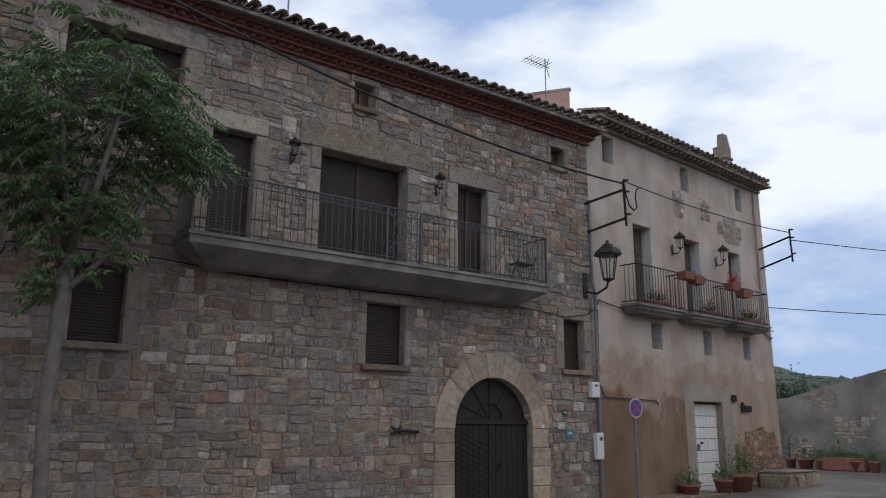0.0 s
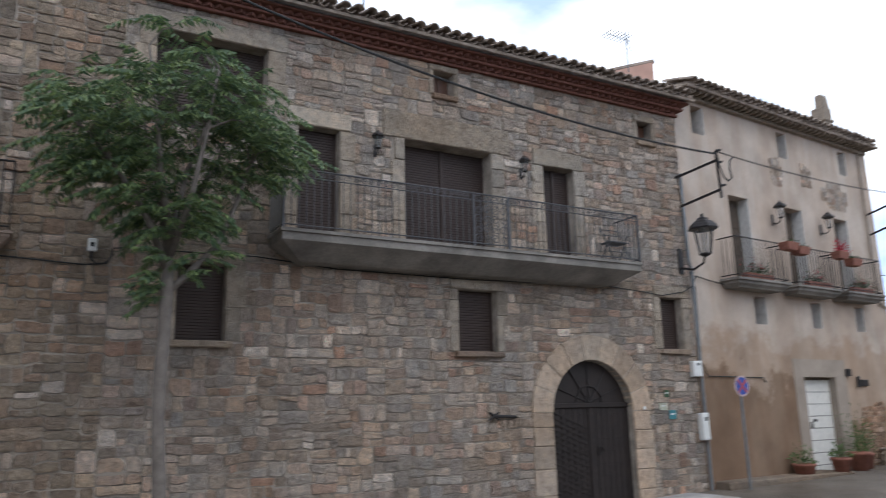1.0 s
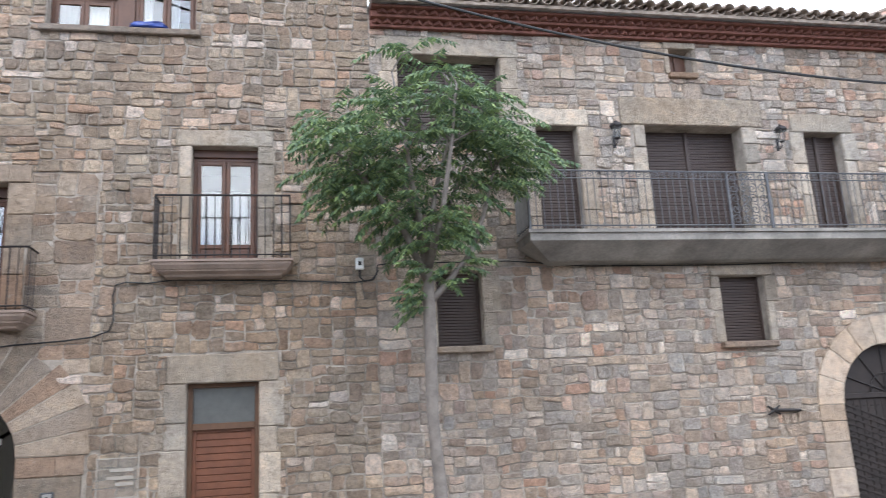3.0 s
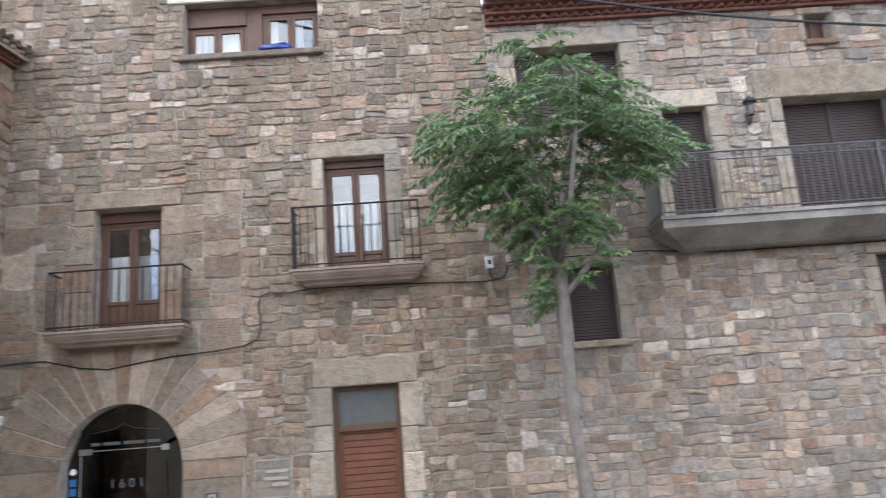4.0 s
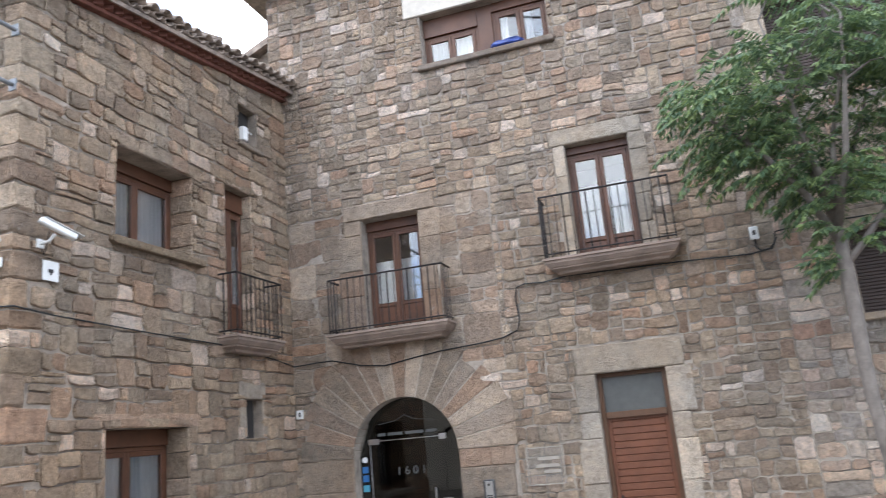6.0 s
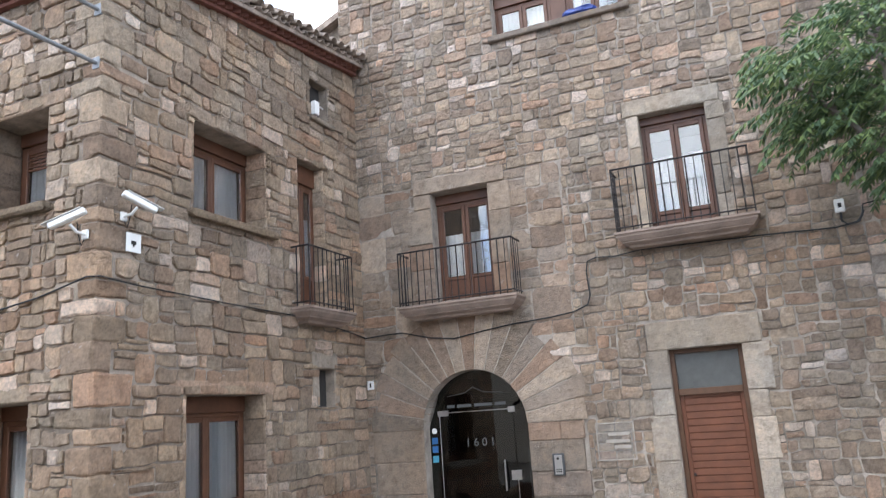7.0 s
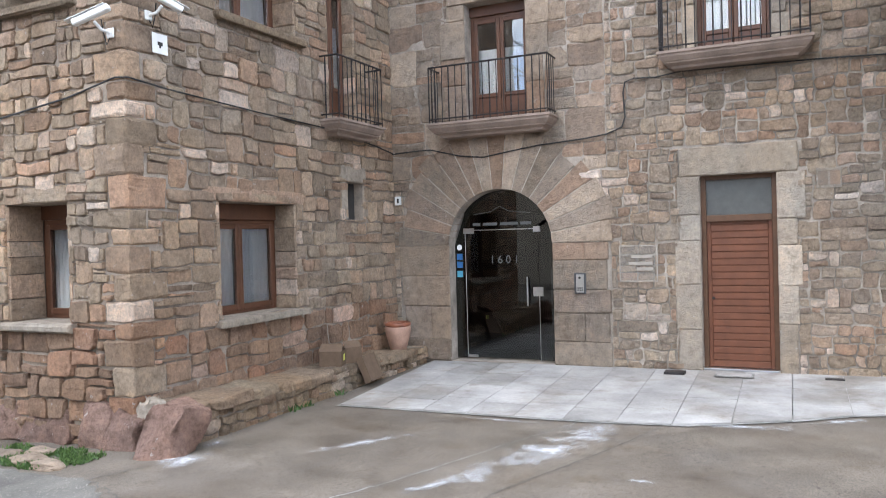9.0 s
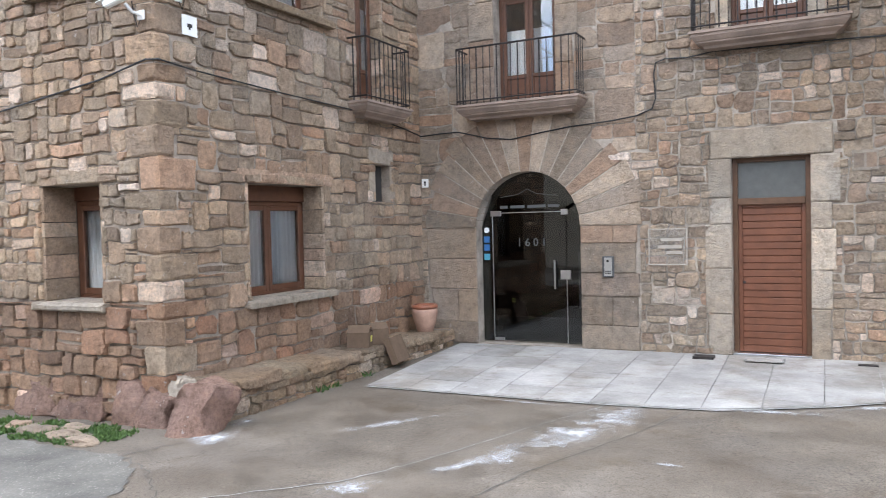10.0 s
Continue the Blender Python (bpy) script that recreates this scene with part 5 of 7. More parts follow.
bed = bmesh.new()
rng_p = random.Random(4)
for col in range(30):
    x0, x1 = -4.16 + 0.587 * col, -4.16 + 0.587 * (col + 1)
    cuts = [0.0] + [-0.86 * k - rng_p.uniform(-0.05, 0.05) - 0.2 * (col % 2) for k in range(1, 4)] + [-3.5]
    for a, b in zip(cuts, cuts[1:]):
        e0, e1 = front_edge(fan(x0, -3.2)), front_edge(fan(x1, -3.2))
        y00, y01, y10, y11 = max(a, e0), max(b, e0), max(a, e1), max(b, e1)
        if y00 - y01 < 0.05 or y10 - y11 < 0.05:
            continue
        g = 0.0045
        ln = [(fan(x0, y00) + g, y00 - g), (fan(x1, y10) - g, y10 - g), (fan(x1, y11) - g, y11 + g), (fan(x0, y01) + g, y01 + g)]
        bm = bmesh.new()
        top = [bm.verts.new((p, q, ground_z(p, q) + 0.022 + rng_p.uniform(0, 0.002))) for p, q in ln]
        bot = [bm.verts.new((p, q, ground_z(p, q) - 0.05)) for p, q in ln]
        bm.faces.new(top)
        for k in range(4):
            bm.faces.new((top[k], bot[k], bot[(k + 1) % 4], top[(k + 1) % 4]))
        part("paving_slab", bm, m_paver, pavement)
        w = 0.02
        under = [(ln[0][0] - w, ln[0][1] + w), (ln[1][0] + w, ln[1][1] + w), (ln[2][0] + w, ln[2][1] - w * 0.2), (ln[3][0] - w, ln[3][1] - w * 0.2)]
        bed.faces.new([bed.verts.new((p, q, ground_z(p, q) + 0.0185)) for p, q in under])
part("slab_bed", bed, plain("grey_slab_joint", (0.36, 0.345, 0.325), 0.9, vary=0.4, scale=2.0), pavement)


def flat_strip(name, pts, width, material, label, lift=0.006):
    bm = bmesh.new()
    rows = []
    for k, (p, q) in enumerate(pts):
        a, b = Vector(pts[max(0, k - 1)]), Vector(pts[min(len(pts) - 1, k + 1)])
        n = (b - a).normalized().orthogonal() * width / 2
        rows.append([bm.verts.new((p + n.x * s, q + n.y * s, ground_z(p, q) + lift)) for s in (-1, 1)])
    for a, b in zip(rows, rows[1:]):
        bm.faces.new((a[0], a[1], b[1], b[0]))
    return tagged(part(name, bm, material), label, "street mark", kind="structure")


def wander(a, b, n, amp, seed):
    rng = random.Random(seed)
    return [(a[0] + (b[0] - a[0]) * k / n + rng.uniform(-amp, amp), a[1] + (b[1] - a[1]) * k / n + rng.uniform(-amp, amp)) for k in range(n + 1)]


def along(pts, n, amp, seed):
    """A wandering line through a few corner points."""
    out = []
    for k, (a, b) in enumerate(zip(pts, pts[1:])):
        out += wander(a, b, n, amp, seed + k)[1 if k else 0:]
    return out


m_pale_line = plain("pale_cement_line", (0.31, 0.3, 0.28), 0.85, vary=0.35, scale=7.0)
flat_strip("ground_joint", along([(-0.88, -3.36), (-1.3, -4.41), (-1.79, -5.75), (-2.11, -6.36), (-2.9, -7.1), (-3.9, -7.7)], 12, 0.014, 1), 0.013, m_pale_line, "pale filled joint between two concrete pours")
flat_strip("ground_joint_b", along([(0.0, -3.16), (-0.35, -4.29), (-0.86, -5.6), (-1.05, -6.4), (-1.5, -8.6)], 12, 0.008, 2), 0.011, m_joint, "dark joint between two concrete pours")
flat_strip("ground_crack", along([(-4.1, -6.0), (-4.32, -6.5), (-3.8, -6.72), (-3.21, -7.12), (-3.0, -7.6)], 10, 0.03, 3), 0.012, m_joint, "thin crack in the concrete street")
flat_strip("pavement_rim", [(x_, front_edge(x_) - 0.012) for x_ in [-3.85 + 0.15 * k for k in range(40)]], 0.04, m_pale_line, "pale cement rim along the pavement's edge", lift=0.012)


def aggregate_material():
    """Old exposed-aggregate concrete: grey matrix full of pale and dark pebbles."""
    mat = plain("exposed_aggregate", (0.145, 0.135, 0.118), 0.9, vary=0.35, scale=1.5, bump=1.0, bump_scale=55.0)
    ns, ls = nodes_of(mat)
    b = ns["Principled BSDF"]
    c = b.inputs["Base Color"].links[0].from_socket
    p = ns.new("ShaderNodeNewGeometry").outputs["Position"]
    for scale, grow in ((34.0, 2.1), (60.0, 1.7)):
        vo = ns.new("ShaderNodeTexVoronoi")
        vo.inputs["Scale"].default_value = scale
        ls.new(p, vo.inputs["Vector"])
        r = ramp_node(ns, [(0.2, (0.9, 0.9, 0.9)), (0.3, (0, 0, 0))])
        ls.new(vo.outputs["Distance"], r.inputs["Fac"])
        tone = mix_node(ns, ls, "MULTIPLY", 1.0, c, (grow, grow, grow * 0.98))
        pick = ramp_node(ns, [(0.4, (0, 0, 0)), (0.6, (1, 1, 1))])
        ls.new(noise_node(ns, ls, p, scale * 0.4, 2.0), pick.inputs["Fac"])
        both = mix_node(ns, ls, "MULTIPLY", 1.0, r.outputs["Color"], pick.outputs["Color"])
        c = mix_node(ns, ls, "MIX", both, c, tone)
    ls.new(c, b.inputs["Base Color"])
    return mat


bm = bmesh.new()
outline = [(-4.36, -6.5), (-3.85, -6.78), (-3.55, -7.15), (-3.4, -7.9), (-3.6, -9.5), (-6.0, -12.5), (-13.5, -12.5), (-13.5, -6.3), (-8.0, -6.25), (-6.5, -6.28), (-5.2, -6.5)]
ring = []
for (p, q), (p2, q2) in zip(outline, outline[1:] + outline[:1]):
    ring += wander((p, q), (p2, q2), 9, 0.035, int(p * 10))[:-1]
bm.faces.new([bm.verts.new((p, q, 0.0)) for p, q in ring])
bmesh.ops.triangulate(bm, faces=bm.faces)
bmesh.ops.subdivide_edges(bm, edges=[e for e in bm.edges if e.calc_length() > 0.6], cuts=3, use_grid_fill=True)
for v in bm.verts:
    v.co.z = ground_z(v.co.x, v.co.y) + 0.007
tagged(part("aggregate_patch", bm, aggregate_material()), "older patch of grey exposed-aggregate concrete", "street", kind="structure")


def lime_material():
    """White lime film with ragged see-through gaps that thin out to its rim."""
    mat = plain("white_lime_film", (0.5, 0.5, 0.51), 0.8, vary=0.2, scale=6.0)
    ns, ls = nodes_of(mat)
    co = ns.new("ShaderNodeTexCoord").outputs["Generated"]
    away = ns.new("ShaderNodeVectorMath")
    away.operation = "DISTANCE"
    ls.new(co, away.inputs[0])
    away.inputs[1].default_value = (0.5, 0.5, 0.5)
    p = ns.new("ShaderNodeNewGeometry").outputs["Position"]
    n1 = noise_node(ns, ls, p, 3.0, 10.0, 0.85)
    sub = ns.new("ShaderNodeMath")
    sub.operation = "MULTIPLY_ADD"
    ls.new(away.outputs["Value"], sub.inputs[0])
    sub.inputs[1].default_value = -0.55
    ls.new(n1, sub.inputs[2])
    r = ramp_node(ns, [(0.34, (0, 0, 0)), (0.56, (0.85, 0.85, 0.85))])
    ls.new(sub.outputs[0], r.inputs["Fac"])
    mx, clear = ns.new("ShaderNodeMixShader"), ns.new("ShaderNodeBsdfTransparent")
    ls.new(r.outputs["Color"], mx.inputs[0])
    ls.new(clear.outputs[0], mx.inputs[1])
    ls.new(ns["Principled BSDF"].outputs[0], mx.inputs[2])
    ls.new(mx.outputs[0], ns["Material Output"].inputs["Surface"])
    return mat


m_lime_film = lime_material()


def smear(name, cx, cy, length, width, ang, seed):
    """A ragged white lime film lying on the street."""
    bm = bmesh.new()
    n = 10
    rows = []
    for k in range(n + 1):
        u = (k / n - 0.5) * length
        row = []
        for s in (-0.5, 0.0, 0.5):
            v = s * width * 2.2
            x_, y_ = u, v
            row.append(bm.verts.new((x_, y_, 0.0)))
        rows.append(row)
    for a, b in zip(rows, rows[1:]):
        for j in range(2):
            bm.faces.new((a[j], b[j], b[j + 1], a[j + 1]))
    ob = part(name, bm, m_lime_film)
    ob.matrix_world = Matrix.Translation((cx, cy, ground_z(cx, cy) + 0.006 + 0.001 * (seed % 5))) @ pose(0, 0, 0, 0, 0, math.degrees(ang))
    ob.visible_shadow = False
    return tagged(ob, "ragged white lime film on the street", "stain", kind="structure")


for k, (cx, cy, ln, wd, an) in enumerate(((-0.68, -3.8, 1.5, 0.42, 4.35), (-0.85, -4.45, 1.5, 0.36, 4.35), (-1.2, -5.2, 1.5, 0.26, 4.4), (-1.45, -5.75, 0.8, 0.12, 4.2), (0.7, -3.1, 1.5, 0.14, 3.3), (-2.0, -6.45, 0.6, 0.3, 3.8), (-3.95, -5.75, 0.9, 0.26, 4.6), (-4.05, -5.2, 0.6, 0.16, 4.6), (-2.6, -4.7, 1.6, 0.12, 4.1), (-1.7, -3.5, 1.6, 0.05, 3.15), (0.1, -5.08, 0.3, 0.05, 3.2), (1.6, -2.6, 1.0, 0.1, 3.7))):
    smear("lime_smear", cx, cy, ln, wd, an, 40 + k)
for nm, a, b, w in (("street_drain", -0.47, -0.2, 0.2), ("street_drain_b", 1.5, 1.72, 0.1)):
    tagged(part(nm, box_bm(a, b, -0.36 - w / 2, -0.36 + w / 2, -0.02, 0.034, bevel=0.004), m_iron), "small dark iron drain cover in the pavement", "drain", kind="structure")
mat_ = base("door_mat", Matrix.Translation((0.43, -0.42, 0.027)), "pale grey stone door mat on the pavement", "mat")
part("mat_plate", box_bm(-0.21, 0.21, -0.11, 0.11, 0, 0.008), m_paver, mat_)
for dims in ((-0.24, 0.24, -0.14, -0.11), (-0.24, 0.24, 0.11, 0.14), (-0.24, -0.21, -0.11, 0.11), (0.21, 0.24, -0.11, 0.11)):
    part("rim", box_bm(*dims, 0, 0.012, bevel=0.003), m_pale_line, mat_)

# ---- stone ledge along the wing ----
ledge = base("stone_ledge", I4, "low rubble ledge with worn flat cap stones along the wing", "ledge")
M_LEDGE = Matrix.Translation((-4.26, 0, 0)) @ pose(0, 0, 0, 0, 0, 90)
core = part("ledge_core", (lambda bm: (bmesh.ops.transform(bm, matrix=M_LEDGE, verts=bm.verts), bm)[1])(box_bm(-5.45, -0.12, 0, 0.55, -0.3, 0.2)), m_brown_mortar, ledge)
rng_l = random.Random(31)
front = base("ledge_face", M_LEDGE, "", "")
front.parent = ledge
lay_stones(front, -5.45, -0.12, -0.12, 0.22, [], 33, 0.028, (-5.5, 0, -0.2, 0.3), proud=(0.01, 0.06), course=0.24, material=m_mossy_rubble)
y = -5.5
while y < -0.2:
    ln = min(rng_l.uniform(0.45, 0.9), -0.1 - y)
    zt = 0.34 - 0.14 * (y + 5.5) / 5.4
    bm = box_bm(-4.83, -4.2 + rng_l.uniform(-0.04, 0.04), y + 0.008, y + ln - 0.008, zt - 0.13, zt, bevel=0.03, jitter=0.012)
    bmesh.ops.subdivide_edges(bm, edges=bm.edges[:], cuts=2, use_grid_fill=True)
    for v in bm.verts:
        v.co += noise.noise_vector(v.co * 4.0) * 0.03 + noise.noise_vector(v.co * 12.0) * 0.01
    part("cap_stone", bm, m_mossy_rubble, ledge)
    y += ln


def boulder(name, centre, size, seed, material, label, flat=0.75, group=""):
    bm = bmesh.new()
    bmesh.ops.create_icosphere(bm, subdivisions=4, radius=1.0)
    for v in bm.verts:
        n = v.co.normalized()
        sq = Vector([math.copysign(abs(c) ** flat, c) for c in n])
        k = 1 + 0.34 * noise.noise(n * 1.6 + Vector((seed, 0, 0))) + 0.12 * noise.noise(n * 4 + Vector((0, seed, 0))) + 0.025 * noise.noise(n * 14 + Vector((0, seed, 0)))
        v.co = Vector((sq.x * size[0], sq.y * size[1], sq.z * size[2])) * k
    ob = part(name, bm, material, smooth=True)
    ob.location = centre
    return tagged(ob, label, "rock", group)


def split_rock(name, centre, size, lean, seed, material, label, group=""):
    """A split slab of rock: flat faces, broken edges, narrowing to its top and leaning back."""
    bm = bmesh.new()
    bmesh.ops.create_cube(bm, size=1.0)
    bmesh.ops.bevel(bm, geom=bm.edges[:], offset=0.2, segments=2, affect="EDGES", profile=0.6)
    bmesh.ops.subdivide_edges(bm, edges=bm.edges[:], cuts=3, use_grid_fill=True)
    off = Vector((seed * 3.7, seed * 1.3, 0))
    for v in bm.verts:
        n = v.co.copy()
        narrow = 1.0 - 0.22 * (n.z + 0.5)
        p = Vector((n.x * size[0] * narrow + lean[0] * (n.z + 0.5), n.y * size[1] * narrow + lean[1] * (n.z + 0.5), n.z * size[2]))
        v.co = p + noise.noise_vector(n * 1.7 + off) * 0.26 * min(size) + noise.noise_vector(n * 5 + off) * 0.028 + noise.noise_vector(n * 14 + off) * 0.008
    ob = part(name, bm, material, smooth=True)
    ob.location = centre
    return tagged(ob, label, "rock", group)


m_red_rock = stone_material("red_boulder", [(0.0, (0.35, 0.22, 0.165)), (1.0, (0.37, 0.235, 0.175))])
split_rock("corner_boulder", (-4.31, -5.68, 0.1), (0.54, 0.46, 0.62), (0.08, 0.18), 3.3, m_red_rock, "large split reddish boulder guarding the wing's corner")
split_rock("pale_rock", (-4.68, -5.48, 0.25), (0.3, 0.24, 0.3), (0.0, 0.05), 5.0, m_pale_dressed, "pale broken rock wedged beside the corner boulder")
for x_, w_, h_, sd in ((-4.86, 0.46, 0.46, 8.0), (-5.28, 0.46, 0.52, 11.0), (-6.1, 0.9, 0.4, 14.0), (-6.85, 0.7, 0.42, 17.0)):
    split_rock("foot_rock", (x_, -5.56 if x_ > -5.5 else -5.5, h_ / 2 - 0.16), (w_, 0.36 if x_ > -5.5 else 0.28, h_), (0.0, 0.1), sd, m_red_rock, "reddish rock at the foot of the wing's end wall", "foot rocks")
for k, (px_, py_, w_) in enumerate(((-5.6, -5.98, 0.17), (-5.95, -6.15, 0.22), (-5.45, -6.22, 0.2), (-6.4, -6.05, 0.16), (-5.05, -6.34, 0.17))):
    boulder("loose_stone", (px_, py_, ground_z(px_, py_) + 0.02), (w_, w_ * 0.6, 0.05), 9.1 + k, m_dressed, "flat loose stone among weeds", group="loose stones")


def weeds(name, x0, x1, y0, y1, n, seed, high=0.09, z=None):
    rng = random.Random(seed)
    bm = bmesh.new()
    for _ in range(n):
        u = rng.random()
        p = Vector((x0 + (x1 - x0) * u, y0 + (y1 - y0) * rng.random(), 0))
        if noise.noise(p * 3.0) < -0.05:
            continue
        p.z = ground_z(p.x, p.y) if z is None else z
        for _ in range(5):
            d = Vector((rng.uniform(-1, 1), rng.uniform(-1, 1), rng.uniform(0.4, 1.3))).normalized()
            leaflet(bm, p + Vector((rng.uniform(-0.03, 0.03), rng.uniform(-0.03, 0.03), 0)), d, d.orthogonal().normalized(), rng.uniform(0.3, 1.0) * high, rng.uniform(0.008, 0.016))
    return tagged(part(name, bm, m_weed), "low green weeds growing along the wall's foot", "weeds", kind="stuff")


m_weed = leaf_material("weed_green", (0.06, 0.11, 0.035), (0.15, 0.23, 0.07))
weeds("weeds", -7.6, -4.8, -6.42, -5.8, 900, 3, 0.085)
weeds("ledge_weeds", -4.24, -4.15, -4.3, -2.6, 40, 5, 0.12)

# ---- jar and boxes on the ledge ----
m_clay = plain("pale_terracotta", (0.40, 0.25, 0.185), 0.8, vary=0.2, bump=0.2)
m_clay_red = plain("red_terracotta", (0.29, 0.12, 0.085), 0.8, vary=0.25, bump=0.2)
m_card = plain("brown_cardboard", (0.125, 0.083, 0.054), 0.9, vary=0.15)
jar = base("clay_jar", Matrix.Translation((-4.48, -0.62, 0.2)), "pale terracotta jar with a glazed brown rim", "jar")
part("jar_body", lathe([(0.1, 0.0), (0.125, 0.02), (0.17, 0.18), (0.2, 0.3), (0.205, 0.36), (0.19, 0.4), (0.17, 0.4), (0.15, 0.3)]), m_clay, jar, smooth=True)
part("jar_rim", lathe([(0.195, 0.385), (0.212, 0.4), (0.21, 0.43), (0.19, 0.45), (0.165, 0.45), (0.165, 0.39)]), plain("brown_glaze", (0.24, 0.09, 0.05), 0.35, vary=0.25), jar, smooth=True)


def carton(m, w, d, h, label, flaps=True, label_tag=False):
    c = base("cardboard_box", m, label, "box")
    t = 0.006
    for dims in ((-w / 2, w / 2, -d / 2, -d / 2 + t, 0, h), (-w / 2, w / 2, d / 2 - t, d / 2, 0, h), (-w / 2, -w / 2 + t, -d / 2 + t, d / 2 - t, 0, h), (w / 2 - t, w / 2, -d / 2 + t, d / 2 - t, 0, h), (-w / 2 + t, w / 2 - t, -d / 2 + t, d / 2 - t, 0, t)):
        part("side", box_bm(*dims), m_card, c)
    if flaps:
        for s, ang in ((-1, 35), (1, -60)):
            f = part("flap", box_bm(-w / 2, w / 2, 0, d / 2, 0, t), m_card, c)
            f.matrix_basis = pose(0, s * d / 2, h, ang if s < 0 else 180 - ang)
    if label_tag:
        part("paper_label", box_bm(w / 2, w / 2 + 0.002, -0.05, 0.05, h * 0.35, h * 0.75), plain("yellow_label", (0.6, 0.6, 0.12), 0.6), c)
    return c


carton(Matrix.Translation((-4.5, -2.42, 0.26)) @ pose(0, 0, 0, 0, 0, 20), 0.3, 0.32, 0.2, "open brown cardboard box with a yellow label", label_tag=True)
carton(Matrix.Translation((-4.45, -2.08, 0.25)) @ pose(0, 0, 0, 0, 0, 55), 0.24, 0.28, 0.22, "small open cardboard box on the stone ledge")
carton(Matrix.Translation((-4.08, -2.05, 0.02)) @ pose(0, 0, 0, 0, -22, 8), 0.1, 0.42, 0.36, "flattened cardboard box leaning on the ledge", flaps=False)

# ---- fittings on the facades ----
m_black = plain("black_cable_sheath", (0.02, 0.02, 0.02), 0.6)
m_grey_metal = plain("grey_galvanised_pipe", (0.22, 0.23, 0.24), 0.5, metal=0.4)


def cable(name, pts, r, label, material=None):
    ob = part(name, tube_bm(pts, r, 6), material or m_black)
    return tagged(ob, label, "cable")


def sag(a, b, drop, n=24):
    return [Vector(a).lerp(Vector(b), k / n) - Vector((0, 0, drop * 4 * (k / n) * (1 - k / n))) for k in range(n + 1)]


cable("facade_cable", [(-4.8, -0.05, 3.34), (-4.4, -0.05, 3.36), (-4.1, -0.05, 3.36), (-3.6, -0.05, 3.23), (-3.2, -0.05, 3.18), (-2.7, -0.05, 3.25), (-2.27, -0.05, 3.3), (-1.6, -0.05, 3.34), (-1.26, -0.05, 3.38), (-1.04, -0.05, 3.46), (-0.99, -0.05, 3.6), (-1.01, -0.05, 3.95), (-0.98, -0.05, 4.1), (-0.85, -0.05, 4.14), (-0.56, -0.05, 4.12), (-0.2, -0.06, 4.16), (1.5, -0.05, 4.12), (2.35, -0.05, 4.08), (2.6, -0.05, 4.12), (2.68, -0.05, 4.2), (2.7, -0.05, 4.34), (2.85, -0.05, 4.36), (4.73, -0.05, 4.38), (6.0, -0.06, 4.28), (8.5, -0.06, 4.27), (11.5, -0.06, 4.35), (12.4, -0.05, 4.3), (13.07, -0.06, 4.24), (13.7, -0.06, 4.35), (13.98, -0.08, 4.5), (14.1, -0.06, 4.72)], 0.011, "black cable clipped along the stone facade")
cable("wing_cable", [(-4.78, -0.03, 3.34), (-4.79, -0.6, 3.42), (-4.79, -2.0, 3.54), (-4.79, -3.5, 3.56), (-4.79, -5.0, 3.6), (-4.78, -5.5, 3.63), (-4.9, -5.56, 3.63), (-5.6, -5.55, 3.5), (-7.35, -5.55, 3.31), (-9.5, -5.55, 3.2)], 0.010, "black cable running round the wing's corner")
cable("house_cable", [M_RIGHT @ Vector(p) for p in ((0.15, -0.05, 4.72), (0.6, -0.05, 4.66), (1.2, -0.05, 4.6), (3.5, -0.05, 4.6), (5.3, -0.05, 4.62), (8.3, -0.05, 4.72))], 0.013, "black cable along the pale house")
cable("overhead_wire", [(x_, -1.0, 7.12 + 0.0125 * (14 - x_) ** 2 - 0.03 * (14 - x_)) for x_ in [-6 + 0.8 * k for k in range(26)]], 0.021, "black overhead wire hung between iron brackets")
cable("overhead_wire_b", sag((13.98, -1.0, 7.18), (21.9, -0.25, 7.42), 0.12), 0.013, "black overhead wire hung between iron brackets")
cable("overhead_wire_c", sag((21.9, -0.25, 7.2), (60.0, -7.0, 10.2), 0.5), 0.012, "thin wire leaving the pale house")
cable("overhead_wire_d", sag((22.1, 0.7, 5.4), (60.0, -7.5, 8.3), 0.6), 0.012, "thin wire leaving the pale house")


def bracket(p1, p2, q1, q2, label):
    b = base("wire_bracket", I4, label, "bracket", "wire brackets")
    for a, c in ((p1, p2), (q1, q2)):
        part("arm", tube_bm([a, c], 0.03, 4), m_iron, b)
    top, low = Vector(p2) + Vector((0, 0, 0.2)), Vector(q2) - Vector((0, 0, 0.18))
    part("end_bar", tube_bm([top, low], 0.028, 4), m_iron, b)
    for s in (0.0, 0.25, 0.75):
        c = top.lerp(low, s)
        part("insulator", tube_bm([c + Vector((-0.01, -0.02, 0)), c + Vector((0.1, -0.06, 0.02))], [0.03, 0.022], 8), m_black, b)
    return b


bracket((13.82, 0.05, 6.86), (13.98, -1.0, 6.98), (13.85, 0.05, 6.2), (14.03, -1.0, 6.36), "iron wire bracket with two arms on the stone house")
bracket((21.8, 0.72, 7.05), (21.92, -0.25, 7.3), (21.85, 0.72, 6.5), (21.95, -0.25, 6.75), "iron wire bracket with two arms on the pale house")
cable("hanging_loop", [(13.98, -1.02, 7.15), (14.0, -1.05, 6.85), (14.1, -1.05, 6.62), (14.25, -1.03, 6.56), (14.38, -1.02, 6.65), (14.36, -1.0, 6.85), (14.42, -0.98, 7.05), (14.55, -0.96, 7.14)], 0.018, "slack loop of black cable below a bracket")


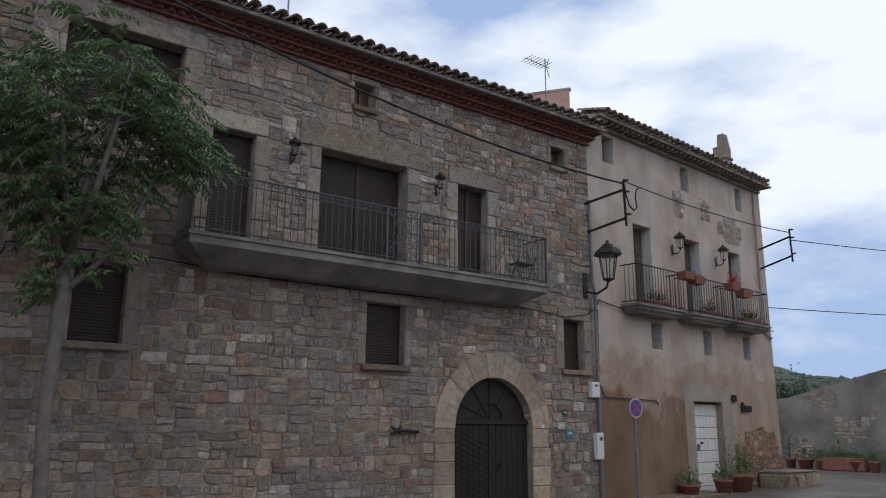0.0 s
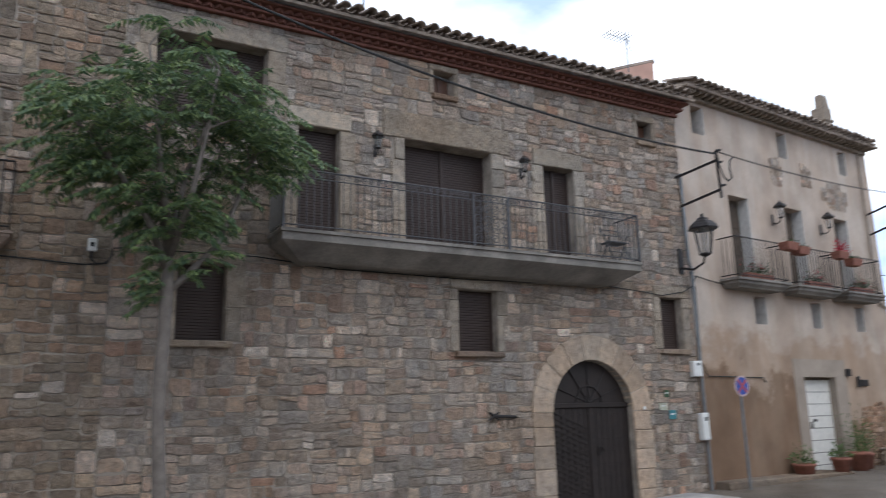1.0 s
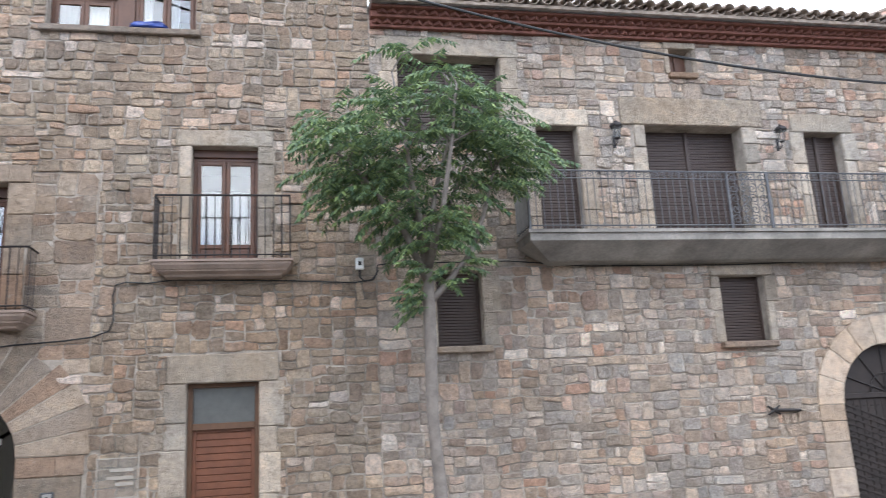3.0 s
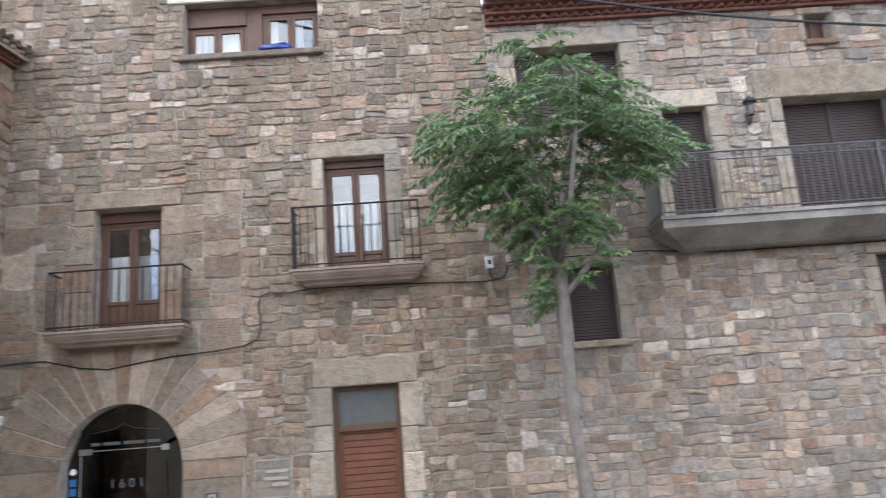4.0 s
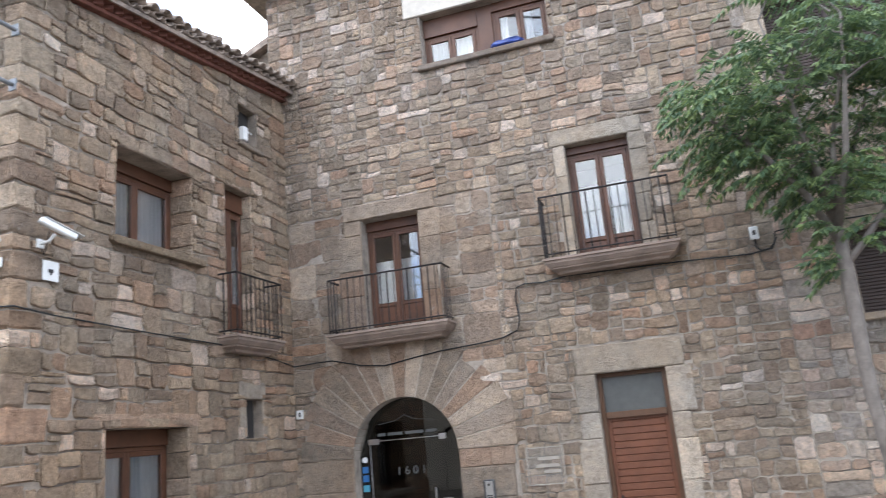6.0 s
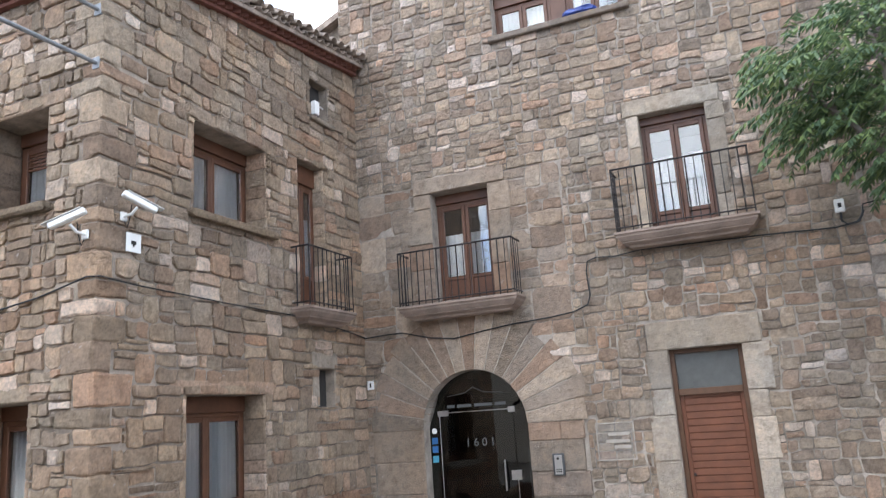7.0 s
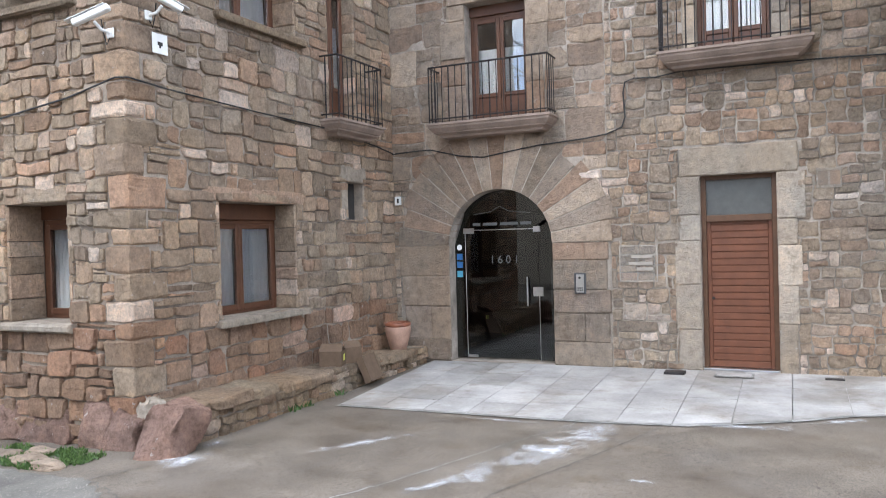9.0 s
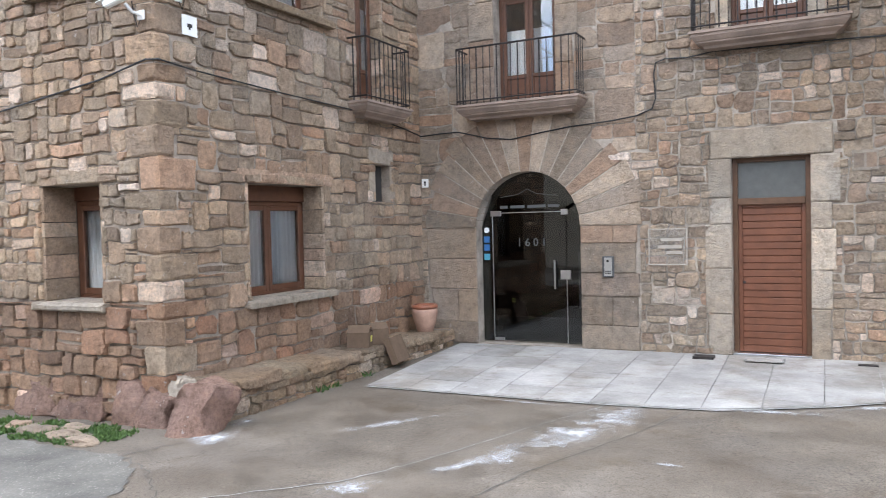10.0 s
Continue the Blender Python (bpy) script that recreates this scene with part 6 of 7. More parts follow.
wb = base("wall_bracket", M_END @ Matrix.Translation((-4.9, 0, 6.3)), "pair of grey steel arms on the wing's corner", "bracket")
for z_ in (0.34, -0.3):
    part("arm", tube_bm([(0.0, 0.05, z_), (0.0, -1.2, z_ - 0.02)], 0.024, 8), m_grey_metal, wb)
    part("wall_plate", box_bm(-0.05, 0.05, -0.035, -0.01, z_ - 0.07, z_ + 0.07, bevel=0.005), m_grey_metal, wb)
rack = base("folding_rack", Matrix.Translation((11.62, -0.38, 4.72)), "folded grey metal rack standing on the balcony", "rack")
for x_ in (-0.22, 0.22):
    part("leg", tube_bm([(x_, -0.2, 0.0), (x_, 0.16, 0.74)], 0.013, 6), m_rail_grey, rack)
    part("leg", tube_bm([(x_, 0.2, 0.0), (x_, -0.12, 0.56)], 0.013, 6), m_rail_grey, rack)
for k in range(6):
    part("crossbar", tube_bm([(-0.22, -0.16 + k * 0.06, 0.1 + k * 0.12), (0.22, -0.16 + k * 0.06, 0.1 + k * 0.12)], 0.008, 6), m_rail_grey, rack)
part("tray", box_bm(-0.22, 0.22, -0.12, 0.18, 0.4, 0.43, bevel=0.008), m_rail_grey, rack)


def lantern(m, label, arm=0.16, scale=1.0, group=""):
    """A four-sided iron lantern on a scrolled arm."""
    b = base("wall_lantern", m @ Matrix.Diagonal((scale, scale, scale, 1)), label, "lamp", group)
    part("wall_plate", box_bm(-0.03, 0.03, -0.015, 0.0, -0.26, -0.02, bevel=0.005), m_iron, b)
    part("arm", tube_bm([(0, 0, -0.2), (0, -arm * 0.5, -0.24), (0, -arm * 0.9, -0.2), (0, -arm, -0.13)], 0.011, 6), m_iron, b)
    c = Vector((0, -arm, 0))
    bm = bmesh.new()
    rings = [[bm.verts.new(c + Vector((r * math.cos(a), r * math.sin(a), z))) for a in [math.pi / 6 + k * math.pi / 3 for k in range(6)]] for r, z in ((0.05, -0.12), (0.085, 0.1))]
    for k in range(6):
        bm.faces.new((rings[0][k], rings[0][(k + 1) % 6], rings[1][(k + 1) % 6], rings[1][k]))
    bm.faces.new(rings[0][::-1])
    bm.faces.new(rings[1])
    part("glass", bm, m_lamp_glass, b)
    for k in range(6):
        a = math.pi / 6 + k * math.pi / 3
        part("frame_bar", tube_bm([c + Vector((0.052 * math.cos(a), 0.052 * math.sin(a), -0.12)), c + Vector((0.088 * math.cos(a), 0.088 * math.sin(a), 0.1))], 0.005, 4), m_iron, b)
    cap = lathe([(0.128, 0.095), (0.132, 0.108), (0.118, 0.135), (0.09, 0.165), (0.055, 0.182), (0.05, 0.2), (0.018, 0.21), (0.012, 0.24)], 6)
    bmesh.ops.translate(cap, vec=c, verts=cap.verts)
    part("cap", cap, m_iron, b)
    foot = lathe([(0.015, -0.15), (0.055, -0.13), (0.055, -0.12)], 6)
    bmesh.ops.translate(foot, vec=c, verts=foot.verts)
    part("foot", foot, m_iron, b)
    return b


m_lamp_glass = plain("dusty_lamp_glass", (0.32, 0.34, 0.34), 0.2, vary=0.1, spec=0.6)
ns_, ls_ = nodes_of(m_lamp_glass)
see, thin = ns_.new("ShaderNodeMixShader"), ns_.new("ShaderNodeBsdfTransparent")
see.inputs[0].default_value = 0.22
ls_.new(thin.outputs[0], see.inputs[1])
ls_.new(ns_["Principled BSDF"].outputs[0], see.inputs[2])
ls_.new(see.outputs[0], ns_["Material Output"].inputs["Surface"])
lantern(Matrix.Translation((6.69, -0.04, 6.5)), "small black iron lantern on a stone facade", scale=0.88, group="facade lanterns")
lantern(Matrix.Translation((9.7, -0.04, 6.5)), "small black iron lantern on a stone facade", scale=0.88, group="facade lanterns")
for u in (3.3, 5.4):
    lantern(M_RIGHT @ Matrix.Translation((u, -0.02, 6.5)), "small brass-toned lantern on a pale facade", arm=0.2, scale=1.15, group="pale house lanterns")
lantern(Matrix.Translation((13.72, -0.02, 5.32)), "large black street lantern on a wall arm", arm=0.3, scale=2.3)

sensor = base("alarm_box", Matrix.Translation((2.43, -0.03, 4.36)), "small white box with a cable on the stone wall", "box")
part("case", box_bm(-0.06, 0.06, -0.07, 0, -0.09, 0.09, bevel=0.012), m_white_plastic, sensor)
part("lens", box_bm(-0.02, 0.02, -0.08, -0.07, -0.03, 0.03), m_black, sensor)
part("lead", tube_bm([(0.0, -0.03, -0.09), (0.0, -0.03, -0.2), (0.06, -0.03, -0.26), (0.2, -0.03, -0.24), (0.27, -0.03, -0.1)], 0.014, 6), m_black, sensor)
inter = base("intercom", Matrix.Translation((-1.705, -0.04, 1.06)), "steel intercom panel beside the glass door", "intercom")
part("panel", box_bm(-0.085, 0.085, -0.035, 0, 0, 0.31, bevel=0.008), plain("dark_intercom_frame", (0.06, 0.062, 0.066), 0.5), inter)
part("faceplate", box_bm(-0.055, 0.06, -0.042, -0.034, 0.02, 0.29, bevel=0.004), m_steel, inter)
part("lens", tube_bm([(0, -0.05, 0.24), (0, -0.04, 0.24)], 0.018, 12), m_black, inter)
for k in range(6):
    part("button", box_bm(-0.035 + 0.03 * (k % 3), -0.015 + 0.03 * (k % 3), -0.047, -0.041, 0.05 + 0.03 * (k // 3), 0.068 + 0.03 * (k // 3)), m_black, inter)
plq = base("wall_plaque", Matrix.Translation((-0.85, -0.045, 1.5)), "clear plaque with pale writing on the stone wall", "sign")
m_clear = plain("clear_acrylic_plate", (0.45, 0.42, 0.38), 0.12, vary=0.1, scale=5.0, spec=0.6)
ns_, ls_ = nodes_of(m_clear)
see, thin = ns_.new("ShaderNodeMixShader"), ns_.new("ShaderNodeBsdfTransparent")
see.inputs[0].default_value = 0.12
ls_.new(thin.outputs[0], see.inputs[1])
ls_.new(ns_["Principled BSDF"].outputs[0], see.inputs[2])
ls_.new(see.outputs[0], ns_["Material Output"].inputs["Surface"])
m_plaque_mark = plain("pale_plaque_print", (0.34, 0.3, 0.255), 0.6, vary=0.15)
part("plate", box_bm(-0.27, 0.27, -0.01, 0.0, -0.26, 0.26, bevel=0.003), m_clear, plq)
for dims in ((-0.27, 0.27, -0.014, -0.01, 0.245, 0.26), (-0.27, 0.27, -0.014, -0.01, -0.26, -0.245), (-0.27, -0.255, -0.014, -0.01, -0.245, 0.245), (0.255, 0.27, -0.014, -0.01, -0.245, 0.245)):
    part("edge", box_bm(*dims), m_plaque_mark, plq)
for z_, a, b in ((0.1, -0.1, 0.2), (0.0, -0.14, 0.2), (-0.08, -0.02, 0.2)):
    part("writing_bar", box_bm(a, b, -0.013, -0.01, z_ - 0.022, z_ + 0.022), m_plaque_mark, plq)
num = base("number_tile", Matrix.Translation((-4.72, -0.05, 2.57)), "small white tile with a dark mark", "sign")
part("tile", box_bm(-0.06, 0.06, -0.012, 0, -0.07, 0.07, bevel=0.004), m_white_plastic, num)
part("mark_bar", box_bm(-0.015, 0.015, -0.015, -0.011, -0.035, 0.035), m_black, num)
vent = base("wall_vent", Matrix.Translation((1.6, -0.03, 2.58)), "pale ventilation grille set in stone", "vent")
part("frame", box_bm(-0.15, 0.15, -0.012, 0, -0.13, 0.13, bevel=0.004), m_pale_dressed, vent)
for p in (-0.07, 0.07):
    part("grille", box_bm(p - 0.055, p + 0.055, -0.018, -0.011, -0.09, 0.09), m_dressed, vent)


def cctv(m, label):
    c = base("security_camera", m, label, "camera", "security cameras")
    part("mount", box_bm(-0.05, 0.05, -0.02, 0, -0.05, 0.05, bevel=0.008), m_white_plastic, c)
    part("arm", tube_bm([(0, -0.01, 0), (0, -0.12, 0.01), (0.0, -0.2, 0.07)], 0.016, 8), m_white_plastic, c)
    hb = box_bm(-0.06, 0.06, -0.23, 0.23, -0.05, 0.05, bevel=0.018)
    housing = part("housing", hb, m_white_plastic, c)
    housing.matrix_basis = pose(0.02, -0.22, 0.13, 24, 0, 62) @ Matrix.Diagonal((0.72, 0.85, 0.66, 1))
    hood = part("hood", box_bm(-0.075, 0.075, -0.29, 0.2, 0.055, 0.066, bevel=0.004), m_white_plastic, housing)
    part("window", box_bm(-0.045, 0.045, -0.234, -0.228, -0.035, 0.035), m_black, housing)
    part("lead", tube_bm([(0.02, -0.1, 0.12), (0.05, -0.05, 0.0), (0.03, -0.03, -0.12), (0.0, -0.02, -0.05)], 0.006, 5), m_black, c)
    return c


cctv(M_END @ Matrix.Translation((-4.95, -0.04, 4.08)) @ Matrix.Diagonal((-1, 1, 1, 1)), "white security camera on the wing's end wall")
cctv(M_SIDE @ Matrix.Translation((-5.2, -0.04, 4.32)), "white security camera on the wing's side wall")
sgn = base("camera_notice", M_SIDE @ Matrix.Translation((-5.05, -0.04, 4.06)), "white notice plate with a dark camera symbol", "sign")
part("plate", box_bm(-0.105, 0.105, -0.006, 0, -0.105, 0.105), m_white_plastic, sgn)
part("symbol", box_bm(-0.035, 0.035, -0.009, -0.006, -0.02, 0.02, bevel=0.002), m_black, sgn)
part("symbol_foot", box_bm(-0.012, 0.012, -0.009, -0.006, -0.045, -0.02), m_black, sgn)
fl = base("flood_light", M_SIDE @ Matrix.Translation((-1.36, -0.02, 6.8)), "small white floodlight in a square opening", "lamp")
part("case", box_bm(-0.06, 0.06, -0.09, 0.0, 0.02, 0.25, bevel=0.01), m_white_plastic, fl)
part("bar", tube_bm([(0.06, -0.04, 0.22), (0.3, 0.0, 0.24)], 0.012, 6), m_white_plastic, fl)
part("stand", box_bm(-0.03, 0.03, -0.05, 0.05, 0.0, 0.02), m_grey_metal, fl)
rag = boulder("plastic_bag", (-0.68, -0.02, 8.11), (0.24, 0.1, 0.06), 3.7, plain("blue_plastic_bag", (0.03, 0.06, 0.26), 0.3, vary=0.5), "crumpled blue plastic bag on the attic sill")
rag["category"] = "bag"

# iron hook, plates and boxes of the stone house
hook = base("iron_hook", Matrix.Translation((9.05, -0.05, 1.92)), "old wrought iron door hook fixed on stone", "hook")
part("shank", tube_bm([(-0.2, -0.02, 0.0), (0.3, -0.03, -0.02)], [0.03, 0.022], 8), m_iron, hook)
for a in (30, 150, 210, 330):
    part("spike", tube_bm([(-0.17, -0.03, 0), (-0.17 + 0.12 * math.cos(radians(a)), -0.03, 0.13 * math.sin(radians(a)))], [0.028, 0.015], 6), m_iron, hook)
for nm, x_, z_, w_, h_, col_, lab in (("green_plate", 12.98, 2.27, 0.13, 0.14, (0.05, 0.10, 0.05), "small dark green plate on stone"), ("pale_plate", 12.86, 2.02, 0.2, 0.14, (0.45, 0.46, 0.36), "small pale plate on stone"), ("teal_plate", 13.1, 1.86, 0.2, 0.17, (0.06, 0.22, 0.25), "small teal plate on stone")):
    o = base(nm, Matrix.Translation((x_, -0.045, z_)), lab, "sign")
    part("plate", box_bm(-w_ / 2, w_ / 2, -0.01, 0, -h_ / 2, h_ / 2, bevel=0.003), plain(nm + "_paint", col_, 0.4), o)
    part("writing_bar", box_bm(-w_ * 0.3, w_ * 0.3, -0.013, -0.009, 0.0, 0.025), m_white_plastic, o)
bell = base("door_bell", Matrix.Translation((12.34, -0.06, 2.0)), "round white bell push beside the arched door", "bell")
part("push", tube_bm([(0, 0, 0), (0, -0.02, 0)], 0.035, 14), m_white_plastic, bell)
for x_, z0_, z1_, w_, lab in ((13.82, 2.6, 2.92, 0.24, "white meter box with a bent lead"), (13.9, 1.34, 1.88, 0.2, "tall white meter box with a small window")):
    o = base("meter_box", Matrix.Translation((x_, -0.03, z0_)), lab, "meter box", "meter boxes")
    part("case", box_bm(-w_ / 2, w_ / 2, -0.12, 0, 0, z1_ - z0_, bevel=0.012), m_white_plastic, o)
    part("cover_line", box_bm(-w_ / 2 + 0.02, w_ / 2 - 0.02, -0.124, -0.119, 0.03, z1_ - z0_ - 0.03, bevel=0.002), m_white_plastic, o)
    part("window", box_bm(-0.03, 0.05, -0.128, -0.123, (z1_ - z0_) * 0.7, (z1_ - z0_) * 0.85), m_grey_glass, o)
pipe = base("drain_pipe", Matrix.Translation((13.98, -0.07, 0.35)), "grey drain pipe between two houses", "pipe")
part("pipe", tube_bm([(0, 0, 0), (0, 0, 4.5), (-0.06, 0, 4.7), (-0.08, 0, 6.6)], 0.035, 8), m_grey_metal, pipe)
for z_ in (1.2, 3.0, 4.4):
    part("clip", tube_bm([(0, 0, z_), (0, 0, z_ + 0.04)], 0.045, 8), m_grey_metal, pipe)

# ---- pale house ----
m_old_wood = plain("old_grey_brown_wood", (0.10, 0.075, 0.055), 0.7, vary=0.3)
m_white_wash = plain("whitewashed_reveal", (0.60, 0.58, 0.55), 0.9, vary=0.15)
for k, hole in enumerate(R_TOPS + R_SLITS):
    a, b, c, d = hole[:4]
    w = base(f"window_{30 + k}", M_RIGHT, "small deep opening with a dark wooden shutter", "window", kind="structure")
    part("shutter", box_bm(a, b, 0.3, 0.33, c, d), m_old_wood, w)
    part("reveal", box_bm(b - 0.012, b, -0.002, 0.3, c, d), m_white_wash, w)
for k, hole in enumerate(R_DOORS):
    a, b, c, d = hole[:4]
    w = base(f"door_{10 + k}", M_RIGHT, "old wooden balcony door in a whitewashed reveal", "door", kind="structure")
    for p, q in ((a, (a + b) / 2 - 0.004), ((a + b) / 2 + 0.004, b)):
        lf = part("leaf", box_bm(p, q, 0.28, 0.32, c, d, bevel=0.006), m_old_wood, w)
        for z0_, z1_ in ((c + 0.1, c + 0.6), (c + 0.7, c + 1.25), (c + 1.35, d - 0.1)):
            part("panel", box_bm(p + 0.06, q - 0.06, 0.262, 0.282, z0_, z1_, bevel=0.008), m_old_wood, lf)
    part("reveal", box_bm(b - 0.012, b, -0.002, 0.28, c, d), m_white_wash, w)
a, b, c, d = R_DOOR[:4]
dw = base("door_13", M_RIGHT, "white studded plank door with iron knocker", "door", kind="structure")
for k in range(8):
    p, q = a + (b - a) * k / 8, a + (b - a) * (k + 1) / 8
    part("plank", box_bm(p + 0.002, q - 0.002, 0.17, 0.21, c, d - 0.06, bevel=0.005), m_white_paint, dw)
part("head_board", box_bm(a, b, 0.14, 0.21, d - 0.06, d, bevel=0.006), m_old_wood, dw)
for row in range(7):
    bm = bmesh.new()
    for k in range(16):
        u = a + 0.05 + (b - a - 0.1) * k / 15
        box(bm, u - 0.012, u + 0.012, 0.156, 0.171, c + 0.196 + row * 0.28, c + 0.22 + row * 0.28, bevel=0.004)
    part("stud_row", bm, m_iron, dw)
part("knocker", tube_bm([(a + 0.36 + 0.05 * math.cos(t_), 0.15, c + 1.12 + 0.07 * math.sin(t_)) for t_ in [k * math.pi / 6 for k in range(13)]], 0.012, 6), m_iron, dw)
part("lock", box_bm(a + 0.5, a + 0.6, 0.15, 0.171, c + 1.2, c + 1.26), m_iron, dw)
m_stucco_grey = plain("grey_brown_stucco", (0.36, 0.30, 0.245), 0.95, vary=0.2, scale=1.5, bump=0.3)
for dims in ((3.45, a, -0.012, 0.15, 0.3, 3.05), (b, 5.68, -0.012, 0.15, 0.3, 3.05), (a, b, -0.012, 0.15, d, 3.05)):
    part("stucco_band", box_bm(*dims), m_stucco_grey, wall_right)


def ellipse(cu, cz, ru, rz):
    return lambda u, z: ((u - cu) / ru) ** 2 + ((z - cz) / rz) ** 2 + 0.5 * noise.noise(Vector((u * 2.5, z * 2.5, cu))) > 1


for k, (cu, cz, ru, rz, mm) in enumerate(((3.75, 7.65, 0.28, 0.38, m_grey_rubble), (5.05, 7.75, 0.24, 0.34, m_grey_rubble), (6.3, 7.35, 0.65, 0.38, m_grey_rubble), (7.1, 1.3, 1.0, 0.75, m_red_rubble))):
    lay_stones(wall_right, cu - ru, cu + ru, cz - rz, cz + rz, [], 50 + k, 0.02, (0, 9, 0, 9), ellipse(cu, cz, ru, rz), course=0.25, proud=(0.002, 0.012), material=mm)
iron_word = base("iron_letters", M_RIGHT @ Matrix.Translation((5.9, -0.04, 2.68)), "dark iron word shapes fixed on the wall", "sign")
for u0_, u1_, z0_, z1_ in ((-0.28, -0.04, -0.02, 0.16), (0.2, 0.34, -0.28, -0.02), (0.36, 0.72, -0.26, -0.1)):
    part("word_bar", box_bm(u0_, u1_, -0.03, 0.0, z0_, z1_, bevel=0.01), m_iron, iron_word)
wire_low = cable("wall_lead", [M_RIGHT @ Vector(p) for p in ((0.15, -0.03, 4.5), (0.12, -0.03, 2.9), (0.3, -0.03, 2.62), (2.2, -0.03, 2.6), (2.3, -0.03, 2.5))], 0.012, "brown lead along the pale wall")
down = base("down_pipe", M_RIGHT @ Matrix.Translation((7.75, -0.05, 4.9)), "slim grey-brown down pipe on the pale house", "pipe")
part("pipe", tube_bm([(0, 0, 0), (0, 0, 4.0)], 0.03, 8), m_stucco_grey, down)
part("bend", tube_bm([(0, 0, 0), (0.05, 0, -0.3), (0.4, 0, -0.4)], 0.03, 8), m_stucco_grey, down)

# roof forms behind: gable, chimney, aerials
m_pink = plain("pink_render", (0.52, 0.32, 0.25), 0.95, vary=0.1, scale=2.0)
gab = base("roof_gable", I4, "pink rendered gable above the roofs", "gable")
part("gable_wall", prism(bmesh.new(), [(13.9, 8.9), (13.9, 10.45), (16.6, 11.5), (16.6, 8.9)], 3.0, 3.3), m_pink, gab)
part("coping", tube_bm([(13.9, 3.1, 10.5), (16.7, 3.1, 11.58)], 0.07, 8), m_tile, gab)
part("return_wall", box_bm(16.3, 16.62, 3.3, 5.0, 8.9, 11.3), m_pink, gab)
chim = base("chimney", M_RIGHT @ Matrix.Translation((7.96, 0.91, 9.45)), "rendered chimney with a sloped top", "chimney")
part("shaft", box_bm(-0.2, 0.2, -0.2, 0.2, -0.3, 1.05, bevel=0.02), m_cornice_grey, chim)
part("band", box_bm(-0.24, 0.24, -0.24, 0.24, 0.62, 0.69, bevel=0.015), m_cornice_grey, chim)
part("cap", layers(-0.18, 0.18, 0.18, [(0.04, 1.45), (0.0, 1.05)]), m_cornice_grey, chim)
aer = base("roof_aerial", Matrix.Translation((15.65, 3.0, 11.0)), "thin television aerial on the roof", "aerial")
part("mast", tube_bm([(0, 0, 0), (0, 0, 1.2)], 0.018, 6), m_grey_metal, aer)
part("boom", tube_bm([(-0.75, 0, 1.0), (0.15, 0, 0.95)], 0.012, 5), m_grey_metal, aer)
for k in range(7):
    part("element", tube_bm([(-0.7 + k * 0.12, -0.25, 1.0), (-0.7 + k * 0.12, 0.25, 1.0)], 0.008, 4), m_grey_metal, aer)
for s in (-1, 1):
    part("reflector", tube_bm([(0.05, 0, 0.96), (0.15, 0, 0.96 + s * 0.3)], 0.01, 4), m_grey_metal, aer)
pole = base("roof_pole", Matrix.Translation((7.8, 3.0, 9.0)), "thin metal pole on the roof", "pole")
part("pole", tube_bm([(0, 0, 0), (0, 0, 2.4)], 0.02, 6), m_grey_metal, pole)

# ---- no-stopping sign ----
sg = base("road_sign", Matrix.Translation((14.52, -0.55, 0.34)), "round blue no-stopping sign with a red cross on a grey post", "road sign")
part("post", tube_bm([(0, 0, 0), (0, 0, 2.2)], 0.03, 10), m_grey_metal, sg)
m_sign_red, m_sign_blue = plain("sign_red", (0.45, 0.08, 0.08), 0.4, vary=0.1), plain("sign_blue", (0.05, 0.09, 0.36), 0.4, vary=0.1)
face = new("sign_face")
face.parent, face.matrix_basis = sg, pose(0, -0.04, 2.05, 0, 0, 0)
part("border", tube_bm([(0, 0, 0), (0, -0.012, 0)], 0.21, 28), plain("sign_border", (0.55, 0.42, 0.42), 0.4), face)
part("disc", tube_bm([(0, -0.013, 0), (0, -0.016, 0)], 0.175, 28), m_sign_blue, face)
for a_ in (45, -45):
    bm = box_bm(-0.175, 0.175, -0.021 - 0.002 * (a_ > 0), -0.017, -0.02, 0.02)
    bmesh.ops.rotate(bm, matrix=Matrix.Rotation(radians(a_), 3, "Y"), verts=bm.verts)
    part("cross_bar", bm, m_sign_red, face)

# ---- pots and planters ----
def bush(bm, c, size, n, rng, ln=0.09, wd=0.02):
    for _ in range(n):
        v = Vector([rng.gauss(0, 0.45) for _ in range(3)])
        p = Vector(c) + Vector((v.x * size[0], v.y * size[1], abs(v.z) * size[2]))
        d = (Vector((v.x, v.y, 0.6)) + Vector([rng.uniform(-0.6, 0.6) for _ in range(3)])).normalized()
        leaflet(bm, p, d, d.orthogonal().normalized(), ln * rng.uniform(0.6, 1.3), wd)
    return bm


def pot_plant(x_, y_, r, h, plant, seed, label, z_=None, leaf=None, pot_m=None, n=140):
    rng = random.Random(seed)
    b = base("potted_plant", Matrix.Translation((x_, y_, ground_z(x_, y_) if z_ is None else z_)), label, "potted plant", "pots by the houses")
    part("pot", lathe([(r * 0.7, 0), (r * 0.95, h * 0.82), (r * 1.05, h * 0.83), (r * 1.08, h), (r * 0.95, h), (r * 0.9, h * 0.85)], 18), pot_m or m_clay_red, b, smooth=True)
    bm = bmesh.new()
    for _ in range(5):
        tube(bm, [(rng.uniform(-0.05, 0.05), rng.uniform(-0.05, 0.05), h * 0.85), (rng.uniform(-0.2, 0.2) * plant[0], rng.uniform(-0.2, 0.2) * plant[0], h + plant[1] * 0.8)], 0.006, 4)
    bush(bm, (0, 0, h), (plant[0], plant[0], plant[1]), n, rng)
    part("foliage", bm, leaf or m_weed, b)
    return b


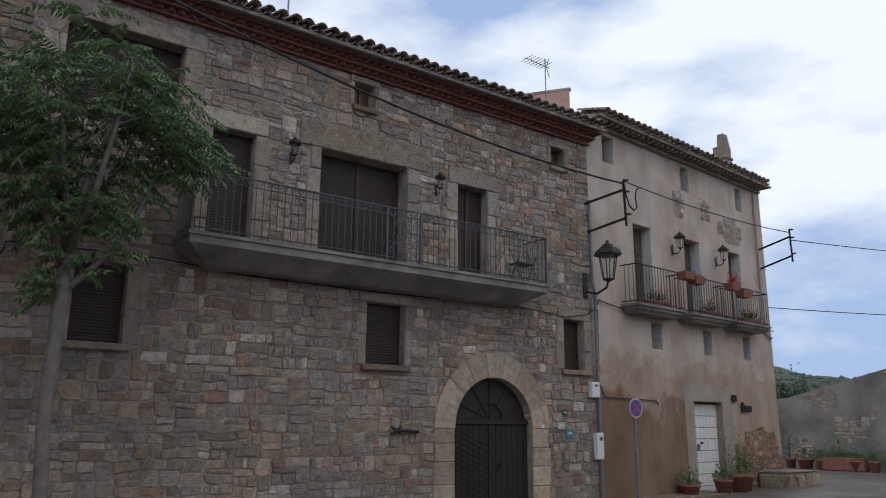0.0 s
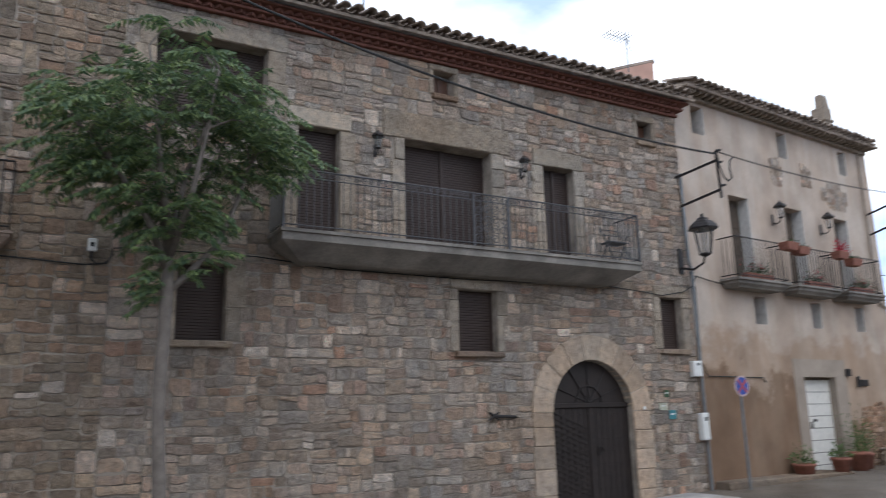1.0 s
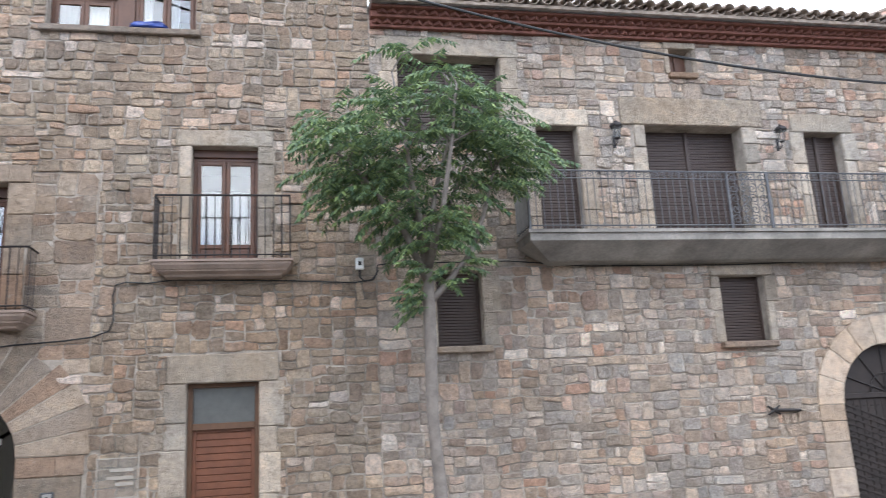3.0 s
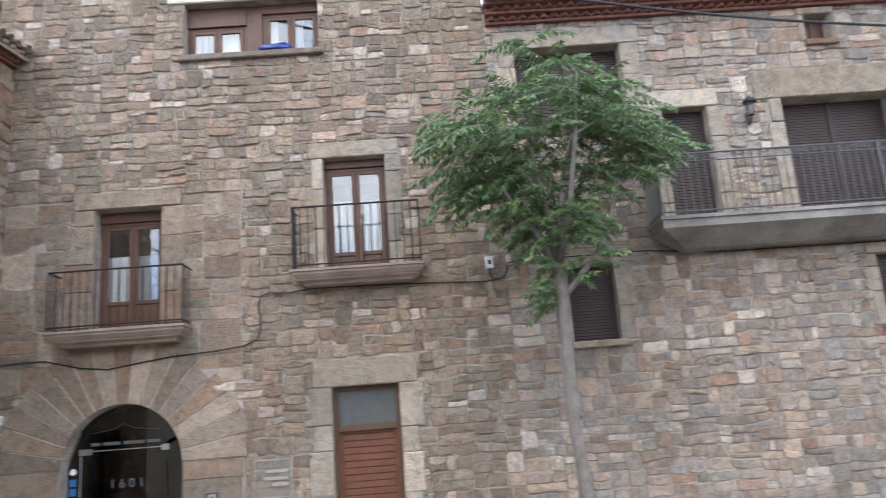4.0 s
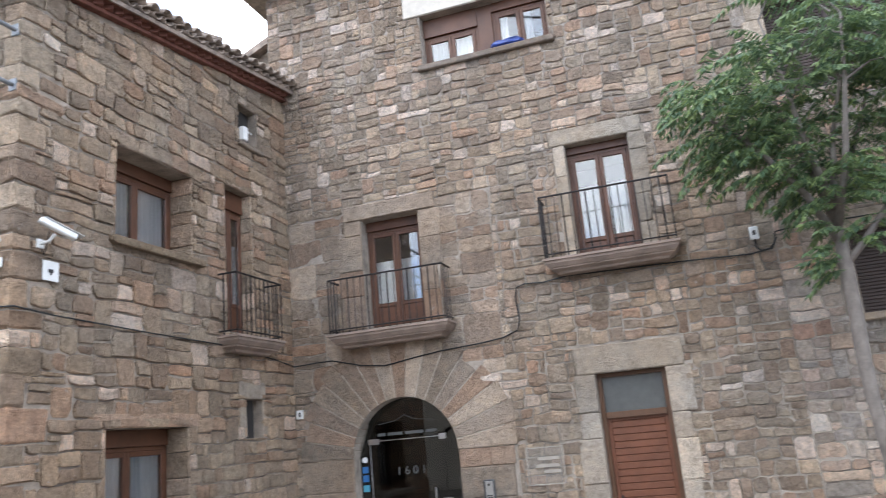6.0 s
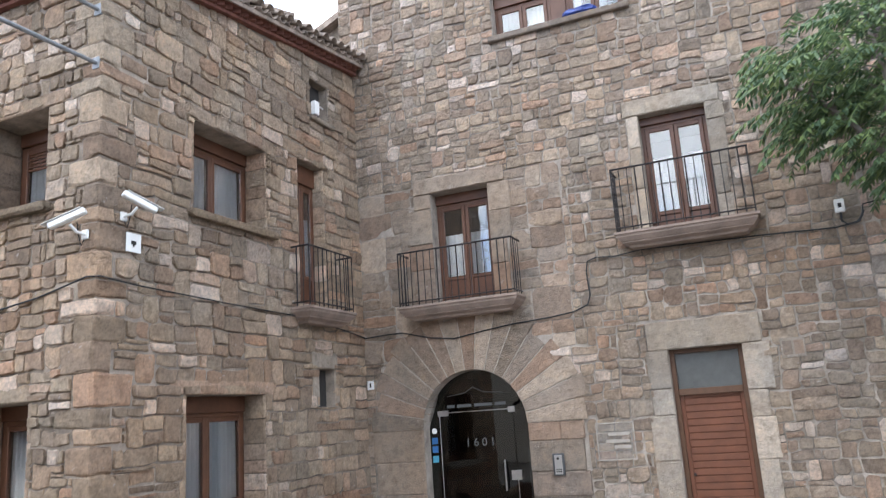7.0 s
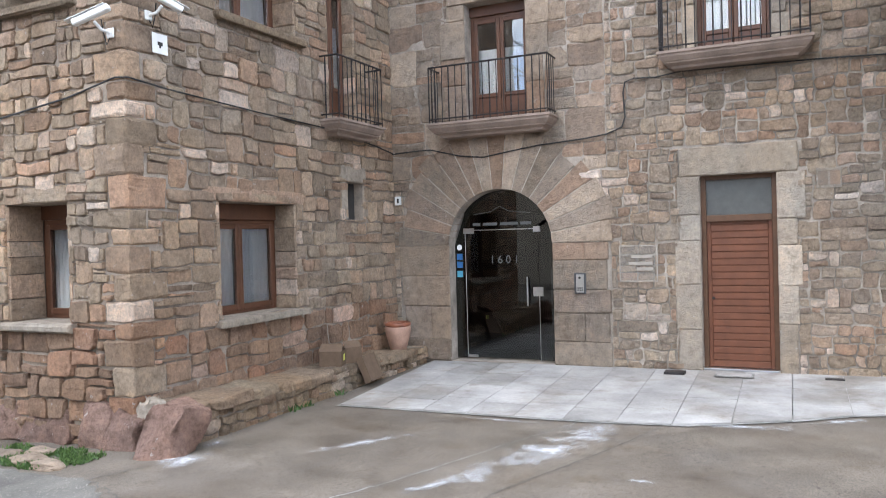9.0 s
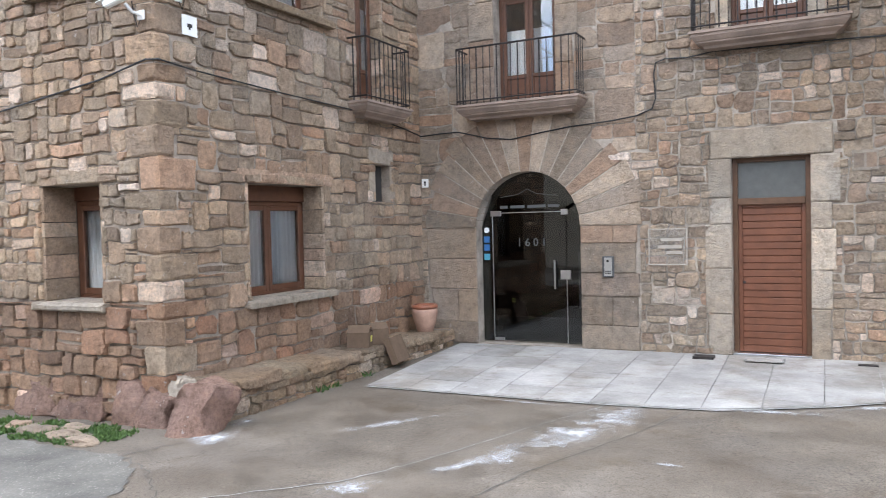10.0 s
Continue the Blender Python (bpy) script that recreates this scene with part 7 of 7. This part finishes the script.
P = lambda u, v: M_RIGHT @ Vector((u, v, 0))
for u, v, r, h, pl, sd, lb in ((2.95, -0.3, 0.24, 0.3, (0.22, 0.35), 1, "dark clay pot with dry stems"), (4.0, -0.55, 0.21, 0.36, (0.22, 0.3), 2, "terracotta pot with low green stems"), (5.05, -0.4, 0.25, 0.42, (0.3, 0.9), 3, "terracotta pot with a tall green shrub"), (5.55, -0.3, 0.18, 0.36, (0.22, 0.7), 4, "terracotta pot with a feathery plant")):
    q = P(u, v)
    pot_plant(q.x, q.y, r, h, pl, sd, lb)
m_dark_green = leaf_material("dark_shrub_green", (0.025, 0.06, 0.025), (0.07, 0.12, 0.04))
m_flower = leaf_material("red_flower", (0.35, 0.02, 0.04), (0.55, 0.08, 0.1))
for u, v, z_, kind in ((2.75, -0.62, 5.42, 0), (3.2, -0.62, 5.36, 0), (4.9, -0.62, 5.42, 1), (5.5, -0.6, 5.3, 0)):
    b = base("flower_box", M_RIGHT @ Matrix.Translation((u, v, z_)), "terracotta flower box hung on a balcony rail", "flower box", "balcony flower boxes")
    part("trough", layers(-0.22, 0.22, 0.2, [(0.0, 0.17), (0.0, 0.15), (0.04, 0.0)]), m_clay_red, b)
    part("hanger", tube_bm([(0, 0.0, 0.0), (0, 0.12, 0.05), (0, 0.12, 0.2)], 0.008, 4), m_iron, b)
    part("foliage", bush(bmesh.new(), (0, -0.08, 0.15), (0.22, 0.1, 0.3 if kind else 0.08), 160 if kind else 50, random.Random(int(u * 10)), 0.07, 0.02), m_flower if kind else m_dark_green, b)
for u, n_ in ((2.0, 200), (4.4, 120), (6.4, 200)):
    b = base("balcony_plants", M_RIGHT @ Matrix.Translation((u, -0.32, 4.72)), "low row of plants in pots on a balcony floor", "plants", "balcony plants")
    part("trough", box_bm(-0.5, 0.5, -0.08, 0.08, 0, 0.14, bevel=0.01), m_clay_red, b)
    part("foliage", bush(bmesh.new(), (0, 0, 0.13), (0.55, 0.1, 0.25), n_, random.Random(n_), 0.08, 0.02), m_dark_green, b)
    part("flowers", bush(bmesh.new(), (0, 0, 0.2), (0.5, 0.1, 0.25), 40, random.Random(n_ + 1), 0.05, 0.02), m_flower, b)
bench = base("stone_bench", M_RIGHT @ Matrix.Translation((7.55, -0.55, 0.45)), "rough stone bench block with a pale top at the house corner", "bench")
for k in range(4):
    part("bench_stone", box_bm(-0.9 + k * 0.5, -0.42 + k * 0.5, -0.3, 0.5, -0.05, 0.4, bevel=0.06, jitter=0.05), m_rubble, bench)
part("bench_top", box_bm(-0.85, 0.95, -0.28, 0.5, 0.4, 0.46, bevel=0.02, jitter=0.02), m_pale_dressed, bench)
tagged(part("door_step", box_bm(14.2, 18.2, -0.35, 0.5, 0.2, 0.52, bevel=0.02), m_dressed), "low stone plinth before the pale house", "step", kind="structure")

# ---- far side of the street ----
M_FAR = Matrix.Translation((30, 0, 0)) @ pose(0, 0, 0, 0, 0, -90)
bm = prism(bmesh.new(), [(-12, -0.5), (-12, 2.4), (-4.9, 3.15), (-1.2, 4.05), (6, 5.6), (16, 6.4), (16, -0.5)], 0, 0.6)
far = part("wall_far", bm, plain("grey_wall_render", (0.27, 0.24, 0.21), 0.95, vary=0.45, scale=0.8, bump=0.9, bump_scale=9.0, fine=14.0))
far.matrix_world = M_FAR
tagged(far, "sloping retaining wall of rough grey render and stones", "wall", kind="structure")
lay_stones(far, -11, 14, 0.3, 6.3, [], 61, 0.045, (-6, 0, 0.4, 3), lambda u, z: noise.noise(Vector((u * 0.8, z * 0.8, 4.0))) < 0.22 or z > min(3.1 + 0.243 * (u + 4.9), 4.05 + 0.215 * (u + 1.2)) - 0.05, course=0.3, proud=(0.002, 0.012), material=m_grey_rubble)
for k in range(9):
    pot_plant(29.3 - 0.1 * (k % 3), 4.6 - k * 0.62, (0.2, 0.28, 0.17)[k % 3], 0.36, (0.3, (0.9, 0.5, 0.4)[k % 3] if k < 4 else 0.35), 80 + k, "terracotta pot with green plants by the far wall", leaf=m_dark_green if k < 3 else None)
pl = base("planter_box", Matrix.Translation((29.2, 2.6, 0.57)), "long terracotta planter with flowers by the far wall", "planter")
part("trough", box_bm(-0.2, 0.2, -0.8, 0.8, 0, 0.45, bevel=0.03), m_clay_red, pl)
part("foliage", bush(bmesh.new(), (0, 0, 0.42), (0.25, 0.9, 0.3), 260, random.Random(8), 0.12, 0.025), m_weed, pl)


def far_hill():
    rng = random.Random(9)
    bm = bmesh.new()
    n = 60
    rows = []
    for k in range(n + 1):
        a = radians(8 + 44 * k / n)
        crest = 12.5 + 4.5 * noise.noise(Vector((k * 0.07, 0.4, 0))) + 2.0 * noise.noise(Vector((k * 0.3, 2, 0)))
        rows.append([bm.verts.new((math.cos(a) * d, math.sin(a) * d, z)) for d, z in ((80, 0), (120, crest * 0.6), (160, crest + 1.5), (230, crest - 3), (300, -5))])
    for a, b in zip(rows, rows[1:]):
        for j in range(4):
            bm.faces.new((a[j], b[j], b[j + 1], a[j + 1]))
    # hill green kept greyish: distance haze is mixed into its base colour
    tagged(part("backdrop", bm, plain("wooded_hill", (0.075, 0.095, 0.06), 0.95, vary=0.4, scale=0.25), smooth=True), "low wooded hill in the distance", "hill", kind="structure")
    ball = bmesh.new()
    bmesh.ops.create_icosphere(ball, subdivisions=1, radius=1.0)
    ball.verts.ensure_lookup_table()
    shape = np.array([v.co[:] for v in ball.verts])
    tris = np.array([[v.index for v in f.verts] for f in ball.faces])
    ball.free()
    verts, faces, gen = [], [], np.random.RandomState(5)
    for k in range(4200):
        a, d = radians(rng.uniform(9, 50)), rng.uniform(105, 175)
        c = 12.5 + 4.5 * noise.noise(Vector(((math.degrees(a) - 8) / 44 * n * 0.07, 0.4, 0)))
        z = (c * 0.6 + (c * 0.4 + 1.0) * (d - 120) / 40) if d < 160 else c + 0.5
        s = rng.uniform(0.25, 0.85)
        lump = shape * gen.uniform(0.72, 1.25, (len(shape), 1)) * np.array([s, s, s * rng.uniform(0.6, 1.2)])
        verts.append(lump + np.array([math.cos(a) * d, math.sin(a) * d, z + s * 0.3]))
        faces.append(tris + k * len(shape))
    me = bpy.data.meshes.new("far_woods")
    me.from_pydata(np.concatenate(verts).tolist(), [], np.concatenate(faces).tolist())
    me.materials.append(m_far_leaf)
    tagged(new("far_woods", me), "distant scrub and trees on the hill", "woods", kind="stuff")


# greyed greens for the far clumps, with the haze put into the colour
m_far_leaf = leaf_material("far_foliage", (0.06, 0.085, 0.055), (0.11, 0.135, 0.08))
far_hill()
rng_b = random.Random(77)
shrub = base("shrub", Matrix.Translation((36.0, 8.5, 0.6)), "dense dark green shrub behind the retaining wall", "shrub")
part("stem", tube_bm([(0, 0, 0), (0.1, 0, 2.0)], 0.12, 8), m_bark, shrub)
part("foliage", bush(bmesh.new(), (0, 0, 1.4), (1.6, 1.6, 1.7), 5200, rng_b, 0.26, 0.08), m_dark_green, shrub)

# houses that close the street behind the viewer
m_opposite = plain("opposite_render", (0.45, 0.39, 0.31), 0.95, vary=0.15, scale=1.0, bump=0.3)
for x0, x1, h in ((-30, -12.1, 7.0), (-12.1, -10.7, 3.2), (-10.7, 30, 6.4)):
    hs = base("opposite_house", I4, "plain rendered house across the street", "house", "houses across the street")
    part("wall", box_bm(x0, x1, -27, -21, -0.6, h), m_opposite, hs)
    part("roof", box_bm(x0 - 0.1, x1 + 0.1, -27.3, -20.7, h, h + 0.25, bevel=0.02), m_tile, hs)
